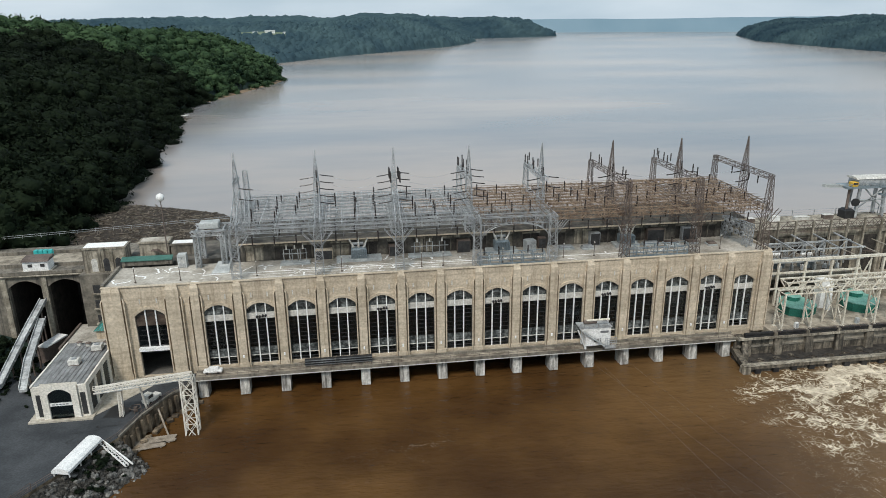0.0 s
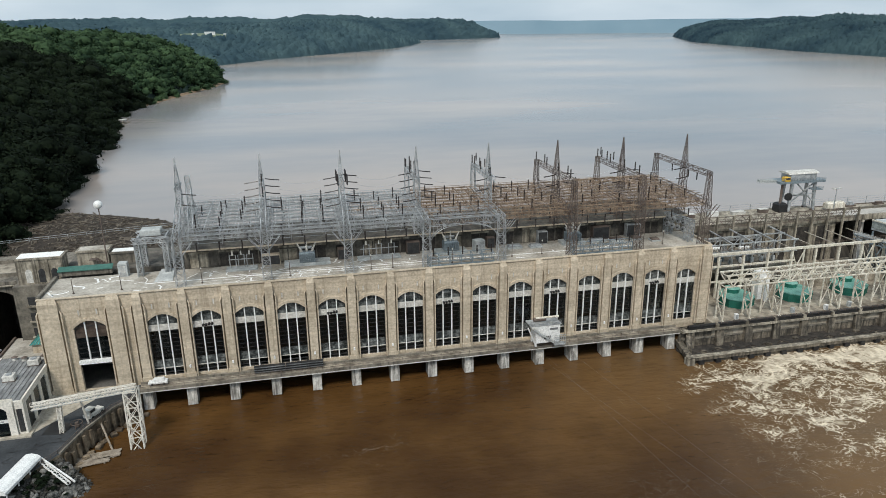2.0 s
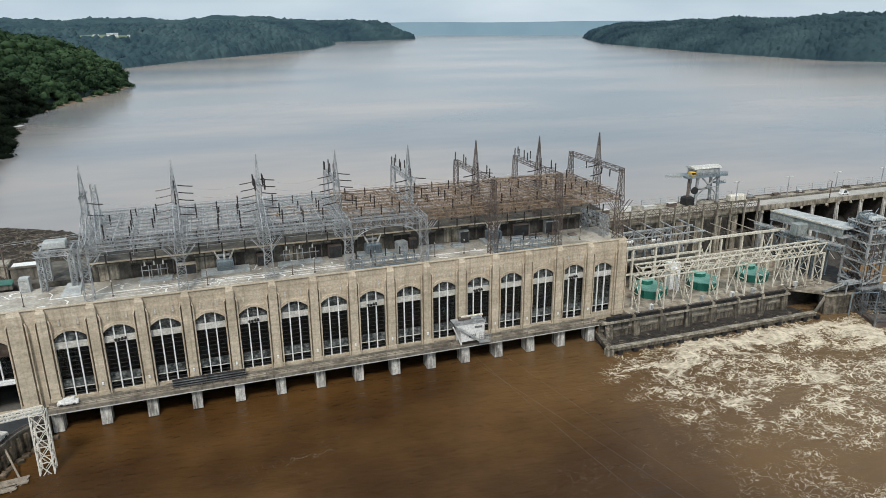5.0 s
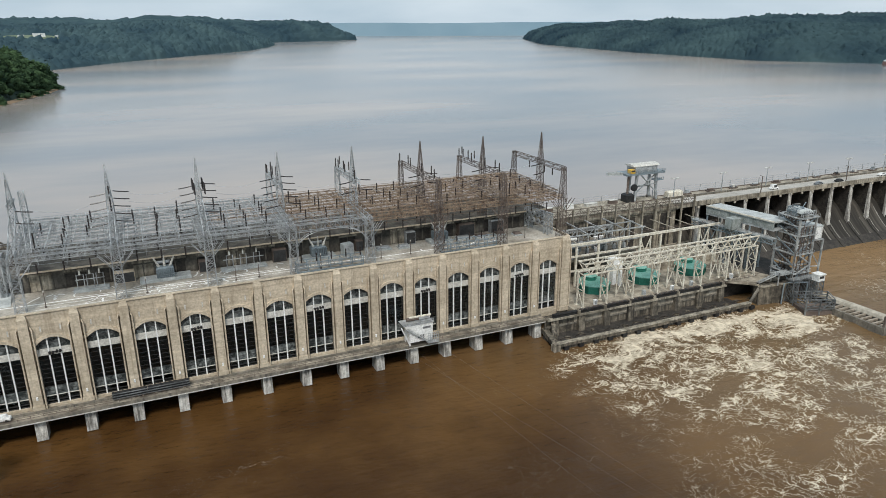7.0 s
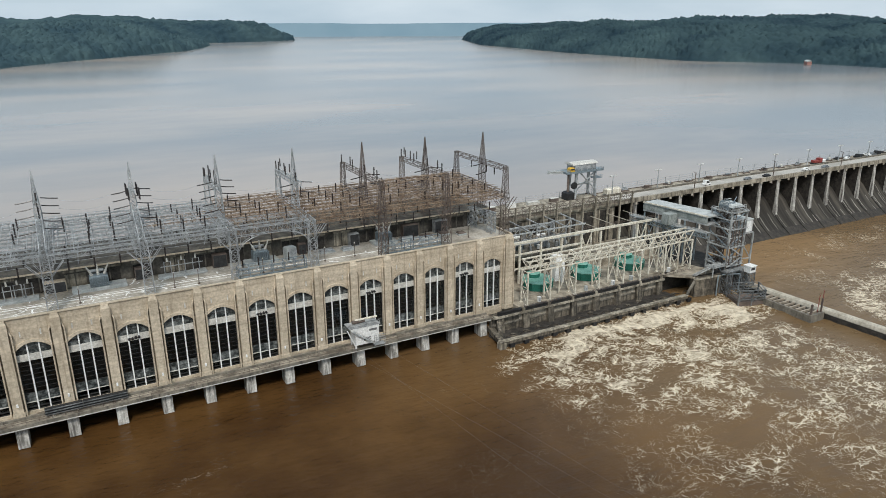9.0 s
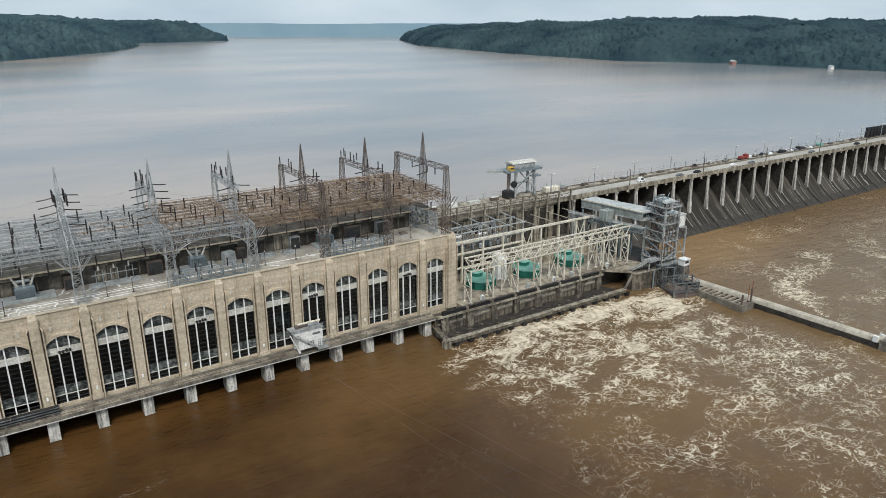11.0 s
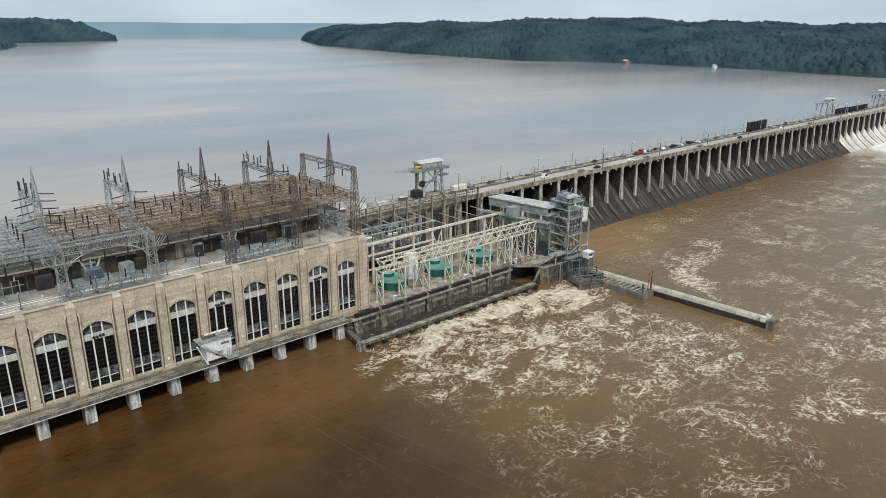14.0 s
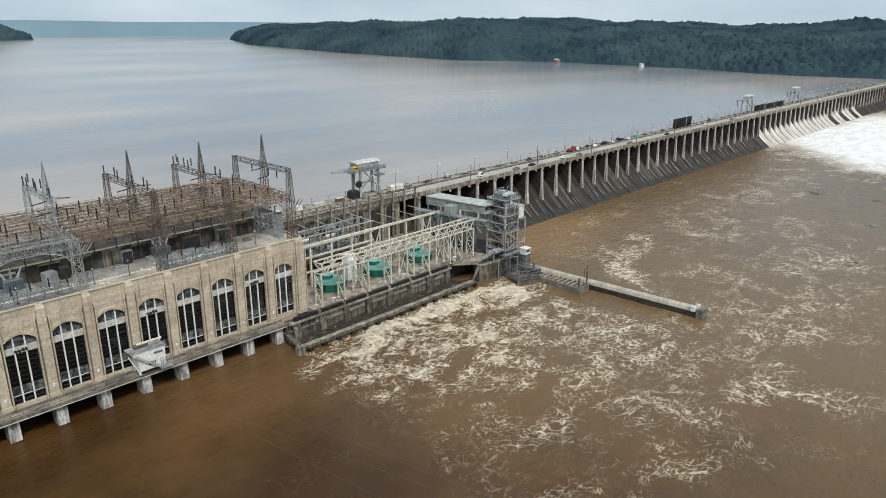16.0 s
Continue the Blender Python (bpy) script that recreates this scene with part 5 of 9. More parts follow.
# bus galleries between the frames
for i in range(7):
    x0, x1 = FX[i], FX[i + 1]
    mt = M_GALV if i < 2 else (M_RUST if i in (4, 5) else M_RUST)
    if i == 2:
        mt = M_GALV
    bus = thing("bus_gallery", ("galvanised" if i < 3 else "rust-brown") + " lattice bus gallery with upright insulators above the roof", "bus gallery", "bus galleries")
    fm = M_GALV if i == 3 else mt
    part("front_girder", Geo().truss((x0 + 0.8, YF, ZG), (x1 - 0.8, YF, ZG), 2.2 if i == 3 else 1.3, 1.6, 14, 0.08 if i == 3 else 0.06, 0.042), fm, bus)
    part("rear_girder", Geo().truss((x0 + 0.8, YR, ZG + 1.0), (x1 - 0.8, YR, ZG + 1.0), 2.0, 1.4, 14, 0.07, 0.042), mt, bus)
    if i == 5:
        a, b = Vector((x0, YF, ZT)), Vector((x1, YF, ZT))
        for k in range(10):
            t0, t1 = k / 10, (k + 1) / 10
            p, q = a.lerp(b, t0), a.lerp(b, t1)
            p2, q2 = p + Vector((0, 0, -3.2 + 2.2 * math.sin(math.pi * t0))), q + Vector((0, 0, -3.2 + 2.2 * math.sin(math.pi * t1)))
            part("web_member", Geo().strut(p, q2, 0.1), mt, bus)
            part("web_member", Geo().strut(p2, q, 0.1), mt, bus)
        part("top_chord", Geo().strut(a, b, 0.12), mt, bus)
        part("arched_chord", Geo().tube([a.lerp(b, k / 10) + Vector((0, 0, -3.2 + 2.2 * math.sin(math.pi * k / 10))) for k in range(11)], 0.12, 4), mt, bus)
    for k in range(8):
        y = YF + 3.8 * (k + 1) - 0.6
        m2 = M_GALV if (i == 3 and k < 3) else (M_RUST if i == 2 and k in (3, 5) else mt)
        part("bus_beam", Geo().truss((x0 + 0.9, y, ZG + 0.1 + 0.1 * k), (x1 - 0.9, y, ZG + 0.1 + 0.1 * k), 1.25, 0.8, 12, 0.055, 0.036), m2, bus)
    # purlins and droppers
    pr = Geo()
    for k in range(5):
        x = x0 + (x1 - x0) * (k + 0.5) / 5
        pr.strut((x, YF, ZG + 0.1), (x, YR, ZG + 1.0), 0.07)
        pr.strut((x, YF, ZG - 1.9), (x, YR, ZG - 1.1), 0.06)
        for q in range(9 if i > 3 else 6):
            y = YF + 2 + q * (3.7 if i > 3 else 5.4)
            pr.strut((x + rng.uniform(-1, 1), y, ZG), (x + rng.uniform(-1, 1), y, ZG - rng.uniform(1.5, 4.2)), 0.06)
    part("purlin", pr, mt, bus)
    # tubular buses and jumpers
    tb = Geo()
    for k in range(15):
        y = YF + 1.2 + k * 2.25
        tb.strut((x0 + 0.5, y, ZG + 1.6 + 0.2 * (k % 3)), (x1 - 0.5, y, ZG + 1.6 + 0.2 * (k % 3)), 0.05)
        tb.strut((x0 + 0.5, y + 0.8, ZG - 3.2 + 0.3 * (k % 2)), (x1 - 0.5, y + 0.8, ZG - 3.2 + 0.3 * (k % 2)), 0.05)
        jn = 6 if i > 3 else 5
        for q in range(jn):
            x = x0 + (x1 - x0) * (q + 0.5 + rng.uniform(-0.3, 0.3)) / jn
            tb.strut((x, y, ZG + rng.uniform(-3.2, -0.5)), (x + rng.uniform(-0.6, 0.6), y + rng.uniform(0, 1.0), ZG + rng.uniform(0.6, 2.3)), 0.05)
    for q in range(11):
        x = x0 + (x1 - x0) * (q + 0.7) / 11.4
        tb.strut((x, YF + 1, ZG + 1.3), (x, YR - 1, ZG + 1.9), 0.045)
    tagged(part("bus_tube", tb, mt, bus), kind="stuff")
    # upright and hanging insulators in phase rows
    for k, f in enumerate((0.22, 0.48, 0.74)):
        for q in range(4):
            y = YF + 4.5 + q * 7.2
            if rng.random() < 0.86:
                insulator(bus, x0 + (x1 - x0) * f + rng.uniform(-0.5, 0.5), y, ZG + 0.2, rng.uniform(1.0, 1.7))
            if rng.random() < 0.7:
                insulator(bus, x0 + (x1 - x0) * f + rng.uniform(-1.5, 1.5), y + 2, ZG - 4.3, 0.9)
        insulator(bus, x0 + (x1 - x0) * f, YF + 0.4, ZG - 5.0, 0.95)

# conductors between the masts, one span each
for i in range(7):
    for n_ in range(4 if i in (1, 2) else 2):
        z, y = (53.8 + 1.8 * n_) if i in (1, 2) else 55.0 + 2.8 * n_, YM - 4 + 2.6 * n_
        xa, xb = FX[i] + 5.0, FX[i + 1] - 5.0
        pts = [(xa + (xb - xa) * t / 6, y, z - 0.25 - 1.1 * math.sin(math.pi * t / 6)) for t in range(7)]
        mesh_thing("conductor", Geo().tube(pts, 0.03, 4), M_GALV, "thin overhead conductor slung between two masts", "cable", "conductors")


# ---- things on the roof ----
def transformer(x, y, s=1.0, mat=M_GALV_BL):
    t = thing("transformer", "blue-grey oil transformer with three raked bushings on a roof pad", "transformer", "transformers", at=pose(x, y, ROOF))
    part("pad", Geo().bevel_box(-7 * s, 7 * s, -2.4, 2.2, 0.0, 0.9, 0.12), M_PADBL, t, "pale blue-grey plinth")
    part("tank", Geo().bevel_box(-2.4, 2.4, -1.5, 1.5, 0.9, 4.0, 0.3), mat, t)
    for k in range(9):
        part("radiator_fin", Geo().box(-2.3 + k * 0.56, -2.05 + k * 0.56, -2.1, -1.5, 1.1, 3.6), mat, t)
    part("conservator", Geo().tube([(-2.2, 1.1, 4.9), (1.6, 1.1, 4.9)], 0.45, 10), M_GALV, t)
    for k, a in enumerate((-24, 0, 24)):
        b = Geo().cyl(0, 0, 0, 3.3, 0.34, 0.16, 8)
        for q in range(6):
            b.cyl(0, 0, 0.3 + q * 0.45, 0.5 + q * 0.45, 0.46 - 0.04 * q, 0.36 - 0.04 * q, 8)
        o = part("bushing", b, M_BAND, t, "pale grey porcelain bushing")
        o.matrix_basis = pose(-1.5 + 1.5 * k, -0.3, 3.9, 0, a, 0)
    part("rail", rail(Geo(), (-3.4, -1.9, 0.9), (3.4, -1.9, 0.9), 1.0, 1.2, 2, 0.04), M_GALV, t)
    return t


def switch_stand(x, y, w=9.0):
    t = thing("switch_stand", "grey pipe-framed disconnect switch stand on a roof pad", "switchgear", "switch stands", at=pose(x, y, ROOF))
    part("pad", Geo().bevel_box(-w / 2 - 0.8, w / 2 + 0.8, -1.8, 1.6, 0.0, 0.6, 0.1), M_PADBL, t, "pale blue-grey plinth")
    for k in range(3):
        xx = -w / 3 + k * w / 3
        part("portal", Geo().tube([(xx - 0.9, 0, 0.6), (xx - 0.9, 0, 4.6), (xx + 0.9, 0, 4.6), (xx + 0.9, 0, 0.6)], 0.14, 6), M_GALV, t)
        part("bushing", Geo().cyl(xx, 0, 4.6, 5.8, 0.28, 0.18, 8), M_BAND, t, "pale porcelain bushing")
    part("crossbar", Geo().strut((-w / 2, 0, 3.2), (w / 2, 0, 3.2), 0.1), M_GALV, t)
    return t


def switch_rack(x0, x1, y):
    t = thing("switch_rack", "blue-grey steel rack of switches and insulators at the roof edge", "switchgear", "switch racks")
    n = round((x1 - x0) / 3.2)
    for k in range(n + 1):
        x = x0 + (x1 - x0) * k / n
        part("post", Geo().strut((x, y, ROOF), (x, y, ROOF + 3.0), 0.1).strut((x, y + 2.4, ROOF), (x, y + 2.4, ROOF + 3.4), 0.1).strut((x, y, ROOF + 3.0), (x, y + 2.4, ROOF + 3.4), 0.09).strut((x, y, ROOF + 0.3), (x, y + 2.4, ROOF + 3.2), 0.06), M_GALV_BL, t)
    for z, yy in ((ROOF + 1.5, y), (ROOF + 3.0, y), (ROOF + 3.4, y + 2.4), (ROOF + 1.8, y + 2.4)):
        part("beam", Geo().strut((x0, yy, z), (x1, yy, z), 0.1), M_GALV_BL, t)
    for k in range(3 * n):
        x = x0 + (x1 - x0) * (k + 0.5) / (3 * n)
        if k % 4 == 1:
            insulator(t, x, y + 1.2, ROOF + 3.0, 0.95)
        else:
            o = part("switch_arm", Geo().cyl(0, 0, 0, 2.0, 0.16, 0.12, 6), M_GALV, t)
            o.matrix_basis = pose(x, y + 0.3, ROOF + 1.4, rng.uniform(-35, 20), rng.uniform(-45, 45), 0)
    part("kick_plate", Geo().box(x0, x1, y - 0.25, y - 0.15, ROOF, ROOF + 0.7), M_GALV_BL, t)
    return t


switch_stand(-17.2, 206.0, 7.5)
transformer(2.4, 206.4)
switch_stand(24.8, 206.6, 12.0)
transformer(48.0, 206.6, 0.75)
transformer(90.0, 206.4, 0.6)
switch_rack(38.4, 59.0, 194.0)
switch_rack(85.2, 105.6, 194.0)
cab = thing("relay_cabinet", "grey steel relay cabinet beside a transformer", "cabinet", at=pose(57.0, 204.8, ROOF, 0, 0, 12))
part("body", Geo().bevel_box(-1.7, 1.7, -1.3, 1.3, 0.0, 4.2, 0.2), M_PADBL, cab)
part("door", Geo().box(-1.4, 1.4, -1.38, -1.3, 0.3, 3.8), M_GALV, cab)
for x, y, w in ((69.5, 206.0, 4.5), (76.5, 205.0, 3.6), (98.5, 205.5, 5.0), (105.5, 205.0, 4.4), (112.5, 205.0, 3.0), (118.0, 202.0, 2.6)):
    t = thing("roof_vent", "low grey roof vent housing on a kerb", "roof vent", "roof vents", at=pose(x, y, ROOF))
    part("kerb", Geo().box(-w / 2 - 0.3, w / 2 + 0.3, -1.5, 1.5, 0, 0.45), M_PADBL, t)
    part("hood", Geo().bevel_box(-w / 2, w / 2, -1.1, 1.1, 0.45, 1.1, 0.3), M_RUST_DK if x > 100 else M_GALV, t)
for x in (-62, -49.5, -27.8, -3.0, 21.0, 27.6, 46.2, 66.0, 76.0, 118.5):
    t = thing("roof_light_pole", "slim dark lamp pole on the powerhouse roof", "lamp pole", "roof light poles", at=pose(x, 196.2 if x < 60 else 197.5, ROOF))
    part("base", Geo().cyl(0, 0, 0, 0.3, 0.3, 0.3, 8), M_RUST_DK, t)
    part("pole", Geo().cyl(0, 0, 0.3, 4.4, 0.12, 0.09, 6), M_RUST_DK, t)
    part("lamp", Geo().cyl(0, 0, 4.4, 4.75, 0.24, 0.16, 8), M_BAND, t)
# dark walls' doorway recesses and equipment along the headworks wall
for x, w, h, m_ in ((-8.5, 5.5, 3.4, M_CONC), (13.5, 3.2, 3.6, M_RUST_DK), (36.0, 4.2, 4.2, M_RUST_DK), (62.0, 2.6, 3.6, M_RUST_DK), (80.0, 3.4, 4.4, M_GALV), (101.0, 6.0, 4.6, M_RUST_DK), (113.0, 5.0, 4.6, M_GALV)):
    t = thing("wall_cabinet", "box-like switchgear cubicle against the headworks wall", "cabinet", "switchgear cubicles", at=pose(x, YB - 1.6, ROOF))
    part("body", Geo().bevel_box(-w / 2, w / 2, -0.9, 1.2, 0, h, 0.15), m_, t)
    part("door", Geo().box(-w / 2 + 0.2, w / 2 - 0.2, -0.97, -0.9, 0.2, h - 0.4), M_FRAME, t)

# cooling fan bank at the end of the roof
fan = thing("cooling_bank", "grey transformer cooling bank with round fans at the roof end", "cooling bank", at=pose(127.5, 203.5, ROOF, 0, 0, -78))
part("rack", Geo().mast((-5, 0, 0), (-5, 0, 7.5), 2.2, 2.2, 4, 0.1, 0.07).mast((5, 0, 0), (5, 0, 7.5), 2.2, 2.2, 4, 0.1, 0.07).truss((-5, 0, 7.5), (5, 0, 7.5), 1.4, 2.0, 6, 0.1, 0.07), M_GALV, fan)
for k in range(4):
    for r in range(2):
        f_ = part("fan", Geo().tube([(0, -0.25, 0), (0, 0.25, 0)], 0.95, 14), M_GALV, fan)
        f_.matrix_basis = pose(-3.8 + 2.5 * k, -1.4, 4.0 + 2.3 * r)
        part("hub", Geo().tube([(0, -0.4, 0), (0, -0.26, 0)], 0.3, 8), M_BLACK, f_)

# white sealant seams
def seam(pts, w):
    g = Geo()
    for (ax, ay), (bx, by) in zip(pts, pts[1:]):
        d = Vector((bx - ax, by - ay, 0))
        nrm = Vector((-d.y, d.x, 0)).normalized() * (w / 2)
        g.add([(ax - nrm.x, ay - nrm.y, ROOF + 0.012), (bx - nrm.x, by - nrm.y, ROOF + 0.012), (bx + nrm.x, by + nrm.y, ROOF + 0.012), (ax + nrm.x, ay + nrm.y, ROOF + 0.012)], [(0, 1, 2, 3)])
    return g


seams = []
for y, xa, xb, w in ((199.6, -44, 64, 0.55), (197.6, -30, 40, 0.22), (201.0, -20, 36, 0.3), (199.0, 64, 112, 0.5), (195.0, -34, 10, 0.2)):
    pts, x = [(xa, y)], xa
    while x < xb:
        x += rng.uniform(3, 8)
        pts.append((min(x, xb), y + rng.uniform(-0.12, 0.12)))
    seams.append((pts, w))
for k in range(64):
    x = rng.uniform(-68, 20) if k < 46 else rng.uniform(20, 128)
    y, a = rng.uniform(194.2, 206.5), rng.choice((0, 0, 1.2, 1.57, 2.0))
    pts = [(x, y)]
    for q in range(rng.randint(1, 4)):
        a2 = a + rng.uniform(-0.8, 0.8)
        x, y = x + math.cos(a2) * rng.uniform(0.9, 2.6), y + math.sin(a2) * rng.uniform(0.6, 2.0)
        pts.append((x, min(max(y, 193.6), 208.5)))
    seams.append((pts, rng.uniform(0.25, 0.55)))
for pts, w in seams:
    part("sealant_seam", seam(pts, w), M_SEAL, house)


# ---- open-air units ----
def dome(x, y):
    t = thing("generator_housing", "green octagonal steel generator housing with a raised cap on the deck", "generator housing", "generator housings", at=pose(x, y, DECK))
    part("skirt", Geo().cyl(0, 0, 0, 2.9, 6.1, 6.1, 10), M_GREEN, t)
    part("rim", Geo().cyl(0, 0, 2.9, 3.2, 6.35, 6.35, 10), M_GREEN_LT, t)
    part("top", Geo().cyl(0, 0, 3.2, 3.9, 6.2, 3.4, 10), M_GREEN_LT, t, "faded pale green top plate")
    part("cap", Geo().cyl(-0.9, 1.4, 3.5, 5.3, 2.6, 2.5, 10), M_GREEN, t)
    part("cap_lid", Geo().cyl(-0.9, 1.4, 5.3, 5.7, 2.7, 1.4, 10), M_GREEN_LT, t)
    part("cap_vent", Geo().cyl(-0.9, 1.4, 5.6, 6.1, 0.6, 0.5, 8), M_GREEN, t)
    for k in range(10):
        a = 2 * math.pi * (k + 0.0) / 10
        part("rib", Geo().box(-0.12, 0.12, -0.1, 0.1, 0, 2.9), M_GREEN, t).matrix_basis = pose(6.12 * math.cos(a), 6.12 * math.sin(a), 0, 0, 0, math.degrees(a))
    return t


dome(151.4, 200.6)
dome(175.0, 200.4)
dome(198.8, 200.8)
t = thing("air_duct_tower", "white sheet-metal air duct tower on the unit deck", "duct", at=pose(162.8, 203.0, DECK))
part("body", Geo().bevel_box(-2.2, 2.2, -1.8, 1.8, 0, 10.5, 0.4), M_WHITE, t)
part("elbow", Geo().tube([(0, -1.6, 8.2), (0, -3.0, 7.6), (0, -3.6, 5.8), (0, -3.6, 0)], 0.7, 10), M_WHITE, t)

# front gantry: a long Warren girder on paired braced legs
gan = thing("gantry_runway", "cream steel crane runway with a long Warren girder on braced legs", "crane runway")
XA, XB, YA, YC = 136.6, 219.0, 186.6, 190.4
for y in (YA, YC):
    part("top_chord", Geo().strut((XA, y, 25.0), (XB, y, 25.0), 0.24), M_CREAM, gan)
    part("bottom_chord", Geo().strut((XA, y, 21.0), (XB, y, 21.0), 0.2), M_CREAM, gan)
    n = 30
    for k in range(n):
        xa, xb = XA + (XB - XA) * k / n, XA + (XB - XA) * (k + 1) / n
        part("web_member", Geo().strut((xa, y, 21.0 if k % 2 else 25.0), (xb, y, 25.0 if k % 2 else 21.0), 0.16), M_CREAM, gan)
        if k % 2 == 0 and y == YA:
            part("tie", Geo().strut((xb, YA, 21.0), (xb, YC, 21.0), 0.12), M_CREAM, gan)
            part("tie", Geo().strut((xa, YA, 25.0), (xa, YC, 25.0), 0.12), M_CREAM, gan)
LEGS = [136.8, 147.0, 158.6, 170.0, 182.4, 191.2, 204.0, 211.4, 218.8]
for k, x in enumerate(LEGS):
    for y in (YA, YC):
        part("leg", Geo().strut((x, y, DECK), (x, y, 21.0), 0.24), M_CREAM, gan)
        part("foot", Geo().box(x - 0.5, x + 0.5, y - 0.5, y + 0.5, DECK, DECK + 0.35), M_CREAM, gan)
    for z0 in (DECK + 0.4, DECK + 6.4):
        for za, zc_ in ((z0, z0 + 6.0), (z0 + 6.0, z0), (z0 + 6.0, z0 + 6.0)):
            part("leg_brace", Geo().strut((x, YA, za), (x, YC, zc_), 0.12), M_CREAM, gan)
for k in (2, 4, 6, 7):
    xa, xb = LEGS[k], LEGS[k] - 4.6
    part("sway_brace", Geo().strut((xa, YC, DECK + 0.5), (xb, YC, 21.0), 0.13).strut((xb, YC, DECK + 0.5), (xa, YC, 21.0), 0.13).strut((xb, YC, DECK), (xb, YC, 21.0), 0.2), M_CREAM, gan)

# rear runway beam and the switching platform
rear = thing("rear_runway", "cream plate-girder runway on columns behind the generator housings", "crane runway")
part("girder", Geo().box(135, 217.5, 205.5, 206.5, 24.8, 25.6), M_CREAM, rear)
for z, xe in ((20.6, 178), (14.8, 160)):
    part("lower_beam", Geo().box(135, xe, 205.7, 206.3, z - 0.3, z + 0.3), M_CREAM, rear)
part("walkway_rail", rail(Geo(), (135, 206.4, 25.9), (217.5, 206.4, 25.9), 1.1, 3.0, 2, 0.04), M_RUST_DK, rear)
for k in range(9):
    x = 136.5 + k * 10.05
    part("column", Geo().box(x - 0.35, x + 0.35, 205.6, 206.4, DECK, 24.4), M_CREAM, rear)
for k in (4, 7):
    xa, xb = 136.5 + k * 10.05, 136.5 + (k + 0.5) * 10.05
    part("sway_brace", Geo().strut((xa, 206, 12), (xb, 206, 24), 0.16).strut((xb, 206, 12), (xa, 206, 24), 0.16).strut((xb, 206, DECK), (xb, 206, 24.4), 0.22), M_CREAM, rear)
for k in range(9):
    x = 138 + k * 9.6
    part("cross_beam", Geo().strut((x, 206, 25.2), (x + 0.5, 224, 25.0), 0.13), M_CONC_LT, rear)
    part("tie", Geo().strut((x, 206, 15.0), (x + 8, 206, 15.0), 0.13), M_CREAM, rear)

plat = thing("switching_platform", "raised concrete switching platform on dark columns behind the runway", "platform")
part("slab", Geo().box(XR, 176, 207.2, 225, 18.0, 19.0), M_CONC_DK, plat)
for k in range(6):
    part("column", Geo().box(136 + k * 7.6, 136.8 + k * 7.6, 208, 208.8, DECK, 18.0), M_CONC_DK, plat)
part("rail", rail(Geo(), (XR, 207.4, 19.0), (176, 207.4, 19.0), 1.2, 2.5, 2, 0.05), M_GALV, plat)
fr_ = thing("bay_frame", "grey steel open frame over the switching platform", "steel frame")
for k in range(6):
    x = 136.5 + k * 8.6
    for y in (209.0, 216.5):
        part("post", Geo().strut((x, y, 19.0), (x, y, 27.6), 0.22), M_LIFT, fr_)
    part("cross_beam", Geo().strut((x, 208.0, 27.6), (x, 224.0, 28.4), 0.2), M_LIFT, fr_)
    if k < 5:
        part("sway_brace", Geo().strut((x, 216.5, 19.2), (x + 8.6, 216.5, 27.4), 0.1), M_LIFT, fr_)
for y, z in ((209.0, 27.6), (209.0, 23.2), (216.5, 27.8)):
    part("beam", Geo().strut((135.0, y, z), (181.0, y, z), 0.2), M_LIFT, fr_)
for k in range(9):
    x = 137.5 + k * 4.4
    t = thing("breaker", "pale grey circuit breaker tank with dark bushings on the switching platform", "switchgear", "platform breakers", at=pose(x, 211.0 + 0.4 * (k % 2), 19.0))
    part("tank", Geo().cyl(0, 0, 0.4, 2.2, 0.75, 0.7, 10), (M_PADBL, M_GALV, M_WHITE)[k % 3], t)
    part("stand", Geo().box(-0.6, 0.6, -0.5, 0.5, 0, 0.4), M_RUST_DK, t)
    for q in (-0.35, 0.35):
        part("bushing", Geo().cyl(q, 0, 2.2, 3.7, 0.16, 0.1, 6), M_INSUL, t)
low = thing("intake_floor", "pale low concrete floor behind the generator housings", "floor", kind="structure")
part("slab", Geo().box(176, 221, 207.2, 226, DECK, 11.5), M_DECK, low)
for x, y in ((142, 214), (152, 216), (163, 214.5)):
    t = thing("transformer", "blue-grey transformer on the switching platform with slim bushings", "transformer", "platform transformers", at=pose(x, y, 19.0))
    part("tank", Geo().bevel_box(-2.2, 2.2, -1.6, 1.6, 0, 3.4, 0.25), M_GALV_BL, t)
    part("conservator", Geo().tube([(-2.0, 0.6, 4.6), (2.0, 0.6, 4.6)], 0.65, 12), M_WHITE, t, "white horizontal oil tank")
    for q in range(3):
        part("bushing", Geo().cyl(-1.4 + 1.4 * q, -0.9, 3.4, 5.6, 0.26, 0.14, 8), M_BAND, t)
    for q in range(7):
        part("radiator_fin", Geo().box(-2.1 + q * 0.66, -1.85 + q * 0.66, -2.3, -1.6, 0.3, 3.0), M_GALV_BL, t)
sw = thing("switch_rack", "grey lattice switch rack on the switching platform", "switchgear", "switch racks")
for k in range(6):
    part("post", Geo().mast((137 + k * 7, 219.5, 19), (137 + k * 7, 219.5, 26.5), 1.1, 0.9, 5, 0.08, 0.05), M_GALV, sw)
part("beam", Geo().truss((136, 219.5, 26.5), (173, 219.5, 26.5), 1.0, 1.0, 22, 0.07, 0.05), M_GALV, sw)
part("beam", Geo().truss((136, 211.5, 24.0), (173, 211.5, 24.0), 0.9, 0.9, 22, 0.07, 0.05), M_GALV, sw)
for k in range(4):
    part("post", Geo().strut((140 + k * 10, 211.5, 19), (140 + k * 10, 211.5, 24), 0.16), M_GALV, sw)
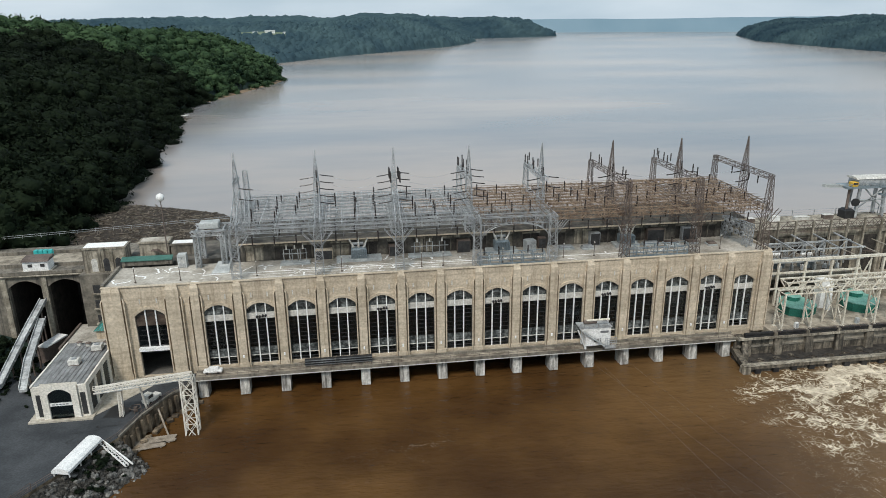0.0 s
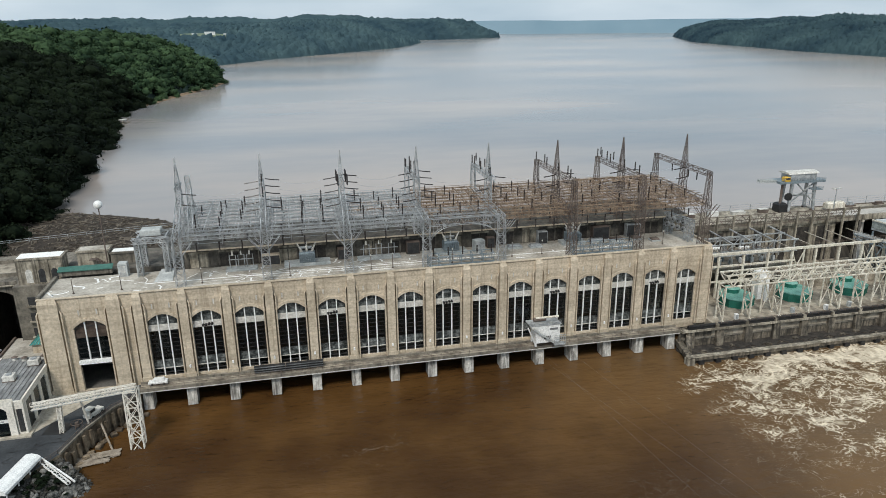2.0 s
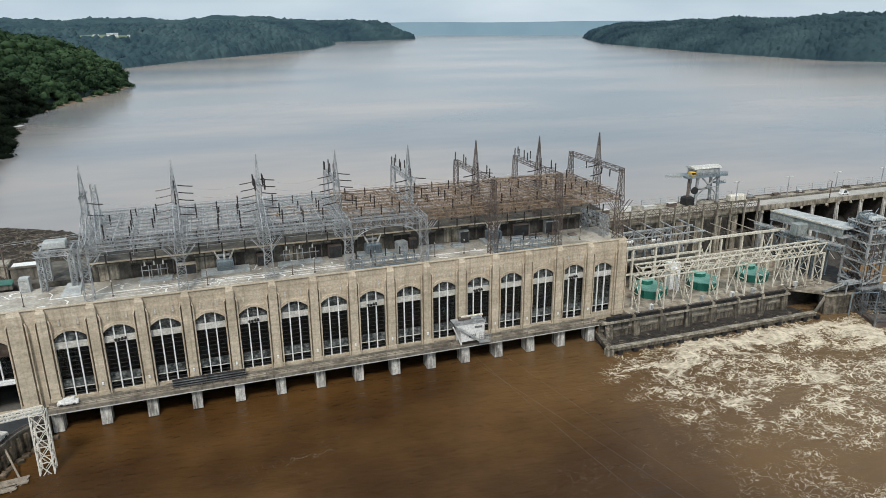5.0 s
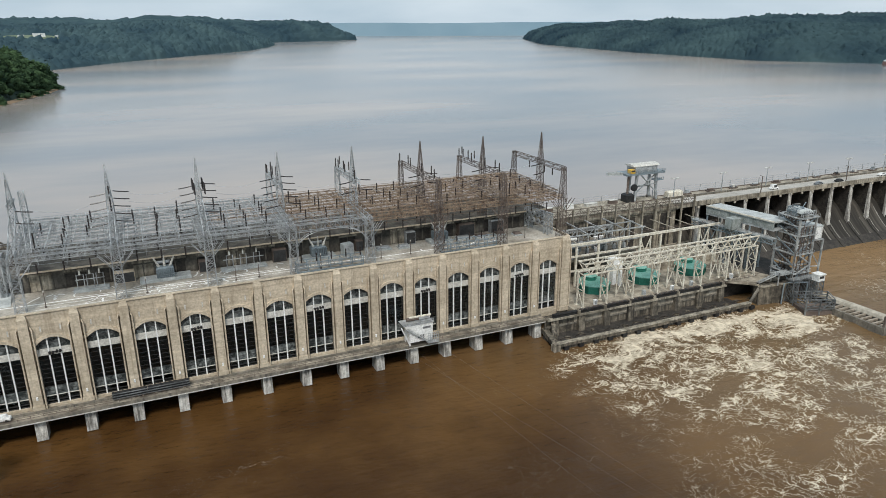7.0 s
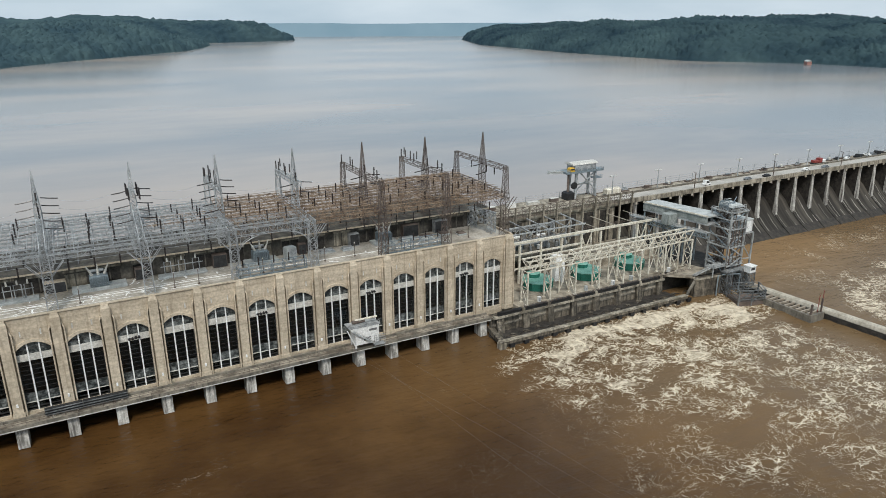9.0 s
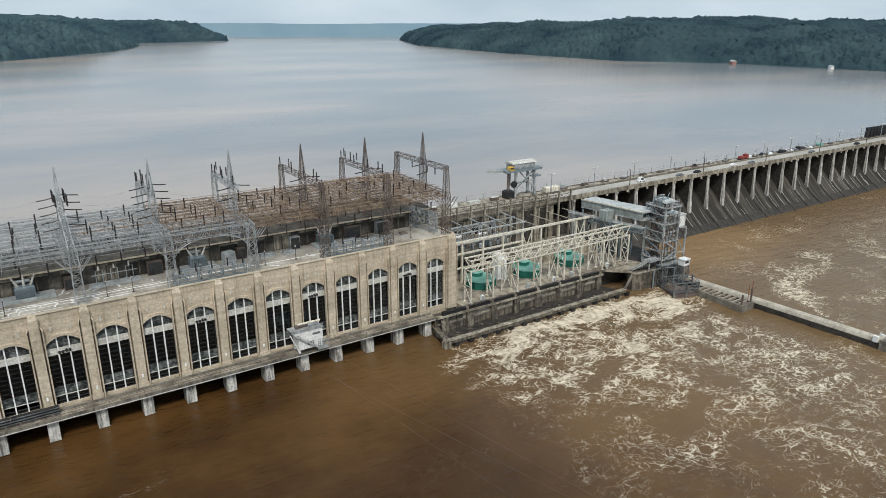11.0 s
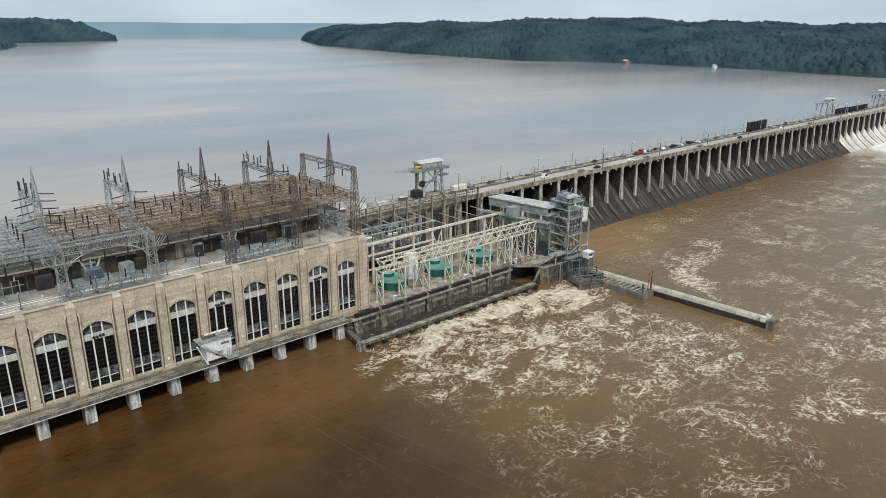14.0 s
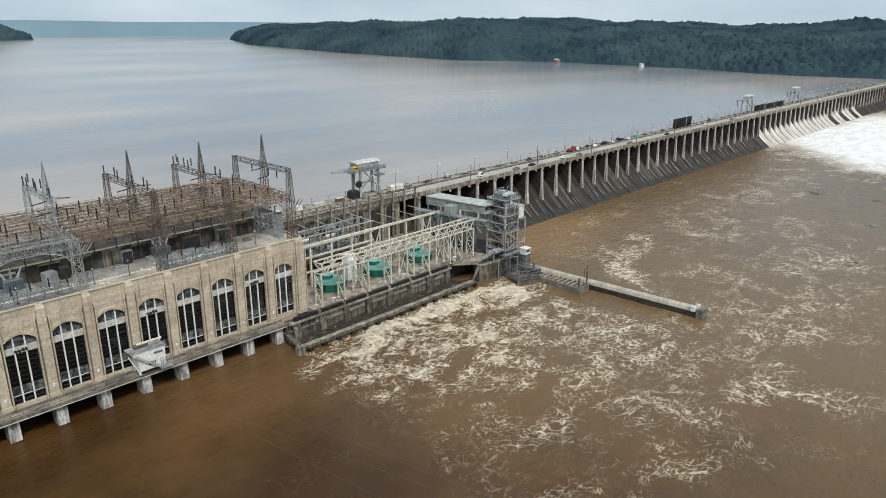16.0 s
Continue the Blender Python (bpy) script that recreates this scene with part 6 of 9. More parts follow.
for k in range(14):
    insulator(sw, 138 + k * 2.5, 219.5, 22.6, 0.9)
    if k % 2:
        insulator(sw, 138 + k * 2.5, 211.5, 24.0, 0.8)

# tall lattice railing on posts along the headworks edge
hr = thing("headworks_rail", "weathered steel post-and-lattice rail along the headworks deck", "railing")
px_ = [135.5 + 7.05 * k for k in range(13)]
for k, x in enumerate(px_):
    part("post", Geo().box(x - 0.32, x + 0.32, 223.6, 224.3, 14.0 if x < 176 else 11.5, 33.6), M_DIRTY, hr)
for z in (33.4, 31.6, 29.4):
    part("rail", Geo().strut((px_[0], 224, z), (px_[-1], 224, z), 0.1), M_RUST_DK, hr)
for xa, xb in zip(px_, px_[1:]):
    m_ = (xa + xb) / 2
    part("lattice", Geo().strut((xa, 224, 29.5), (m_, 224, 33.3), 0.06).strut((xa, 224, 33.3), (m_, 224, 29.5), 0.06).strut((m_, 224, 29.5), (xb, 224, 33.3), 0.06).strut((m_, 224, 33.3), (xb, 224, 29.5), 0.06).strut((m_, 224, 29.4), (m_, 224, 33.4), 0.06), M_RUST_DK, hr)

# deck clutter in front of the housings
for k, (x, y) in enumerate(((143, 189.0), (165, 189.2), (178, 188.8), (188, 189.4), (208, 189))):
    t = thing("deck_cabinet", "small pale metal cabinet on the unit deck", "cabinet", "deck cabinets", at=pose(x, y - 1.2, DECK))
    part("body", Geo().bevel_box(-0.6, 0.6, -0.5, 0.5, 0, 1.9, 0.08), M_PADBL if k % 2 else M_WHITE, t)
    part("door", Geo().box(-0.5, 0.5, -0.55, -0.5, 0.15, 1.7), M_GALV, t)
mesh_thing("deck_railing", rail(Geo(), (XR, 185.0, 8.5), (219, 185.0, 8.5), 1.1, 2.2, 2, 0.045), M_RUST_DK, "dark pipe railing along the front of the unit deck", "railing")

# apron and pit beside the fish lift
ap = thing("lift_apron", "pale concrete apron over a dark opening beside the fish lift", "apron", kind="structure")
part("slab", Geo().hexa([(204.4, 186.6, 7.5), (213.0, 181.2, 7.5), (226, 180, 7.5), (222.4, 190, 7.5)], [(204.4, 186.6, 8.3), (213.0, 181.2, 8.3), (226, 180, 8.6), (222.4, 190, 8.6)]), M_DECK, ap)
part("edge_beam", Geo().strut((203.6, 185.9, 8.2), (213.2, 178.6, 8.0), 0.28), M_DECK, ap)
# pit walls and base: cavity shade is in their dark colour
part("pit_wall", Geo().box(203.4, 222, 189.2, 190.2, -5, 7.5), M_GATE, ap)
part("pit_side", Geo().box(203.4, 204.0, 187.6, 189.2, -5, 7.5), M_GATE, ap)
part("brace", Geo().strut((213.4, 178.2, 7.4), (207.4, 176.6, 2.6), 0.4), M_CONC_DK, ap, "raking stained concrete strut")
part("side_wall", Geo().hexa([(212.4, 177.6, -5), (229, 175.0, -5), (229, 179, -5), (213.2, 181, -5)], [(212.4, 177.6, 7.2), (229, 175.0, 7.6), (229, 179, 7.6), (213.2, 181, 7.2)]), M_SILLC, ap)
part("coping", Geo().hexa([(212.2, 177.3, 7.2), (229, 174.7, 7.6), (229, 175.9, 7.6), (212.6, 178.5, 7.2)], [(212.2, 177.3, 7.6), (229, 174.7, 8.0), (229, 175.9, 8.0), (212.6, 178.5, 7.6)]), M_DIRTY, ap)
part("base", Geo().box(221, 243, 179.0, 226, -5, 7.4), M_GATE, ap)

# ---- fish lift ----
lift = thing("fish_lift_tower", "blue-grey open steel fish lift tower with stacked platforms", "lift tower")
TX = (227.6, 236.4)
TY = (176.2, 186.0)
for x in TX:
    for y in TY:
        part("column", Geo().strut((x, y, 7.4), (x, y, 33.8), 0.32), M_LIFT, lift)
part("column", Geo().strut((240.6, 175.2, 0), (240.6, 175.2, 24.0), 0.28), M_LIFT, lift)
part("column", Geo().strut((240.6, 184.0, 7), (240.6, 184.0, 24.0), 0.28), M_LIFT, lift)
for z in (11.2, 19.0, 26.6, 33.6):
    part("platform", Geo().box(TX[0] - 0.6, TX[1] + 0.6, TY[0] - 0.8, TY[0] + 0.2, z - 0.3, z).box(TX[0] - 0.6, TX[1] + 0.6, TY[1] - 0.2, TY[1] + 0.5, z - 0.3, z).box(TX[0] - 0.7, TX[0] + 0.3, TY[0], TY[1], z - 0.3, z).box(TX[1] - 0.3, TX[1] + 0.6, TY[0], TY[1], z - 0.3, z), M_LIFT, lift)
    part("guard_rail", rail(Geo(), (TX[0] - 0.6, TY[0] - 0.8, z), (TX[1] + 0.6, TY[0] - 0.8, z), 1.1, 2.2, 2, 0.035), M_LIFT, lift)
    part("guard_rail", rail(Geo(), (TX[0] - 0.7, TY[0], z), (TX[0] - 0.7, TY[1], z), 1.1, 2.2, 2, 0.035), M_LIFT, lift)
for z0, z1 in ((7.6, 14.0), (14.4, 19.0), (19.0, 24.0), (24.0, 29.0), (29.0, 33.4)):
    part("brace", Geo().strut((TX[0], TY[0], z0), (TX[1], TY[0], z1), 0.18), M_GALV_BL, lift)
    part("brace", Geo().strut((TX[0], TY[1], z1), (TX[0], TY[0], z0), 0.18), M_GALV_BL, lift)
    part("brace", Geo().strut((TX[1], TY[0], z1), (TX[1], TY[1], z0), 0.18), M_GALV_BL, lift)
for p, q, r in (((236.4, 176.2, 24), (240.6, 175.2, 24), 0.25), ((236.4, 186, 24), (240.6, 184, 24), 0.25), ((240.6, 175.2, 24), (240.6, 184, 24), 0.25), ((236.4, 176.2, 19), (240.6, 175.2, 13), 0.16), ((236.4, 176.2, 13), (240.6, 175.2, 13), 0.16)):
    part("outrigger", Geo().strut(p, q, r), M_LIFT, lift)
part("hopper", Geo().bevel_box(235.0, 240.2, 177.0, 182.0, 24.5, 29.0, 0.3), M_PADBL, lift, "pale grey sheet-metal hopper box")
part("hopper_roof", Geo().box(233.8, 241.0, 176.0, 183.0, 29.0, 29.5), M_PADBL, lift)
part("hoist_frame", Geo().mast((230, 181, 33.8), (230, 181, 37.0), 4.2, 3.8, 2, 0.14, 0.1).tube([(230.5, 179, 34.2), (231.5, 179, 37.8), (235, 181, 38.2)], 0.16, 6), M_GALV_BL, lift)
part("hoist_drum", Geo().tube([(229, 183.5, 35.3), (235, 183.5, 35.3)], 0.9, 12), M_PADBL, lift)
for k in range(5):
    x = 228.6 + k * 1.6
    part("machinery", Geo().bevel_box(x, x + 1.1, 179.0 + (k % 3), 181.4 + (k % 2), 33.8, 35.0 + 0.4 * (k % 3), 0.2), (M_GALV, M_PADBL, M_GALV_BL)[k % 3], lift)
for k in range(4):
    part("guide_rail", Geo().strut((229 + 2.0 * k, 176.0, 2), (229 + 2.0 * k, 176.0, 30), 0.14), M_RUST_DK, lift)
part("stair", Geo().strut((228, 175.2, 11.2), (235.5, 175.2, 14.4), 0.22).strut((235.5, 175.2, 14.4), (228.5, 175.2, 19.0), 0.22), M_LIFT, lift)
for k, (z0, z1) in enumerate(((7.6, 14.2), (19.0, 24.0), (24.0, 29.0))):
    xa, xb = (228.6, 235.4) if k % 2 else (235.4, 228.6)
    for y in (180.2, 181.4):
        part("stair_stringer", Geo().strut((xa, y, z0), (xb, y, z1), 0.16), M_STEEL_DK, lift)
    part("landing", Geo().box(xb - 1.0, xb + 1.0, 179.6, 182.2, z1 - 0.25, z1), M_STEEL_DK, lift)
part("hoist_shaft", Geo().mast((231.6, 183.6, 7.4), (231.6, 183.6, 33.4), 2.6, 2.6, 8, 0.16, 0.1), M_RUST_DK, lift)
part("side_cladding", Geo().box(236.9, 240.8, 176.2, 176.5, 24.2, 29.4).box(240.6, 240.9, 176.2, 183.2, 24.2, 29.4), M_WHITE, lift, "pale sheet-metal cladding")
part("lower_stage", Geo().box(224.2, 237.6, 172.6, 176.0, 9.4, 9.8), M_STEEL_DK, lift)
part("lower_stage_rail", rail(Geo(), (224.2, 172.6, 9.8), (237.6, 172.6, 9.8), 1.2, 1.7, 3, 0.06), M_LIFT, lift)
part("lower_frame", Geo().mast((226.4, 174.2, -2), (226.4, 174.2, 9.4), 3.0, 3.0, 4, 0.18, 0.11).mast((235.0, 174.2, -2), (235.0, 174.2, 9.4), 3.0, 3.0, 4, 0.18, 0.11), M_STEEL_DK, lift)
part("conduit", Geo().tube([(227.0, 175.6, 8), (227.0, 175.6, 20), (229.4, 175.6, 22), (229.4, 175.6, 33)], 0.14, 6).tube([(234.6, 175.5, 10), (234.6, 175.5, 30)], 0.1, 6), M_RUST_DK, lift)
part("top_cover", Geo().hexa([(228.2, 177.0, 35.2), (235.2, 177.0, 35.2), (235.2, 184.0, 35.2), (228.2, 184.0, 35.2)], [(229.0, 178.4, 36.3), (234.6, 177.8, 36.0), (234.0, 183.0, 36.6), (229.4, 183.2, 36.2)]), M_PADBL, lift, "rumpled pale tarpaulin cover")
for z in (14.6, 22.8, 30.2):
    part("cross_beam", Geo().strut((TX[0], TY[0], z), (TX[1], TY[0], z), 0.2), M_LIFT, lift)
    part("cross_beam", Geo().strut((TX[0], TY[0], z), (TX[0], TY[1], z), 0.2), M_LIFT, lift)
    part("brace", Geo().strut((TX[0], TY[0], z - 3.4), ((TX[0] + TX[1]) / 2, TY[0], z), 0.13), M_LIFT, lift)
    part("brace", Geo().strut((TX[1], TY[0], z - 3.4), ((TX[0] + TX[1]) / 2, TY[0], z), 0.13), M_LIFT, lift)
part("side_landing", Geo().box(219.6, 227.2, 175.4, 179.6, 11.6, 11.9), M_LIFT, lift)
part("landing_rail", rail(Geo(), (219.6, 175.4, 11.9), (227.2, 175.4, 11.9), 1.2, 1.6, 2, 0.06), M_LIFT, lift)
part("landing_rail", rail(Geo(), (219.6, 175.4, 11.9), (219.6, 179.6, 11.9), 1.2, 1.6, 2, 0.06), M_LIFT, lift)
part("landing_post", Geo().strut((220.0, 175.8, 7.6), (220.0, 175.8, 11.6), 0.16), M_LIFT, lift)
part("landing_post", Geo().strut((220.0, 179.2, 8.2), (220.0, 179.2, 11.6), 0.16), M_LIFT, lift)
part("access_stair", Geo().strut((219.4, 176.4, 11.8), (214.0, 179.6, 8.2), 0.2).strut((219.4, 177.6, 11.8), (214.4, 180.8, 8.2), 0.2), M_LIFT, lift)
part("water_pipe", Geo().tube([(222.0, 174.6, -1), (222.0, 174.6, 8.6), (224.0, 173.4, 9.2), (232.0, 172.2, 8.4), (232.0, 172.2, -1)], 0.28, 8), M_GALV_BL, lift)
part("roof_rail", rail(Geo(), (228.0, 176.6, 33.8), (236.0, 176.6, 33.8), 2.2, 1.3, 3, 0.07), M_LIFT, lift)
part("davit", Geo().tube([(226.6, 180.0, 33.8), (226.6, 180.0, 38.6), (228.6, 178.4, 38.8)], 0.14, 6), M_LIFT, lift)
ctl = thing("control_cabin", "small white control cabin beside the fish lift", "cabin", at=pose(236.0, 171.0, 9.0))
part("body", Geo().bevel_box(-1.7, 1.7, -1.5, 1.5, 0.0, 2.6, 0.1), M_WHITE, ctl)
part("roof", Geo().box(-2.0, 2.0, -1.8, 1.8, 2.6, 2.9), M_WHITE, ctl)
part("window", Geo().box(-1.2, 1.2, -1.55, -1.5, 1.1, 2.1), M_FRAME, ctl)
part("stand", Geo().mast((0, 0, -9), (0, 0, 0), 3.2, 3.0, 4, 0.14, 0.09), M_STEEL_DK, ctl)

wp = thing("crowder_platform", "grey steel fish crowder platform with rails at the water's edge", "platform")
part("hull", Geo().hexa([(221, 163, -2), (231, 159, -2), (236, 166, -2), (224, 171, -2)], [(221, 163, 1.4), (231, 159, 1.4), (236, 166, 1.4), (224, 171, 1.4)]), M_RUST_DK, wp)
corners = [(221, 163), (226, 161), (231, 159), (236, 166), (230, 168.5), (224, 171)]
for x, y in corners:
    part("post", Geo().strut((x, y, -2), (x, y, 6.2), 0.22), M_STEEL_DK, wp)
for z in (2.4, 3.6, 4.9, 6.2):
    for (xa, ya_), (xb, yb_) in zip(corners, corners[1:] + corners[:1]):
        part("rail", Geo().strut((xa, ya_, z), (xb, yb_, z), 0.12), M_STEEL_DK, wp)
part("brace", Geo().strut((221, 163, 1.4), (226, 161, 6.2), 0.13).strut((226, 161, 1.4), (231, 159, 6.2), 0.13).strut((231, 159, 6.2), (236, 166, 1.4), 0.13), M_STEEL_DK, wp)

gal = thing("lift_gallery", "blue-grey corrugated enclosed gallery bridging the dam and the fish lift", "gallery")
line_l = [(217.5, 214.0), (220.4, 198.0), (222.6, 183.5)]
line_r = [(225.6, 214.5), (228.6, 199.0), (232.2, 183.8)]
for k in range(2):
    (ax, ay), (bx, by) = line_l[k], line_l[k + 1]
    (cx, cy), (dx, dy) = line_r[k], line_r[k + 1]
    part("floor", Geo().hexa([(ax, ay, 27.1), (bx, by, 27.1), (dx, dy, 27.1), (cx, cy, 27.1)], [(ax, ay, 27.8), (bx, by, 27.8), (dx, dy, 27.8), (cx, cy, 27.8)]), M_GALV, gal)
    part("roof", Geo().hexa([(ax - 0.3, ay, 30.4), (bx - 0.3, by, 30.4), (dx + 0.3, dy, 30.4), (cx + 0.3, cy, 30.4)], [(ax - 0.3, ay, 31.0), (bx - 0.3, by, 31.0), (dx + 0.3, dy, 31.0), (cx + 0.3, cy, 31.0)]), M_PADBL, gal, "grimy flat roof")
    part("roof_trim", Geo().strut((ax - 0.3, ay, 31.0), (bx - 0.3, by, 31.0), 0.25), M_CREAM, gal)
    for (ux, uy), (vx, vy) in (((ax, ay), (bx, by)), ((cx, cy), (dx, dy))):
        n = 30
        for q in range(n):
            t0, t1 = q / n, (q + 0.62) / n
            part("sheet", Geo().hexa([(ux + (vx - ux) * t0 - 0.12, uy + (vy - uy) * t0, 27.8), (ux + (vx - ux) * t1 - 0.12, uy + (vy - uy) * t1, 27.8), (ux + (vx - ux) * t1 + 0.12, uy + (vy - uy) * t1, 27.8), (ux + (vx - ux) * t0 + 0.12, uy + (vy - uy) * t0, 27.8)],
                                 [(ux + (vx - ux) * t0 - 0.12, uy + (vy - uy) * t0, 30.4), (ux + (vx - ux) * t1 - 0.12, uy + (vy - uy) * t1, 30.4), (ux + (vx - ux) * t1 + 0.12, uy + (vy - uy) * t1, 30.4), (ux + (vx - ux) * t0 + 0.12, uy + (vy - uy) * t0, 30.4)]), M_CORR, gal)
        part("side_wall", Geo().hexa([(ux - 0.05, uy, 27.8), (vx - 0.05, vy, 27.8), (vx + 0.05, vy, 27.8), (ux + 0.05, uy, 27.8)], [(ux - 0.05, uy, 30.4), (vx - 0.05, vy, 30.4), (vx + 0.05, vy, 30.4), (ux + 0.05, uy, 30.4)]), M_CORR, gal)
part("access_box", Geo().bevel_box(214.8, 219.6, 196.8, 200.6, 25.0, 29.6, 0.2), M_CORR, gal)
part("side_walkway", Geo().truss((213.5, 216.5, 25.0), (222.0, 182.0, 24.4), 1.8, 3.0, 14, 0.16, 0.11), M_GALV_BL, gal)
part("walkway_deck", Geo().hexa([(211.9, 216.5, 25.0), (220.4, 182.0, 24.4), (223.4, 182.0, 24.4), (214.9, 216.5, 25.0)], [(211.9, 216.5, 25.25), (220.4, 182.0, 24.65), (223.4, 182.0, 24.65), (214.9, 216.5, 25.25)]), M_LIFT, gal)
part("walkway_rail", rail(Geo(), (211.9, 216.5, 25.2), (220.4, 182.0, 24.6), 1.2, 2.0, 2, 0.06), M_LIFT, gal)
for k, (x, y) in enumerate(((216.5, 212), (219.0, 203), (221.0, 193.5))):
    for xo in (0, 7.5):
        part("trestle_leg", Geo().strut((x + xo, y, DECK), (x + xo, y, 27.1), 0.25), M_GALV_BL, gal)
    part("trestle_brace", Geo().strut((x, y, DECK + 1), (x + 7.5, y, 24), 0.15).strut((x + 7.5, y, DECK + 1), (x, y, 24), 0.15), M_GALV_BL, gal)

# training wall and its slatted entrance channel
tw = thing("training_wall", "long rounded concrete training wall reaching into the tailrace", "wall", kind="structure")
prof = [(-1.7, -5), (-1.7, 2.4), (-1.2, 3.4), (-0.4, 3.9), (0.4, 3.9), (1.2, 3.4), (1.7, 2.4), (1.7, -5)]
a, b = Vector((238.0, 176.0, 0)), Vector((243.4, 94.0, 0))
d = (b - a).normalized()
s = Vector((-d.y, d.x, 0))
n = len(prof)
g = Geo()
for k in range(13):
    p = a.lerp(b, k / 12)
    g.v += [tuple(p + s * u + Vector((0, 0, z))) for u, z in prof]
g.f = [(k * n + q, k * n + (q + 1) % n, (k + 1) * n + (q + 1) % n, (k + 1) * n + q) for k in range(12) for q in range(n)] + [tuple(range(n)), tuple(range(12 * n, 13 * n))]
part("body", g, M_CONC_LT, tw)
# near-black skirts paint the shade on the wall's lower sides
for k in (-1, 1):
    c0, c1 = a + s * (1.74 * k), b + s * (1.74 * k)
    part("side_shade_band", Geo().hexa([c0 - s * 0.05 + Vector((0, 0, -5)), c1 - s * 0.05 + Vector((0, 0, -5)), c1 + s * 0.05 + Vector((0, 0, -5)), c0 + s * 0.05 + Vector((0, 0, -5))],
                                      [c0 - s * 0.05 + Vector((0, 0, 2.1)), c1 - s * 0.05 + Vector((0, 0, 2.1)), c1 + s * 0.05 + Vector((0, 0, 2.1)), c0 + s * 0.05 + Vector((0, 0, 2.1))]), M_GATE, tw, "dark band with the wall side's shade in its colour")
part("nose", Geo().box(241.0, 246.0, 91.6, 94.2, -5, 3.6), M_CONC_DK, tw)
part("nose_block", Geo().box(241.2, 242.2, 95.0, 96.6, 2.2, 4.3).box(244.4, 245.2, 94.4, 96.0, 2.2, 4.3), M_WHITE, tw, "white painted marker block")
ec = thing("entrance_channel", "slatted grey timber and steel entrance channel beside the wall", "channel")
part("side_wall", Geo().box(230.6, 231.6, 140, 163, -4, 2.6), M_CONC_DK, ec)
for k in range(9):
    y = 141.5 + k * 2.3
    part("slat", Geo().box(231.4, 237.6, y, y + 0.8, 1.7, 2.5), M_WOOD, ec)
part("end_post", Geo().strut((231, 139.6, -3), (231, 139.6, 7.0), 0.3).strut((236.8, 139.6, -3), (236.8, 139.6, 8.4), 0.25), M_RUST_DK, ec)
part("end_frame", Geo().box(230.4, 238.0, 138.8, 140.0, -2, 2.9), M_CONC_DK, ec)
part("aerial", Geo().strut((236.8, 139.6, 8.4), (236.8, 139.6, 11.5), 0.08).strut((235.2, 139.9, 3), (235.2, 139.9, 10), 0.08), M_RED, ec)


# ---- west abutment, yard and annex ----
yard = thing("yard", "asphalt yard with a stained concrete quay wall beside the powerhouse", "yard", kind="structure")
YP = [(-46.8, 191.9), (-46.8, 186.0), (-52.5, 180.0), (-57.5, 170.0), (-60.5, 160.5), (-70.5, 146.0), (-84.0, 126.0), (-97.0, 100.0), (-190.0, 90.0), (-190.0, 214.0), (-70.3, 214.0), (-70.3, 191.9)]
n = len(YP)
g = Geo()
g.v = [(x, y, -6) for x, y in YP] + [(x, y, 5.9) for x, y in YP]
g.f = [(k, (k + 1) % n, n + (k + 1) % n, n + k) for k in range(n)]
part("quay_wall", g, M_QUAY, yard)
for (ax, ay), (bx, by) in zip(YP[1:4], YP[2:5]):
    for k in range(4):
        u = (k + 0.35) / 4
        x, y = ax + (bx - ax) * u, ay + (by - ay) * u
        part("fender_pile", Geo().bevel_box(-0.45, 0.45, -0.4, 0.4, -5, 5.2 - 0.7 * (k % 3), 0.08), M_QUAY, yard).matrix_basis = pose(x + 0.35, y - 0.25, 0, 0, 0, 60)
        part("fallen_block", Geo().bevel_box(-0.9, 0.9, -0.7, 0.7, -1.5, 0.7 + 0.4 * (k % 2), 0.15), M_QUAY, yard).matrix_basis = pose(x + 1.6 + 0.4 * (k % 2), y - 1.0, 0, 8, -6, 25 * k)
    part("kerb", Geo().strut((ax, ay, 6.05), (bx, by, 6.05), 0.28), M_CONC_DK, yard)
g = Geo()
g.v = [(x, y, 5.9) for x, y in YP]
g.f = [tuple(range(n))]
part("asphalt", g, M_ASPH, yard)
g = Geo()
for (ax, ay), (bx, by) in list(zip(YP, YP[1:]))[1:6]:
    rail(g, (ax - 0.4, ay, 5.9), (bx - 0.4, by, 5.9), 1.1, 2.0, 2, 0.05)
part("guard_rail", g, M_RUST_DK, yard)
part("tar_patch", Geo().add([(-66.5, 176.5, 5.93), (-61.0, 174.5, 5.93), (-62.0, 169.5, 5.93), (-67.5, 170.5, 5.93)], [(0, 1, 2, 3)]), M_BLACK, yard, "fresh dark tar patch")
rr = random.Random(11)
for k in range(9):
    x, y = rr.uniform(-74, -63), rr.uniform(158, 168)
    pts = [(x, y)]
    for q in range(3):
        x, y = x + rr.uniform(-0.5, 1.8), y + rr.uniform(-0.9, 1.2)
        pts.append((x, y))
    o = part("tar_seam", seam(pts, 0.22), M_BLACK, yard)
    o.matrix_basis = pose(0, 0, 5.925 - ROOF)
part("apron", Geo().hexa([(-70.4, 171, 5.9), (-58.5, 186, 5.9), (-60, 191.5, 5.9), (-70.4, 191.5, 5.9)], [(-70.4, 171, 6.05), (-58.5, 186, 6.05), (-60, 191.5, 6.05), (-70.4, 191.5, 6.05)]), M_CONC_LT, yard)

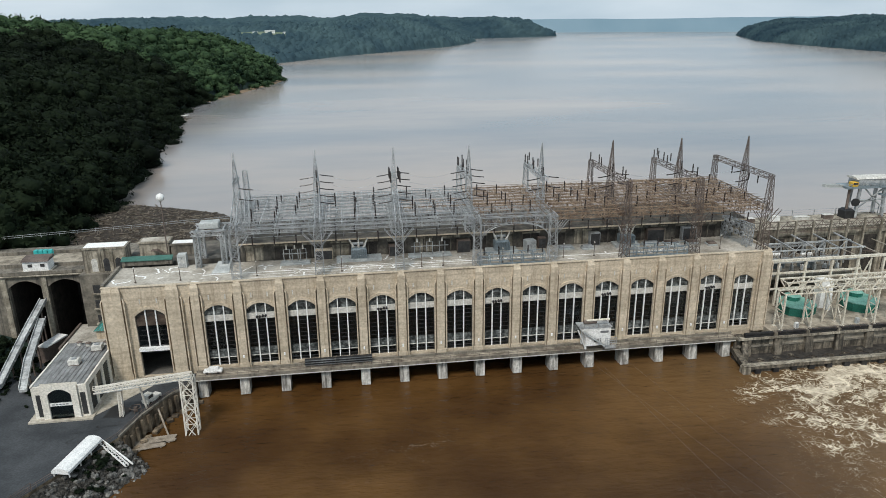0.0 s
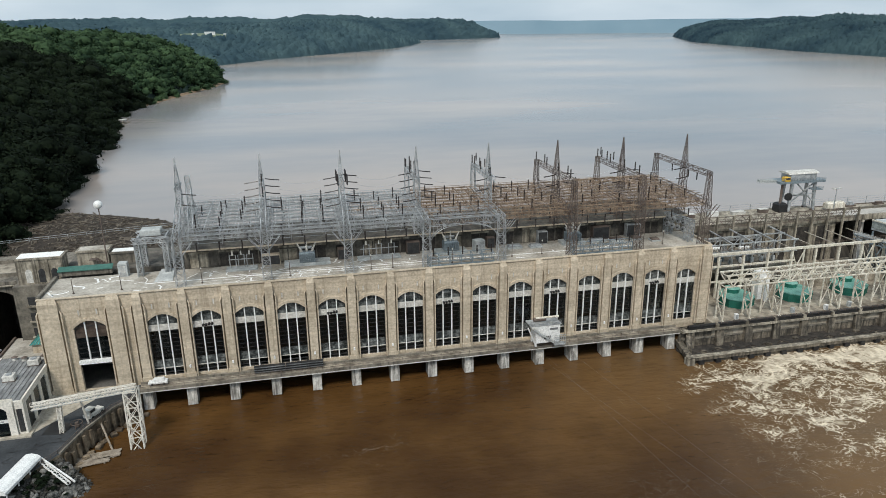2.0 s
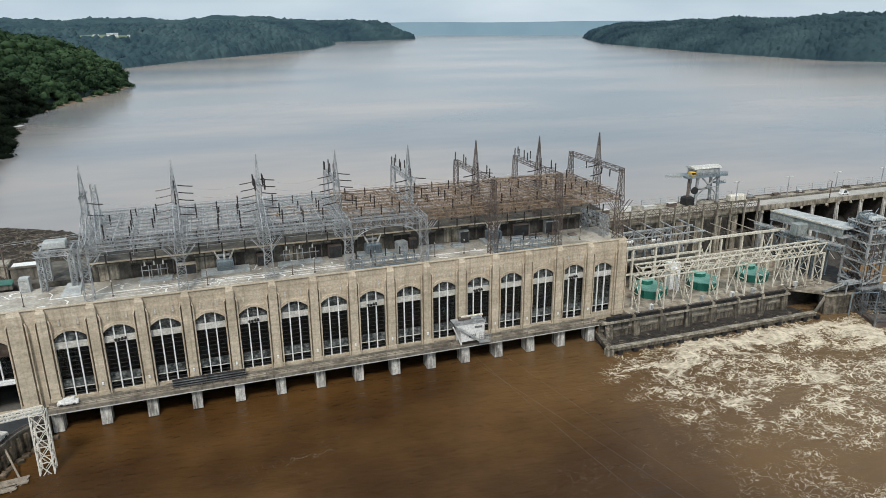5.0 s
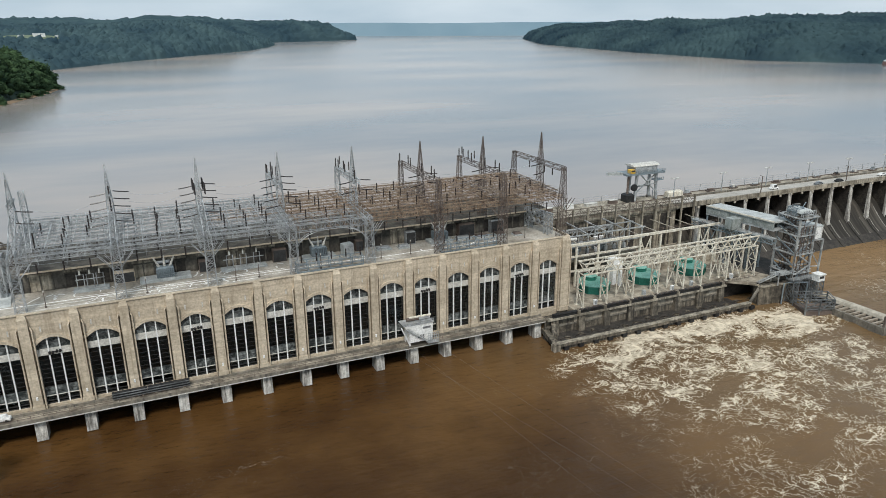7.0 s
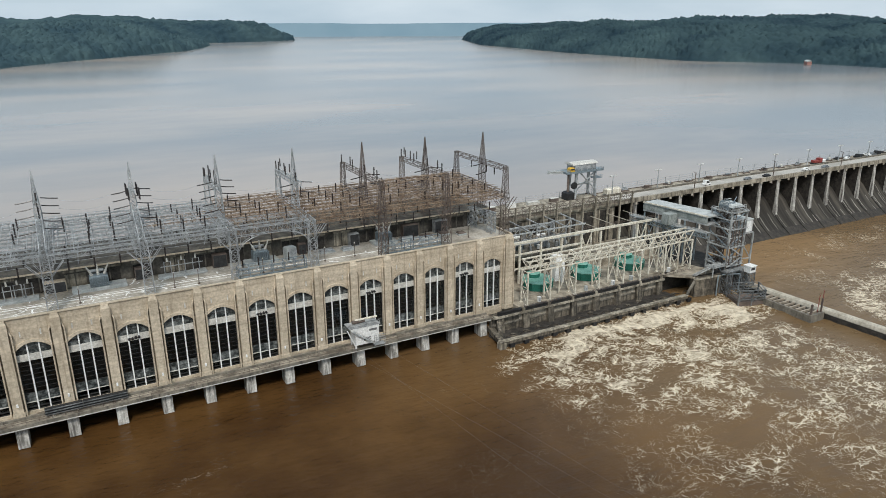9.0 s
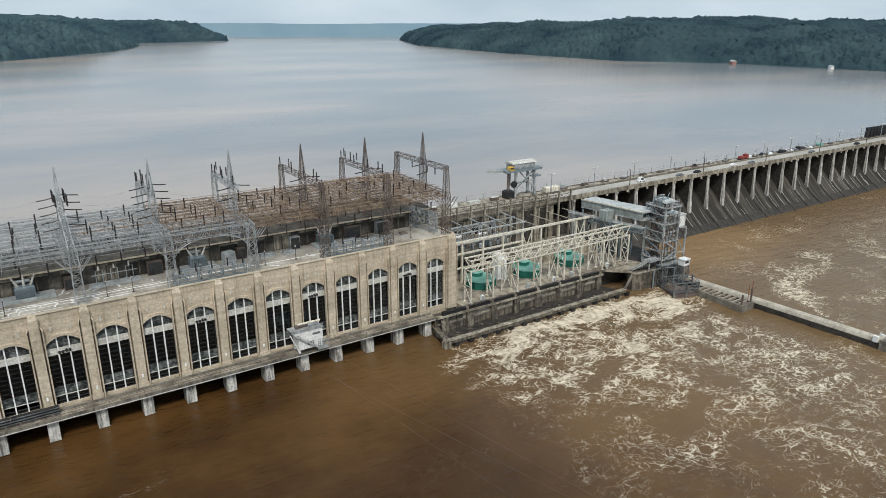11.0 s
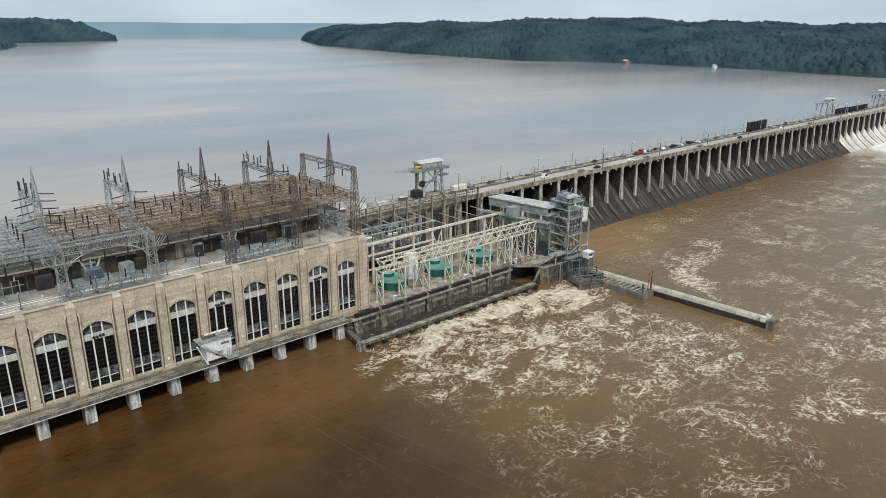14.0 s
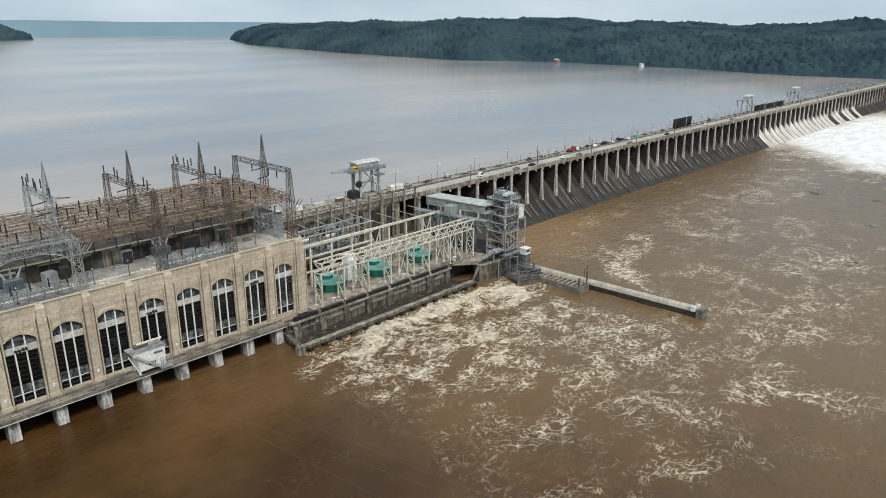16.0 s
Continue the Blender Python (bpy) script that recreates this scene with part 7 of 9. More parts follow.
yf = thing("yard_fence", "dark chain-link fence on posts at the yard edge above the riprap", "fence")
for k in range(12):
    x, y = -96.5 + 2.3 * k, 101.5 + 3.95 * k
    if k < 11:
        part("post", Geo().strut((x, y, 5.9), (x, y, 8.2), 0.08), M_RUST_DK, yf)
for z in (6.6, 7.4, 8.1):
    part("rail", Geo().strut((-96.5, 101.5, z), (-73.5, 141.0, z), 0.045), M_RUST_DK, yf)
annex = thing("annex", "low off-white annex with an arched entrance and grey metal roof", "annex building")
AX0, AX1, AY0, AY1 = -84.2, -70.6, 171.6, 198.0
part("plinth", Geo().box(AX0 - 1.6, AX1 + 0.9, AY0 - 1.6, AY1, 5.9, 6.35), M_CONC_LT, annex)
g = Geo()
arch_panel(g, -82.0, -72.8, 6.35, 16.4, -77.4, 2.9, 6.35, 13.4, 1.5, AY0 - 0.5, 0.8)
part("entrance_wall", g, M_STONEWHITE, annex)
part("entrance_door", Geo().box(-80.3, -74.5, AY0 + 0.05, AY0 + 0.2, 6.35, 14.9), M_GLASS, annex, "dark glazed entrance")
part("lobby_wall", Geo().box(-80.6, -74.2, AY0 + 1.6, AY0 + 1.8, 6.35, 15.2), M_INT, annex)
part("sign_band", Geo().box(-80.2, -74.6, AY0 - 0.15, AY0 + 0.0, 9.9, 10.8), M_WHITE, annex, "plain white sign band over the door")
for k in range(5):
    part("sign_bar", Geo().box(-79.6 + k * 0.85, -79.0 + k * 0.85, AY0 - 0.18, AY0 - 0.15, 10.2, 10.5), M_CARGREY, annex)
for x0, x1 in ((AX0, -82.0), (-72.8, AX1)):
    part("front_wall", Geo().box(x0, x1, AY0, AY0 + 0.6, 6.35, 15.6), M_STONEWHITE, annex)
for x0 in (-83.3, -72.4):
    part("window", Geo().box(x0, x0 + 1.3, AY0 - 0.05, AY0 + 0.0, 6.9, 13.4), M_FRAME, annex, "tall narrow dark window")
part("side_wall", Geo().box(AX0, AX0 + 0.6, AY0 + 0.6, AY1, 6.35, 15.4), M_STONEWHITE, annex)
part("side_wall", Geo().box(AX1 - 0.9, AX1 - 0.3, AY0 + 0.6, AY1, 6.35, 15.4), M_FRAME, annex)
for k in range(4):
    y = AY0 + 0.6 + k * 5.6
    part("side_pier", Geo().box(AX1 - 0.4, AX1, y, y + 1.5, 6.35, 15.4), M_STONEWHITE, annex)
part("side_lintel", Geo().box(AX1 - 0.5, AX1 + 0.02, AY0 + 0.6, AY1, 14.3, 15.6), M_STONEWHITE, annex)
for k in range(3):
    y = AY0 + 2.4 + k * 5.6
    part("side_window", Geo().box(AX1 - 0.32, AX1 - 0.25, y, y + 3.7, 6.6, 14.1), M_GLASS, annex)
part("rear_wall", Geo().box(AX0, AX1, AY1 - 0.6, AY1, 6.35, 15.4), M_STONEWHITE, annex)
part("roof", Geo().hexa([(AX0, AY0 + 0.6, 15.2), (AX1, AY0 + 0.6, 15.2), (AX1, AY1, 15.2), (AX0, AY1, 15.2)], [(AX0 + 0.3, AY0 + 0.8, 15.7), (AX1 - 0.3, AY0 + 0.8, 15.5), (AX1 - 0.3, AY1 - 0.2, 15.5), (AX0 + 0.3, AY1 - 0.2, 15.7)]), M_ROOFSLATE, annex)
rib = Geo().box(-0.05, 0.05, 0, AY1 - AY0 - 1.4, 0, 0.14).mesh("roof_rib")
for k in range(11):
    o = part("roof_rib", rib, M_ROOFSLATE, annex)
    o.matrix_basis = pose(AX0 + 0.9 + k * 1.18, AY0 + 1.0, 15.6)
part("coping", Geo().box(AX0 - 0.1, AX0 + 0.35, AY0, AY1, 15.4, 16.0), M_STONEWHITE, annex)
part("coping", Geo().box(AX1 - 0.35, AX1 + 0.1, AY0, AY1, 15.6, 15.95), M_STONEWHITE, annex)
for x, y in ((-77.4, 184.0), (-74.0, 192.5)):
    t = thing("roof_air_conditioner", "boxy grey air conditioner on the annex roof", "air conditioner", "roof air conditioners", at=pose(x, y, 15.6))
    part("body", Geo().bevel_box(-1.4, 1.4, -1.1, 1.1, 0.2, 1.7, 0.12), M_BAND, t)
    part("fan_guard", Geo().cyl(0, 0, 1.7, 1.85, 0.8, 0.8, 12), M_GALV, t)
    part("base", Geo().box(-1.5, 1.5, -1.2, 1.2, 0, 0.2), M_RUST_DK, t)
for x, y in ((-77.5, 195.6), (-80.2, 196.4), (-72.5, 195.8)):
    t = thing("roof_fan", "small round exhaust fan on the annex roof", "exhaust fan", "roof fans", at=pose(x, y, 15.6))
    part("body", Geo().cyl(0, 0, 0, 0.9, 0.7, 0.7, 10), M_BAND, t)
    part("cap", Geo().cyl(0, 0, 0.9, 1.2, 0.9, 0.3, 10), M_RUST_DK, t)

back = thing("annex_rear_wing", "rear wing with a pale membrane roof and green hipped porch", "building wing")
part("body", Geo().box(-86.4, -70.5, 198.2, 216, 5.9, 13.2), M_CONC_DK, back)
part("roof", Geo().box(-86.6, -70.4, 198.05, 216, 13.2, 13.8), M_ROOF, back)
part("parapet", Geo().box(-87.0, -86.4, 198.1, 216, 13.2, 14.4), M_RUST_DK, back)
part("porch_body", Geo().box(-78.0, -71.2, 203.8, 212, 13.8, 16.6), M_CONC, back)
part("porch_roof", Geo().add([(-78.6, 203.2, 16.6), (-70.8, 203.2, 16.6), (-70.8, 212.6, 16.6), (-78.6, 212.6, 16.6), (-74.7, 206.8, 19.2), (-74.7, 209.4, 19.2)], [(0, 1, 4), (1, 2, 5, 4), (2, 3, 5), (3, 0, 4, 5)]), M_GREENROOF, back, "green standing-seam hip roof")
for k in range(8):
    part("seam", Geo().strut((-78.2 + k, 203.25, 16.7), (-74.9 + 0.05 * k, 206.8, 19.2), 0.06), M_TEAL, back)

# bridge on arches that carries the road to the west bank
br = thing("approach_bridge", "stained concrete arched approach bridge at the west abutment", "bridge", kind="structure")
YB0 = 218.0
# vaults, cross walls and end wall carry the arches' shade as colour
for cx, hw in ((-101.8, 4.9), (-89.9, 5.1)):
    g = Geo()
    arch_panel(g, cx - 6.0, cx + 5.95, -2, 30.0, cx, hw, -2, 26.6, 2.2, YB0, 1.6)
    part("arch_wall", g, M_CONC_DK, br)
    g = Geo()
    for (ax, az), (bx, bz) in zip(arch_line(cx, hw, 26.6, 2.2), arch_line(cx, hw, 26.6, 2.2)[1:]):
        g.add([(ax, YB0 + 1.6, az), (bx, YB0 + 1.6, bz), (bx, 240, bz), (ax, 240, az)], [(0, 1, 2, 3)])
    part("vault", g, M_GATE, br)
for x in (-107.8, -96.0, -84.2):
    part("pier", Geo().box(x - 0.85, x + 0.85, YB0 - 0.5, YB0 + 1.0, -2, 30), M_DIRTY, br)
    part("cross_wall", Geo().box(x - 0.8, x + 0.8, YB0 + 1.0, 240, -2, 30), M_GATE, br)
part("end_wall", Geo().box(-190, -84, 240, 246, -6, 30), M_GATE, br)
part("abutment", Geo().box(-190, -107.8, YB0 + 0.3, 240, -2, 30), M_CONC_DK, br)
part("stub_wall", Geo().box(-84.0, -70.4, 214.0, 218.5, 5.9, 31.0), M_CONC_DK, br)
for k in range(3):
    part("doorway", Geo().box(-80.4, -77.6, 213.9, 214.0, 15.0 + 5.0 * k, 17.6 + 5.0 * k), M_FRAME, br, "dark opening")
    part("ledge", Geo().box(-80.8, -77.2, 213.0, 214.0, 14.6 + 5.0 * k, 15.0 + 5.0 * k), M_DIRTY, br)
part("deck", Geo().box(-190, -70, YB0 - 0.4, 247, 30.0, 30.9), M_CONC_DK, br)
part("roadway", Geo().box(-190, -84, 226.5, 238, 30.9, 31.02), M_DECK, br)
part("parapet", Geo().box(-190, -84, YB0 - 0.5, YB0 + 0.1, 30.9, 31.9).box(-190, -84, 225.2, 225.7, 30.9, 32.0).box(-190, -84, 239.0, 239.5, 30.9, 32.0), M_CONC_DK, br)
part("pipe", Geo().tube([(-190, YB0 - 0.8, 30.6), (-84.6, YB0 - 0.8, 30.6), (-82.9, YB0 - 0.8, 29.0), (-82.9, YB0 - 0.8, 22)], 0.25, 8), M_DIRTY, br)
g = Geo()
rail(g, (-190, 245.5, 30.9), (-34, 245.5, 38.5), 1.3, 6.0, 2, 0.05)
part("fence", g, M_GALV, br)

shed = thing("site_cabin", "white site cabin with a ribbed dark roof on the bridge", "cabin", at=pose(-98.6, 222.6, 30.9))
part("body", Geo().bevel_box(-3.7, 3.7, -2.4, 2.4, 0.3, 3.4, 0.05), M_WHITE, shed)
part("roof", Geo().hexa([(-4.0, -2.8, 3.4), (4.0, -2.8, 3.4), (4.0, 2.8, 3.4), (-4.0, 2.8, 3.4)], [(-4.0, -1.0, 4.1), (4.0, -1.0, 4.1), (4.0, 2.6, 4.3), (-4.0, 2.6, 4.3)]), M_RUST_DK, shed)
for x in (-2.2, 1.5):
    part("window", Geo().box(x, x + 1.3, -2.45, -2.4, 1.6, 2.6), M_FRAME, shed)
part("floor", Geo().box(-4.4, 4.4, -3.2, 2.6, 0, 0.3), M_CONC_LT, shed)
for k in range(4):
    t = thing("portable_toilet", "teal plastic portable toilet on the bridge road", "portable toilet", "portable toilets", at=pose(-104.4 + 1.5 * k, 236.0, 30.95))
    part("cabin", Geo().bevel_box(-0.65, 0.65, -0.65, 0.65, 0, 2.4, 0.12), M_TEAL, t)
    part("door", Geo().box(-0.5, 0.5, -0.7, -0.65, 0.15, 2.1), M_TEAL, t)

# overgrown slope west of the flumes
g = Geo()
gx = [-190, -165, -140, -122, -110, -104.5, -101]
gy = [118, 135, 150, 165, 180, 195, 208, 217.6]
def slope_z(x, y):
    return 5.8 + max(0.0, (-101 - x)) ** 0.75 * 0.95 * min(1.0, (y - 105) / 90) * (0.55 + 0.45 * min(1.0, (y - 100) / 110)) + 0.6 * noise.noise((x * 0.1, y * 0.1, 0))
g.v = [(x, y, slope_z(x, y) if x < -101 else 5.6) for y in gy for x in gx]
g.f = [(j * 7 + i, j * 7 + i + 1, (j + 1) * 7 + i + 1, (j + 1) * 7 + i) for j in range(7) for i in range(6)]
mesh_thing("ground_slope", g, M_EARTH, "overgrown earth slope beside the arched bridge", "slope", kind="structure")
sr = np.random.default_rng(9)
shrubs = []
for k in range(330):
    x, y = -104 - 70 * sr.random() ** 1.4, 120 + 97 * sr.random()
    h = 1.2 + 3.2 * sr.random() ** 2
    shrubs.append((x, y, slope_z(x, y) - 0.3 * h, h * 1.1, h))
for k in range(150):
    x, y = -113 + 24 * sr.random(), 178 + 39 * sr.random()
    h = 1.0 + 2.2 * sr.random() ** 2
    if not (-98.5 < x < -91.5 and y < 200) and x < -87.5:
        shrubs.append((x, y, max(5.8, slope_z(x, y) if x < -101 else 5.8) - 0.2 * h, h * 1.3, h))
woods("shrubs", shrubs, [(90, 0.10, 3), (80, 0.11, 3)], M_LEAF, "dark green shrubs and brambles on the abutment slope", 12)

# gatehouses on the west headworks
def gatehouse(x0, x1, y0, y1, z0, z1, mat, label, arches=0):
    t = thing("gatehouse", label, "gatehouse", "gatehouses")
    part("wall", Geo().box(x0, x1, y0, y1, z0, z1), mat, t)
    part("roof", Geo().box(x0 - 0.3, x1 + 0.3, y0 - 0.3, y1 + 0.3, z1, z1 + 0.5), mat, t)
    part("roof_membrane", Geo().box(x0 + 0.4, x1 - 0.4, y0 + 0.4, y1 - 0.4, z1 + 0.5, z1 + 0.62), M_SEAL if z1 != 38.8 else M_ROOF, t, "weathered flat roof membrane")
    for k in range(arches):
        cx = x0 + (x1 - x0) * (k + 0.9) / (arches + 0.6)
        pts = [(cx - 0.9, z0 + 0.4), (cx + 0.9, z0 + 0.4), (cx + 0.9, z0 + 3.9), (cx + 0.5, z0 + 4.5), (cx, z0 + 4.7), (cx - 0.5, z0 + 4.5), (cx - 0.9, z0 + 3.9)]
        part("arched_opening", Geo().extrude_y(pts, y0 - 0.06, y0), M_BAND if k == 0 else M_FRAME, t)
        part("pilaster", Geo().box(cx + 1.5, cx + 2.2, y0 - 0.25, y0, z0, z1), mat, t)
    return t


gatehouse(-82.6, -69.8, 216.0, 221.5, 31.0, 38.6, M_DIRTY, "concrete gatehouse with arched openings and a bright roof", 3)
gatehouse(-66.4, -57.4, 219.0, 224.0, 34.4, 38.8, M_DIRTY, "small concrete gatehouse with a steel stair", 0)
gatehouse(-57.0, -49.6, 219.5, 223.5, 34.4, 37.6, M_CONC_DK, "dark concrete gatehouse with a bright roof", 0)
st = thing("steel_stair", "dark steel stair against the gatehouse", "stair", at=pose(-60.5, 216.8, 34.0))
for k in range(8):
    part("tread", Geo().box(0.45 * k, 0.45 * k + 0.45, 0, 1.2, 0.35 * (8 - k), 0.35 * (8 - k) + 0.08), M_RUST_DK, st)
part("stringer", Geo().strut((0, 0, 2.9), (3.8, 0, 0.1), 0.1).strut((0, 1.2, 2.9), (3.8, 1.2, 0.1), 0.1), M_RUST_DK, st)
part("landing", Geo().box(-2.0, 0, 0, 2.0, 2.8, 2.95), M_RUST_DK, st)
part("handrail", rail(Geo(), (0, 0, 2.9), (3.8, 0, 0.1), 1.0, 1.0, 2, 0.05), M_RUST_DK, st)
lt = thing("green_lean_to", "low green metal lean-to roof at the rear of the roof", "lean-to")
part("roof", Geo().hexa([(-70.2, 211.4, 35.5), (-55.0, 211.4, 35.5), (-55.0, 213.6, 36.3), (-70.2, 213.6, 36.3)], [(-70.2, 211.4, 35.7), (-55.0, 211.4, 35.7), (-55.0, 213.6, 36.5), (-70.2, 213.6, 36.5)]), M_GREENROOF, lt)
part("wall", Geo().box(-70, -55.2, 211.8, 213.6, 34.0, 35.55), M_CONC_DK, lt)
t = thing("roof_hatch_house", "pale stair hatch with a louvred door on the roof", "hatch", at=pose(-51.2, 208.6, ROOF))
part("body", Geo().bevel_box(-1.3, 1.3, -1.2, 1.2, 0, 4.2, 0.15), M_PADBL, t)
part("door", Geo().box(-0.9, 0.9, -1.26, -1.2, 0.2, 3.6), M_GALV, t)
for k in range(8):
    part("louvre", Geo().box(-0.8, 0.8, -1.32, -1.26, 0.5 + 0.38 * k, 0.62 + 0.38 * k), M_BAND, t)
t = thing("ramp", "pale blue-grey ramp plate on the roof", "ramp", at=pose(-39.0, 204.5, ROOF))
part("plate", Geo().hexa([(-2.6, -4, 0), (2.6, -4, 0), (2.0, 4, 0), (-1.6, 4, 0)], [(-2.6, -4, 0.1), (2.6, -4, 0.1), (2.0, 4, 1.2), (-1.6, 4, 1.2)]), M_PADBL, t)
pg = thing("portal_hoist", "blue-grey steel portal hoist at the west end of the roof", "hoist frame")
for x in (-46.2, -38.4):
    for y in (207.0, 215.0):
        part("leg", Geo().mast((x, y, ROOF), (x, y, 44.2), 1.5, 1.3, 6, 0.12, 0.07), M_GALV, pg)
part("bridge", Geo().truss((-47.6, 207.0, 45.4), (-37.0, 207.0, 45.4), 1.3, 1.6, 8, 0.12, 0.08).truss((-47.6, 215.0, 45.4), (-37.0, 215.0, 45.4), 1.3, 1.6, 8, 0.12, 0.08).strut((-46.2, 207, 45), (-46.2, 215, 45), 0.25).strut((-38.4, 207, 45), (-38.4, 215, 45), 0.25), M_GALV, pg)
part("trolley", Geo().bevel_box(-45.4, -39.6, 209.0, 213.0, 45.6, 47.4, 0.3), M_PADBL, pg)
ball = thing("radome_pole", "white radome ball on a slim dark pole", "radome", at=pose(-56.8, 214.5, 36.0))
part("pole", Geo().cyl(0, 0, 0, 17.6, 0.22, 0.14, 8), M_RUST_DK, ball)
bm = bmesh.new()
bmesh.ops.create_uvsphere(bm, u_segments=16, v_segments=10, radius=1.25, matrix=Matrix.Translation((0, 0, 18.6)))
me = bpy.data.meshes.new("ball")
bm.to_mesh(me)
bm.free()
part("ball", me, M_WHITE, ball, smooth=True)

# hillside flumes west of the annex
for pts, w in (([(-106, 176, 6.6), (-101.2, 190, 7.4), (-99.5, 205, 15.1), (-96.8, 217, 22.5)], 1.9), ([(-93.2, 186, 7.5), (-94.5, 195, 12.2), (-96.0, 212, 18.2)], 2.1)):
    t = thing("hillside_flume", "pale inclined metal flume on trestles down the abutment slope", "flume", "hillside flumes")
    for (ax, ay, az), (bx, by, bz) in zip(pts, pts[1:]):
        part("trough", Geo().hexa([(ax - w / 2, ay, az - 0.5), (ax + w / 2, ay, az - 0.5), (bx + w / 2, by, bz - 0.5), (bx - w / 2, by, bz - 0.5)], [(ax - w / 2, ay, az + 0.3), (ax + w / 2, ay, az + 0.3), (bx + w / 2, by, bz + 0.3), (bx - w / 2, by, bz + 0.3)]), M_LIFT, t)
        for e in (-w / 2, w / 2):
            part("side_plate", Geo().hexa([(ax + e - 0.1, ay, az + 0.3), (ax + e + 0.1, ay, az + 0.3), (bx + e + 0.1, by, bz + 0.3), (bx + e - 0.1, by, bz + 0.3)], [(ax + e - 0.1, ay, az + 0.85), (ax + e + 0.1, ay, az + 0.85), (bx + e + 0.1, by, bz + 0.85), (bx + e - 0.1, by, bz + 0.85)]), M_LIFT, t)
        for k in range(3):
            u = (k + 0.5) / 3
            x, y, z = ax + (bx - ax) * u, ay + (by - ay) * u, az + (bz - az) * u
            part("bracket", Geo().box(x - w / 2 - 0.35, x + w / 2 + 0.35, y - 0.15, y + 0.15, z - 0.1, z + 0.36), M_LIFT, t)
            if z > 8:
                part("trestle", Geo().strut((x, y, 5.9), (x, y, z - 0.5), 0.2), M_RUST_DK, t)
t = thing("lean_roof", "small pale shed roof in front of the arches", "shed", at=pose(-93.2, 209.5, 5.9, 0, 0, -20))
part("roof", Geo().hexa([(-1.7, -4.5, 5.6), (1.7, -4.5, 5.6), (1.7, 4.5, 5.6), (-1.7, 4.5, 5.6)], [(-1.7, -4.5, 5.9), (1.7, -4.5, 5.9), (1.7, 4.5, 6.1), (-1.7, 4.5, 6.1)]), M_WHITE, t)
part("wall", Geo().box(-1.5, 1.5, -4.2, 4.2, 0, 5.6), M_RUST_DK, t)

# footbridge and lattice tower at the quay
fb = thing("footbridge", "white steel footbridge between the quay and a lattice tower", "footbridge")
part("girder", Geo().truss((-68.5, 171.0, 14.4), (-43.4, 169.6, 17.6), 1.0, 1.6, 18, 0.11, 0.06), M_STONEWHITE, fb)
part("deck", Geo().hexa([(-68.5, 170.1, 13.1), (-43.4, 168.7, 16.3), (-43.4, 170.5, 16.3), (-68.5, 171.9, 13.1)], [(-68.5, 170.1, 13.25), (-43.4, 168.7, 16.45), (-43.4, 170.5, 16.45), (-68.5, 171.9, 13.25)]), M_PADBL, fb)
part("tower", Geo().mast((-44.8, 169.4, -1.0), (-44.6, 169.6, 16.4), 3.2, 3.2, 4, 0.15, 0.09), M_STONEWHITE, fb)
part("mast", Geo().mast((-62.6, 170.6, 5.9), (-62.2, 170.6, 13.2), 0.9, 0.9, 7, 0.09, 0.06), M_STONEWHITE, fb)
part("post", Geo().strut((-57.0, 173.4, 5.9), (-57.0, 170.6, 14.4), 0.2), M_STONEWHITE, fb)
part("float_frame", Geo().strut((-46.4, 167.6, -0.6), (-42.8, 167.6, -0.6), 0.25).strut((-44.6, 166.8, -0.9), (-44.6, 168.6, 0.6), 0.2), M_RUST_DK, fb)
part("handrail", rail(Geo(), (-68.5, 170.2, 14.4), (-43.4, 168.8, 17.6), 1.0, 2.0, 2, 0.05), M_STONEWHITE, fb)

t = thing("utility_truck", "small pale utility vehicle parked on the quay", "vehicle", at=pose(-56.6, 177.4, 5.95, 0, 0, 62))
part("body", Geo().bevel_box(-2.6, 2.6, -1.1, 1.1, 0.5, 1.5, 0.15), M_BAND, t)
part("cab", Geo().bevel_box(-2.4, -0.2, -1.0, 1.0, 1.5, 3.1, 0.25), M_BAND, t)
part("window", Geo().box(-2.1, -0.5, -1.04, -1.0, 1.9, 2.7), M_FRAME, t)
for x in (-1.7, 1.7):
    for y in (-1.0, 1.0):
        w_ = part("wheel", Geo().tube([(x, y - 0.15, 0.45), (x, y + 0.15, 0.45)], 0.45, 12), M_TYRE, t)
t = thing("capstan", "round steel capstan frame on the quay", "capstan", at=pose(-59.6, 172.6, 5.95))
part("ring", Geo().tube([(1.4 * math.cos(6.283 * k / 14), 1.4 * math.sin(6.283 * k / 14), 1.2) for k in range(15)], 0.1, 6), M_RUST_DK, t)
part("drum", Geo().cyl(0, 0, 0, 1.2, 0.6, 0.5, 12), M_RUST_DK, t)
for k in range(4):
    part("leg", Geo().strut((1.4 * math.cos(1.571 * k), 1.4 * math.sin(1.571 * k), 0), (1.4 * math.cos(1.571 * k), 1.4 * math.sin(1.571 * k), 1.2), 0.07), M_RUST_DK, t)

t = thing("white_canopy", "long white arched canopy roof beside the riprap slope", "canopy", at=pose(-67.2, 151.8, 5.9, 0, 0, -14))
part("roof", Geo().extrude_y([(-2.1, 1.0), (2.1, 1.0), (2.1, 1.7), (1.4, 2.25), (0, 2.5), (-1.4, 2.25), (-2.1, 1.7)], -6.9, 6.7), M_MULL, t)
for y in (-6.4, -2.1, 2.1, 6.2):
    for x in (-1.9, 1.9):
        part("post", Geo().strut((x, y, 0), (x, y, 1.05), 0.12), M_WHITE, t)
t = thing("gangway", "fallen white gangway lying on the riprap", "gangway")
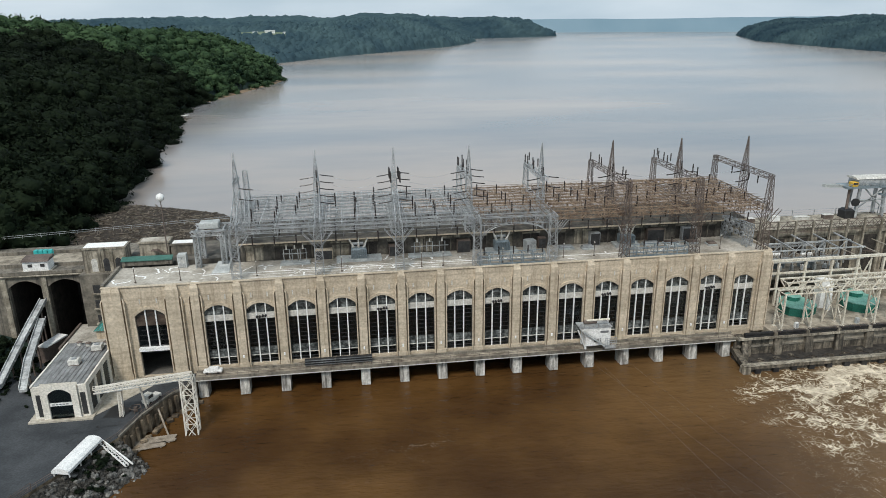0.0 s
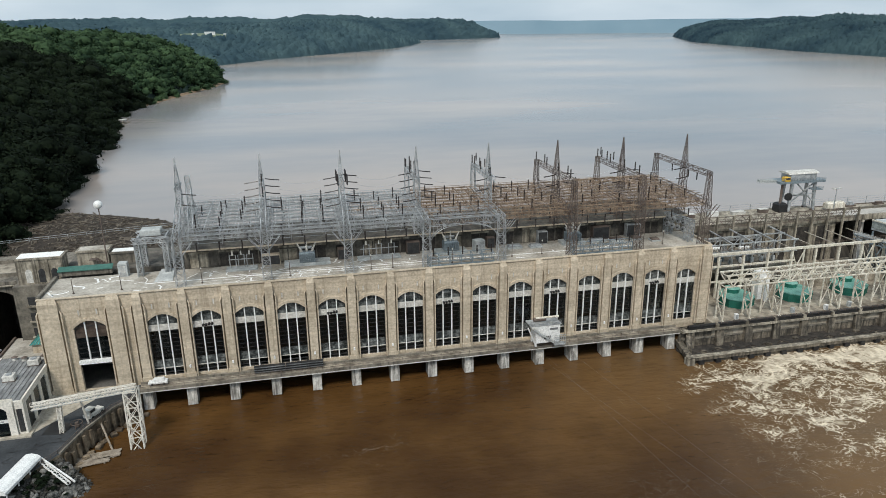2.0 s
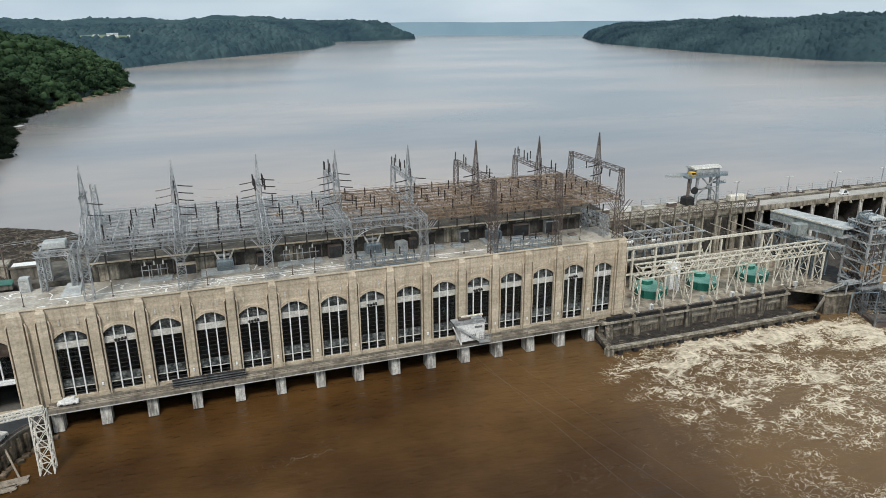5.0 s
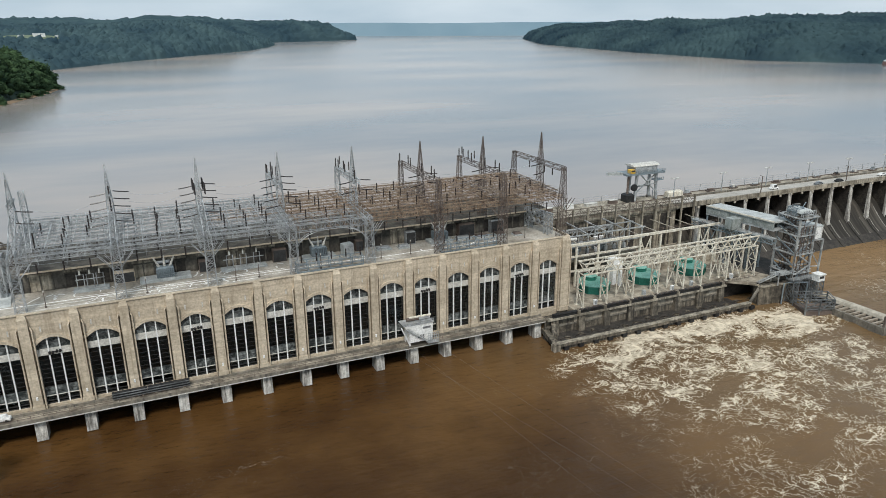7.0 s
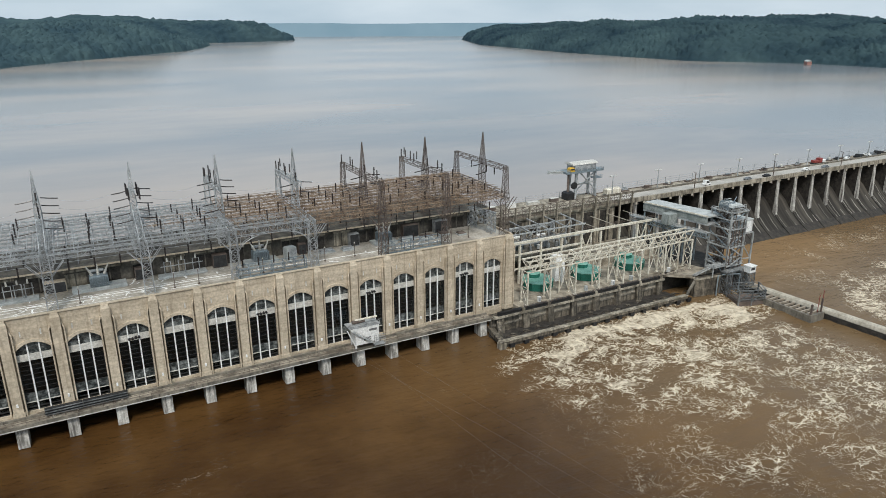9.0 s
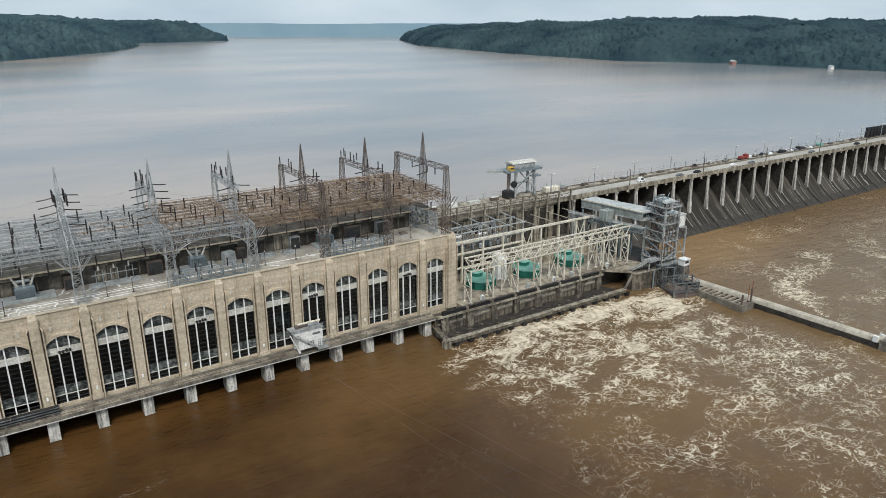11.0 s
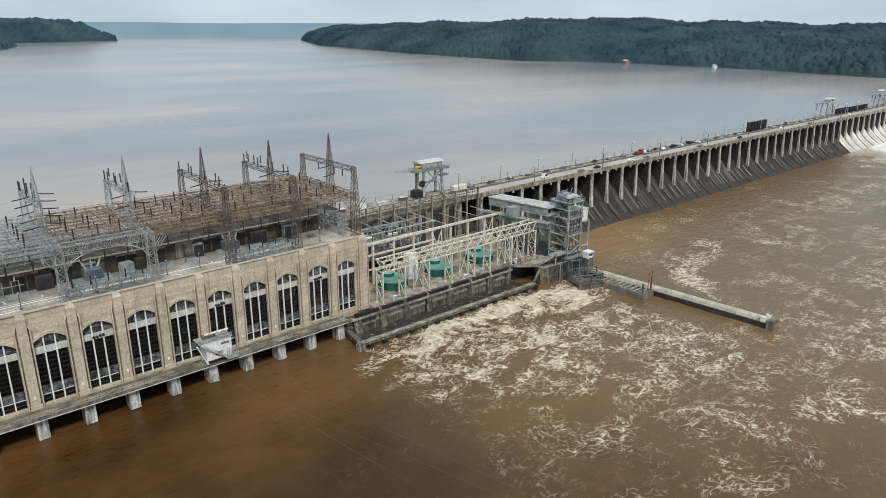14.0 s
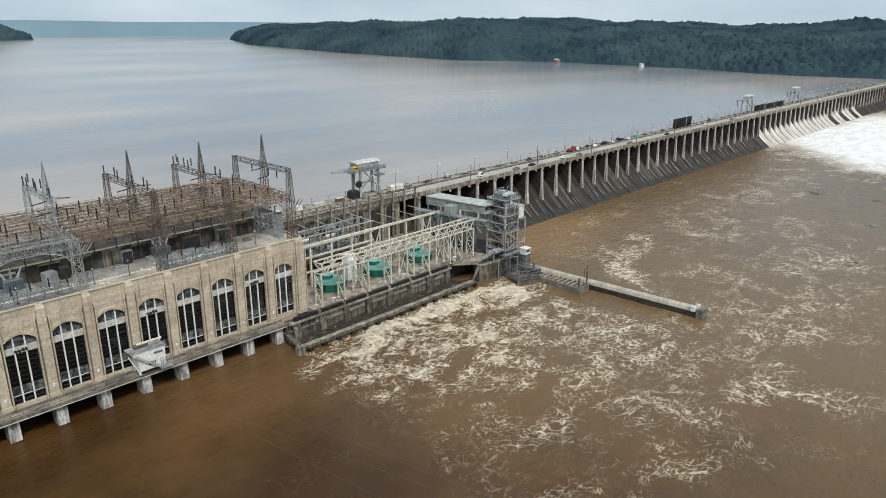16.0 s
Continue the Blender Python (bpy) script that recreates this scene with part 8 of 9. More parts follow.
part("ladder", Geo().truss((-63.5, 157.5, 6.2), (-56.6, 151.8, 3.4), 0.4, 0.8, 12, 0.07, 0.05), M_WHITE, t)
part("rail", Geo().strut((-63.8, 158.3, 6.9), (-55.2, 151.8, 3.4), 0.16), M_WHITE, t)
for k, (x, y, w, l_, a) in enumerate(((-53.8, 166.2, 3.2, 10.5, -84), (-54.6, 163.6, 2.2, 8.0, -80))):
    t = thing("timber_raft", "weathered plank raft afloat by the quay", "raft", "timber rafts", at=pose(x, y, 0.35, 0, 0, a))
    for q in range(5):
        part("plank", Geo().box(-w / 2 + q * w / 5 + 0.03, -w / 2 + (q + 1) * w / 5 - 0.03, -l_ / 2 + 0.3 * (q % 2), l_ / 2 - 0.2 * (q % 3), 0, 0.22), M_WOOD, t)
    for y_ in (-l_ / 3, l_ / 3):
        part("bearer", Geo().box(-w / 2, w / 2, y_ - 0.2, y_ + 0.2, -0.4, 0), M_WOOD, t)
mesh_thing("timber_pole", Geo().tube([(-54.8, 175.5, 4.5), (-51.0, 168.5, 0.0)], 0.26, 6), M_WOOD, "weathered pole leaning against the quay wall", "pole")


def rock_mesh(seed):
    r_ = random.Random(seed)
    bm = bmesh.new()
    bmesh.ops.create_icosphere(bm, subdivisions=1, radius=1)
    for v in bm.verts:
        v.co *= r_.uniform(0.7, 1.15)
        v.co.z *= 0.7
    me = bpy.data.meshes.new("rock")
    bm.to_mesh(me)
    bm.free()
    me.materials.append(M_ROCK)
    return me


rocks = [rock_mesh(k) for k in range(6)]
rip = thing("riprap_slope", "dark grey riprap boulders on the shore below the yard", "riprap", kind="stuff")
g = Geo()
EDGE = [(-60.5, 160.5), (-70.5, 146.0), (-84.0, 126.0), (-97.0, 100.0)]
for (ax, ay), (bx, by) in zip(EDGE, EDGE[1:]):
    nx, ny = (by - ay), -(bx - ax)
    q = math.hypot(nx, ny)
    nx, ny = -nx / q * 15, -ny / q * 15
    if nx < 0:
        nx, ny = -nx, -ny
    g.add([(ax, ay, 5.0), (bx, by, 5.0), (bx + nx, by + ny, -3), (ax + nx, ay + ny, -3)], [(0, 1, 2, 3)])
part("bed", g, M_ROCK_DK, rip)
small = Geo()
for k in range(3000):
    u = rr.random() ** 0.8
    seg = 0 if rr.random() < 0.5 else 1
    (ax, ay), (bx, by) = EDGE[seg], EDGE[seg + 1]
    nx, ny = (by - ay), -(bx - ax)
    q = math.hypot(nx, ny)
    nx, ny = -nx / q, -ny / q
    if nx < 0:
        nx, ny = -nx, -ny
    t_ = rr.random()
    x, y = ax + (bx - ax) * t_ + nx * u * 12.5, ay + (by - ay) * t_ + ny * u * 12.5
    s_ = rr.uniform(0.2, 0.5) if k > 290 else rr.uniform(0.5, 1.15)
    mt_ = pose(x, y, 5.0 - u * 6.5 + 0.3 * rr.random(), rr.uniform(0, 60), rr.uniform(0, 60), rr.uniform(0, 360)) @ Matrix.Diagonal((s_, s_ * rr.uniform(0.6, 1.2), s_, 1))
    if k < 290:
        part("rock", rocks[k % 6], M_ROCK, rip).matrix_basis = mt_
    else:
        small.add([tuple(mt_ @ v.co) for v in rocks[k % 6].vertices], [tuple(p_.vertices) for p_ in rocks[k % 6].polygons])
tagged(part("rubble", small, M_ROCK_DK, rip), kind="stuff")
# rocks awash below the spillway
for x, y, s_ in ((503, 132, 4), (497, 126, 5), (511, 128, 3), (503, 120, 3), (505, 91, 5), (436, 77, 4.5), (352, 69, 3.6), (345, 71, 3), (358, 68, 2.6), (470, 150, 3), (455, 104, 2.5)):
    o = tagged(part("rock_outcrop", rocks[int(x) % 6], M_ROCK), "dark rock breaking the surface of the tailwater", "rock", "rock outcrops")
    o.matrix_basis = pose(x, y, -0.2, 0, 0, x * 7 % 360) @ Matrix.Diagonal((s_ * 0.8, s_ * 0.6, s_ * 0.35, 1))

# weeds among the upper riprap
weeds = []
for k in range(34):
    t_, u = sr.random(), sr.random() ** 1.5
    x, y = -61.5 - 9 * t_ + 7.5 * u, 159 - 12 * t_ - 5.0 * u
    h = 0.6 + 1.1 * sr.random()
    weeds.append((x, y, 5.0 - u * 4.2, h * 1.5, h))
woods("weeds", weeds, [(60, 0.12, 3), (50, 0.13, 2)], M_LEAF, "green weeds growing among the riprap", 14)

# hut hung on the gallery
hut = thing("hoist_hut", "white steel gantry hoist hut on the tailrace gallery", "hoist hut", at=pose(73.6, 187.2, 7.5))
part("body", Geo().bevel_box(-3.2, 4.8, -1.9, 2.6, 1.2, 7.2, 0.1), M_WHITE, hut)
part("overhang", Geo().hexa([(-3.2, -1.9, 4.2), (-3.1, -1.9, 4.2), (-3.1, 2.6, 4.2), (-3.2, 2.6, 4.2)], [(-4.9, -2.0, 7.2), (-3.1, -1.9, 7.2), (-3.1, 2.6, 7.2), (-4.9, 2.6, 7.2)]), M_WHITE, hut)
part("roof_deck", Geo().box(-5.2, 5.1, -2.1, 2.7, 7.2, 7.4), M_GALV, hut, "grey roof deck")
part("roof_rail", rail(Geo(), (-5.4, -2.0, 7.4), (5.0, -2.0, 7.4), 1.1, 1.5, 2, 0.05), M_GALV, hut)
part("boom", Geo().tube([(-2.6, 0, 9.0), (4.4, -1.2, 9.6)], 0.35, 8), M_CREAM, hut)
part("winch", Geo().tube([(-3.4, 0, 8.5), (0.6, 0, 8.5)], 0.6, 10), M_RUST_DK, hut)
part("window", Geo().box(-0.4, 1.8, -1.96, -1.9, 2.4, 3.5), M_FRAME, hut)
part("sign", Geo().box(1.4, 4.0, -1.96, -1.9, 5.4, 6.1), M_CARGREY, hut)
part("stair", Geo().strut((-4.2, -2.4, 6.4), (3.0, -2.4, 1.0), 0.25), M_PADBL, hut)
part("stair_rail", rail(Geo(), (-4.2, -2.7, 6.6), (3.0, -2.7, 1.2), 1.0, 1.2, 2, 0.05), M_WHITE, hut)
part("platform", Geo().box(2.6, 6.2, -3.4, -1.6, 0.6, 0.9), M_GALV, hut)
part("platform_rail", rail(Geo(), (2.6, -3.3, 0.9), (6.2, -3.3, 0.9), 3.2, 0.7, 4, 0.06), M_GALV, hut)
for x in (-3.0, 4.2):
    for y in (-1.4, 2.4):
        part("leg", Geo().strut((x, y, 0), (x, y, 1.3), 0.25), M_WHITE, hut)
part("brace", Geo().strut((-5.8, -1.8, 6.8), (-3.0, -1.4, 0.2), 0.16), M_WHITE, hut)
for k, (x, y) in enumerate(((70.8, 184.9), (78.6, 184.4), (67.0, 185.2))):
    mesh_thing("mooring_cable", Geo().tube([(x, y + 1.8, 7.4), (x + 12 + 5 * k, y - 60, 2.6), (x + 26 + 9 * k, y - 130, -1.0)], 0.025, 4), M_RUST_DK, "thin cable running from the hoist hut into the water", "cable", "mooring cables")
# clutter on the gallery
for x, w in ((-10.9, 8.9), (-0.9, 10.9)):
    t = thing("stop_log", "dark steel stop log lying on the gallery", "stop log", "stop logs", at=pose(x, 188.6, 7.3))
    part("beam", Geo().box(-w / 2, w / 2, -0.5, 0.6, 0.3, 2.2), M_BLACK, t)
    for q in range(3):
        part("flange", Geo().box(-w / 2, w / 2, -0.85, -0.5, 0.4 + 0.75 * q, 0.58 + 0.75 * q), M_STEEL_DK, t)
    part("rest", Geo().box(-w / 3, -w / 3 + 0.4, -0.8, 0.8, 0, 0.3).box(w / 3, w / 3 + 0.4, -0.8, 0.8, 0, 0.3), M_WOOD, t)
t = thing("parked_car", "white car parked on the gallery by a window", "car", at=pose(-42.0, 188.8, 7.3))
part("body", Geo().bevel_box(-2.6, 2.6, -0.95, 0.95, 0.35, 1.15, 0.2), M_WHITE, t)
part("cabin", Geo().hexa([(-1.6, -0.85, 1.15), (1.9, -0.85, 1.15), (1.9, 0.85, 1.15), (-1.6, 0.85, 1.15)], [(-1.0, -0.7, 1.8), (1.6, -0.7, 1.8), (1.6, 0.7, 1.8), (-1.0, 0.7, 1.8)]), M_WHITE, t)
for x in (-1.6, 1.6):
    for y in (-0.9, 0.9):
        part("wheel", Geo().tube([(x, y - 0.12, 0.36), (x, y + 0.12, 0.36)], 0.36, 12), M_TYRE, t)
wl_ = Geo().bevel_box(-0.25, 0.25, -0.45, 0, 0, 0.9, 0.1).mesh("wall_lamp")
for x in PIERS[1:]:
    o = tagged(part("wall_lamp", wl_, M_WHITE), "small white lamp on a pilaster above the gallery", "wall lamp", "pilaster lamps")
    o.matrix_basis = pose(x, W - 0.85, 10.4)


# ---- things on the dam ----
hc = thing("headgate_crane", "grey travelling headgate crane with a yellow cab and roofed machinery house", "gantry crane", at=pose(204.4, 240.7, 28.95) @ Matrix.Diagonal((1, 1, 0.925, 1)))
for x in (-5.6, 6.2):
    for y in (-2.5, 2.5):
        part("leg", Geo().strut((x, y, 0.4), (x * 0.9, y * 0.9, 13.2), 0.5), M_GALV, hc)
        part("bogie", Geo().bevel_box(x - 1.1, x + 1.1, y - 0.4, y + 0.4, 0, 0.9, 0.15), M_RUST_DK, hc)
part("brace", Geo().strut((-5.6, -2.4, 4), (5.4, -2.4, 13), 0.25).strut((6, -2.4, 4), (-3, -2.4, 13), 0.25).strut((-5.6, 2.4, 6), (5.8, 2.4, 6), 0.25).strut((-5.4, -2.4, 8), (5.8, -2.4, 8), 0.25), M_GALV, hc)
part("deck", Geo().box(-11.5, 9.5, -3.6, 3.6, 13.2, 14.2), M_GALV_BL, hc)
part("deck_rail", rail(Geo(), (-11.5, -3.5, 14.2), (9.5, -3.5, 14.2), 1.1, 1.5, 2, 0.06), M_GALV_BL, hc)
part("machine_house", Geo().box(-6.6, 5.4, -2.9, 3.0, 14.2, 17.2), M_GALV, hc)
part("house_roof", Geo().extrude_x([(-3.2, 17.2), (3.3, 17.2), (2.6, 17.8), (0.0, 18.3), (-2.6, 17.8)], -7.8, 6.4), M_BAND, hc, "pale curved metal roof")
part("cab", Geo().bevel_box(-9.6, -7.2, -3.6, -1.2, 14.3, 16.2, 0.25), M_YELLOW, hc, "yellow operator cab")
part("cab_window", Geo().box(-9.4, -7.4, -3.66, -3.6, 15.1, 15.9), M_FRAME, hc)
part("jib", Geo().truss((-11.5, 0, 14.4), (-20.0, -1.0, 15.2), 1.0, 1.6, 7, 0.16, 0.1), M_PADBL, hc)
part("hook_block", Geo().cyl(-9.4, -2.0, 4.0, 13.2, 0.5, 0.5, 10), M_RUST_DK, hc)
part("grab", Geo().bevel_box(-10.4, -6.4, -3.2, 1.0, 0.1, 4.4, 0.8), M_BLACK, hc, "black lifting grab")
part("hose_reel", Geo().tube([(-6.6, -3.2, 7.2), (-6.6, -2.6, 7.2)], 1.7, 16), M_BLACK, hc)
part("platform", Geo().box(4.5, 9.0, -3.4, 0.0, 9.6, 10.0), M_GALV_BL, hc)
part("platform_rail", rail(Geo(), (4.5, -3.4, 10.0), (9.0, -3.4, 10.0), 1.2, 1.2, 2, 0.06), M_GALV_BL, hc)

t = thing("tank_trailer", "cream tank on the headworks deck", "tank", at=pose(221.0, 238.2, 28.7))
part("body", Geo().bevel_box(-4.2, 4.2, -1.4, 1.4, 0.7, 3.4, 0.6), M_CREAM, t)
for x in (-2.6, 2.6):
    part("wheel", Geo().tube([(x, -1.3, 0.5), (x, 1.3, 0.5)], 0.5, 12), M_TYRE, t)
for k in range(5):
    x = 142 + k * 11.5
    t = thing("deck_box", "low pale equipment box on the headworks deck", "equipment box", "deck boxes", at=pose(x, 239.5, 29.2))
    part("body", Geo().bevel_box(-2.0 - k % 2, 2.0 + k % 2, -1.0, 1.0, 0, 1.2 + 0.3 * (k % 3), 0.15), (M_BAND, M_RUST_DK, M_WHITE)[k % 3], t)
    part("lid", Geo().box(-2.1 - k % 2, 2.1 + k % 2, -1.1, 1.1, 1.2 + 0.3 * (k % 3), 1.32 + 0.3 * (k % 3)), M_BAND, t)


def gantry(x):
    t = thing("spillway_crane", "grey portal crane with a jib travelling on the spillway deck", "gantry crane", "spillway cranes", at=pose(x, 240.7, 28.95))
    for xx in (-8, 8):
        for y in (-2.4, 2.4):
            part("leg", Geo().strut((xx, y, 0.3), (xx * 0.72, y * 0.9, 11.5), 0.5), M_GALV, t)
    part("brace", Geo().strut((-7, -2.4, 3), (5.5, -2.3, 11), 0.25).strut((7, -2.4, 3), (-5.5, -2.3, 11), 0.25), M_GALV, t)
    part("deck", Geo().box(-9, 9, -3.5, 3.5, 11.5, 12.6), M_GALV, t)
    part("house", Geo().bevel_box(-4, 7, -2.8, 2.8, 12.6, 15.4, 0.8), M_GALV, t)
    part("house_roof", Geo().cyl(2.0, 0, 15.4, 16.4, 4.4, 2.0, 12), M_BAND, t)
    part("jib", Geo().truss((-6, 0, 13.0), (-31, -2, 13.6), 1.2, 1.8, 12, 0.2, 0.12), M_GALV, t)
    part("hook", Geo().cyl(-29, -2, 7.6, 12.4, 0.3, 0.3, 8), M_BLACK, t)


gantry(672)
gantry(806)
for x, l_, h in ((536, 30, 7.4), (706, 26, 5.2), (748, 46, 4.8)):
    t = thing("stored_crest_gate", "tall black steel crest gate stored on the spillway deck", "crest gate", "stored crest gates", at=pose(x, 240.5, 28.7))
    part("panel", Geo().box(-l_ / 2, l_ / 2, -0.6, 0.6, 0.5, h), M_BLACK, t)
    for k in range(5):
        part("girder", Geo().box(-l_ / 2, l_ / 2, -1.2, -0.6, 0.7 + k * (h - 0.8) / 5, 1.0 + k * (h - 0.8) / 5), M_BLACK, t)
    for k in range(7):
        part("stiffener", Geo().box(-l_ / 2 + k * l_ / 6.2, -l_ / 2 + k * l_ / 6.2 + 0.3, -1.1, -0.6, 0.5, h), M_BLACK, t)
    for xx in (-l_ / 3, l_ / 3):
        part("cradle", Geo().box(xx - 0.6, xx + 0.6, -1.4, 1.2, 0, 0.5), M_RUST_DK, t)

# lamp posts, guard wire and gate hoists along the crest
lamp = thing("street_lamp", "twin-headed street lamp on the dam road", "street lamp", "street lamps", at=pose(219.5, 236.5, 29.4))
part("post", Geo().cyl(0, 0, -0.6, 8.6, 0.26, 0.18, 8), M_GALV, lamp)
part("arm", Geo().strut((-1.4, 0, 8.6), (1.4, 0, 8.6), 0.14), M_GALV, lamp)
for s_ in (-1, 1):
    part("head", Geo().bevel_box(s_ * 1.3 - 0.7, s_ * 1.3 + 0.7, -0.35, 0.35, 8.5, 8.95, 0.1), M_BAND, lamp)
for k in range(1, 30):
    copy_thing(lamp, pose(219.5 + 28.6 * k, 236.5, 29.4))
pole = thing("utility_pole", "slim dark pole at the downstream parapet", "pole", "utility poles", at=pose(262, 226.1, 29.5))
part("shaft", Geo().cyl(0, 0, -4.0, 7.8, 0.26, 0.18, 8), M_RUST_DK, pole)
part("bracket", Geo().strut((0, 0, 7.6), (0, 1.6, 7.9), 0.07), M_RUST_DK, pole)
for k in range(1, 14):
    copy_thing(pole, pose(262 + 57.6 * k, 226.1, 29.5))
fence = thing("crest_fence", "thin post-and-wire fence along the upstream edge of the crest", "fence")
fp = Geo().strut((0, 0, 0), (0, 0, 3.2), 0.1).mesh("post")
for k in range(110):
    o = part("post", fp, M_GALV, fence)
    o.matrix_basis = pose(138 + 9.5 * k, 244.2, 28.6)
for z in (29.7, 30.7, 31.7):
    part("wire", Geo().strut((138, 244.2, z), (1170, 244.2, z), 0.045), M_GALV, fence)
ho = random.Random(21)
for k in range(SPN):
    x = SP0 + SPP * (k + 1)
    t = thing("gate_hoist", "small dark gate hoist on the crest between deck rails", "gate hoist", "gate hoists", at=pose(x, 241.0, 28.6))
    part("base", Geo().box(-2.4, 2.4, -0.8, 0.8, 0, 0.6), M_RUST_DK, t)
    part("drum", Geo().tube([(-1.6, 0, 1.0), (1.6, 0, 1.0)], 0.5, 8), (M_GALV, M_RUST_DK, M_CARGREY)[k % 3], t)
    if ho.random() < 0.5:
        part("motor", Geo().bevel_box(-0.7, 0.7, -0.6, 0.6, 0.6, 1.7 + ho.random() * 0.6, 0.15), (M_GALV, M_BLACK, M_BAND)[k % 3], t)


def car(x, y, mat, word, flip=0, van=False):
    t = thing("car", word + " on the dam road", "car", "cars on the road", at=pose(x, y, 28.72, 0, 0, flip))
    part("body", Geo().bevel_box(-2.3, 2.3, -0.92, 0.92, 0.3, 1.0, 0.18), mat, t)
    h = 2.3 if van else 1.5
    part("cabin", Geo().hexa([(-1.9 if van else -1.4, -0.85, 1.0), (1.5, -0.85, 1.0), (1.5, 0.85, 1.0), (-1.9 if van else -1.4, 0.85, 1.0)], [(-1.8 if van else -0.9, -0.7, h), (1.0, -0.7, h), (1.0, 0.7, h), (-1.8 if van else -0.9, 0.7, h)]), mat, t)
    part("glass", Geo().hexa([(-1.0, -0.87, 1.05), (1.2, -0.87, 1.05), (1.2, 0.87, 1.05), (-1.0, 0.87, 1.05)], [(-0.7, -0.76, h - 0.15), (0.9, -0.76, h - 0.15), (0.9, 0.76, h - 0.15), (-0.7, 0.76, h - 0.15)]), M_FRAME, t)
    for xx in (-1.45, 1.45):
        for yy in (-0.85, 0.85):
            part("wheel", Geo().tube([(xx, yy - 0.12, 0.34), (xx, yy + 0.12, 0.34)], 0.34, 10), M_TYRE, t)


car(276, 231.0, M_WHITE, "white van", 0, True)
car(304, 229.0, M_CARGREY, "grey saloon car", 180)
car(319, 229.4, M_BLACK, "black car", 180)
car(352, 230.0, M_WHITE, "white pickup car", 0)
car(368, 229.2, M_CARGREY, "silver car", 180)
car(432, 229.4, M_CARGREY, "grey car", 180)
car(488, 229.8, M_BLACK, "dark car", 180)
car(560, 231.6, M_WHITE, "white car", 0)
car(610, 229.6, M_CARGREY, "grey car", 180)
car(700, 231.0, M_WHITE, "white car", 0)
pk = random.Random(8)
for k in range(14):
    x = 398 + k * 5.2 + pk.uniform(-0.8, 0.8)
    c_ = k % 4
    if abs(x - 462) > 7:
        car(x, 239.8 + pk.uniform(-1.2, 1.8), (M_BLACK, M_WHITE, M_CARGREY, M_BLACK)[c_], ("parked black car", "parked white car", "parked grey car", "parked dark van")[c_], pk.choice((0, 12, -10, 90)), c_ == 3)
t = thing("red_truck", "red and white work truck on the crest behind the road", "truck", at=pose(374, 238.6, 28.75))
part("bed", Geo().bevel_box(-3.4, 0.8, -1.2, 1.2, 0.9, 2.3, 0.15), M_RED, t)
part("cab", Geo().bevel_box(1.0, 3.6, -1.2, 1.2, 0.6, 3.3, 0.3), M_RED, t)
part("box", Geo().bevel_box(3.8, 6.6, -1.2, 1.2, 0.7, 2.2, 0.2), M_WHITE, t)
for x in (-3.2, 0, 2.6, 5.2):
    part("wheel", Geo().tube([(x, -1.2, 0.5), (x, 1.2, 0.5)], 0.5, 10), M_TYRE, t)
mesh_thing("teal_skip", Geo().bevel_box(459, 464, 239.5, 242.0, 28.6, 30.4, 0.2), M_GREEN_LT, "teal steel skip stored on the crest", "skip")

# ---- drift debris held against the west intake ----
dr = random.Random(31)
g = Geo()
for k in range(2600):
    x, y = dr.uniform(-136, -34), dr.uniform(248, 334)
    edge_y = float(np.interp(x, [-136, -99, -55, -34], [333, 333, 308, 262]))
    if y > edge_y - dr.random() ** 2 * 8:
        continue
    a, l_ = dr.uniform(0, 6.283), dr.choice((0.7, 1.0, 1.6, 2.6, 4.5))
    g.strut((x, y, POOL + dr.uniform(0.12, 0.5)), (x + math.cos(a) * l_, y + math.sin(a) * l_, POOL + dr.uniform(0.12, 0.6)), dr.uniform(0.08, 0.2))
tagged(part("drift_logs", g, surf("bleached_driftwood", (0.045, 0.034, 0.025), (0.22, 0.19, 0.15), 0.35, 3, 0.9, 0.2)), "tangle of floating logs and branches behind the dam", "driftwood", kind="stuff")
g = Geo()
g.v = [(-138, 246, POOL + 0.1), (-30, 246, POOL + 0.1)] + [(x, y, POOL + 0.1) for x, y in ((-34, 264), (-45, 290), (-55, 307), (-72, 318), (-99, 331), (-136, 333))]
g.f = [tuple(range(8))]
tagged(part("drift_mat", g, M_DEBRIS), "brown mat of floating leaf litter and sticks behind the dam", "debris", kind="stuff")
g = Geo().cyl(-116, 262, POOL, POOL + 4.5, 1.8, 0.1, 4)
mesh_thing("marker_buoy", g, M_WHITE, "pale pyramid marker among the floating debris", "buoy")

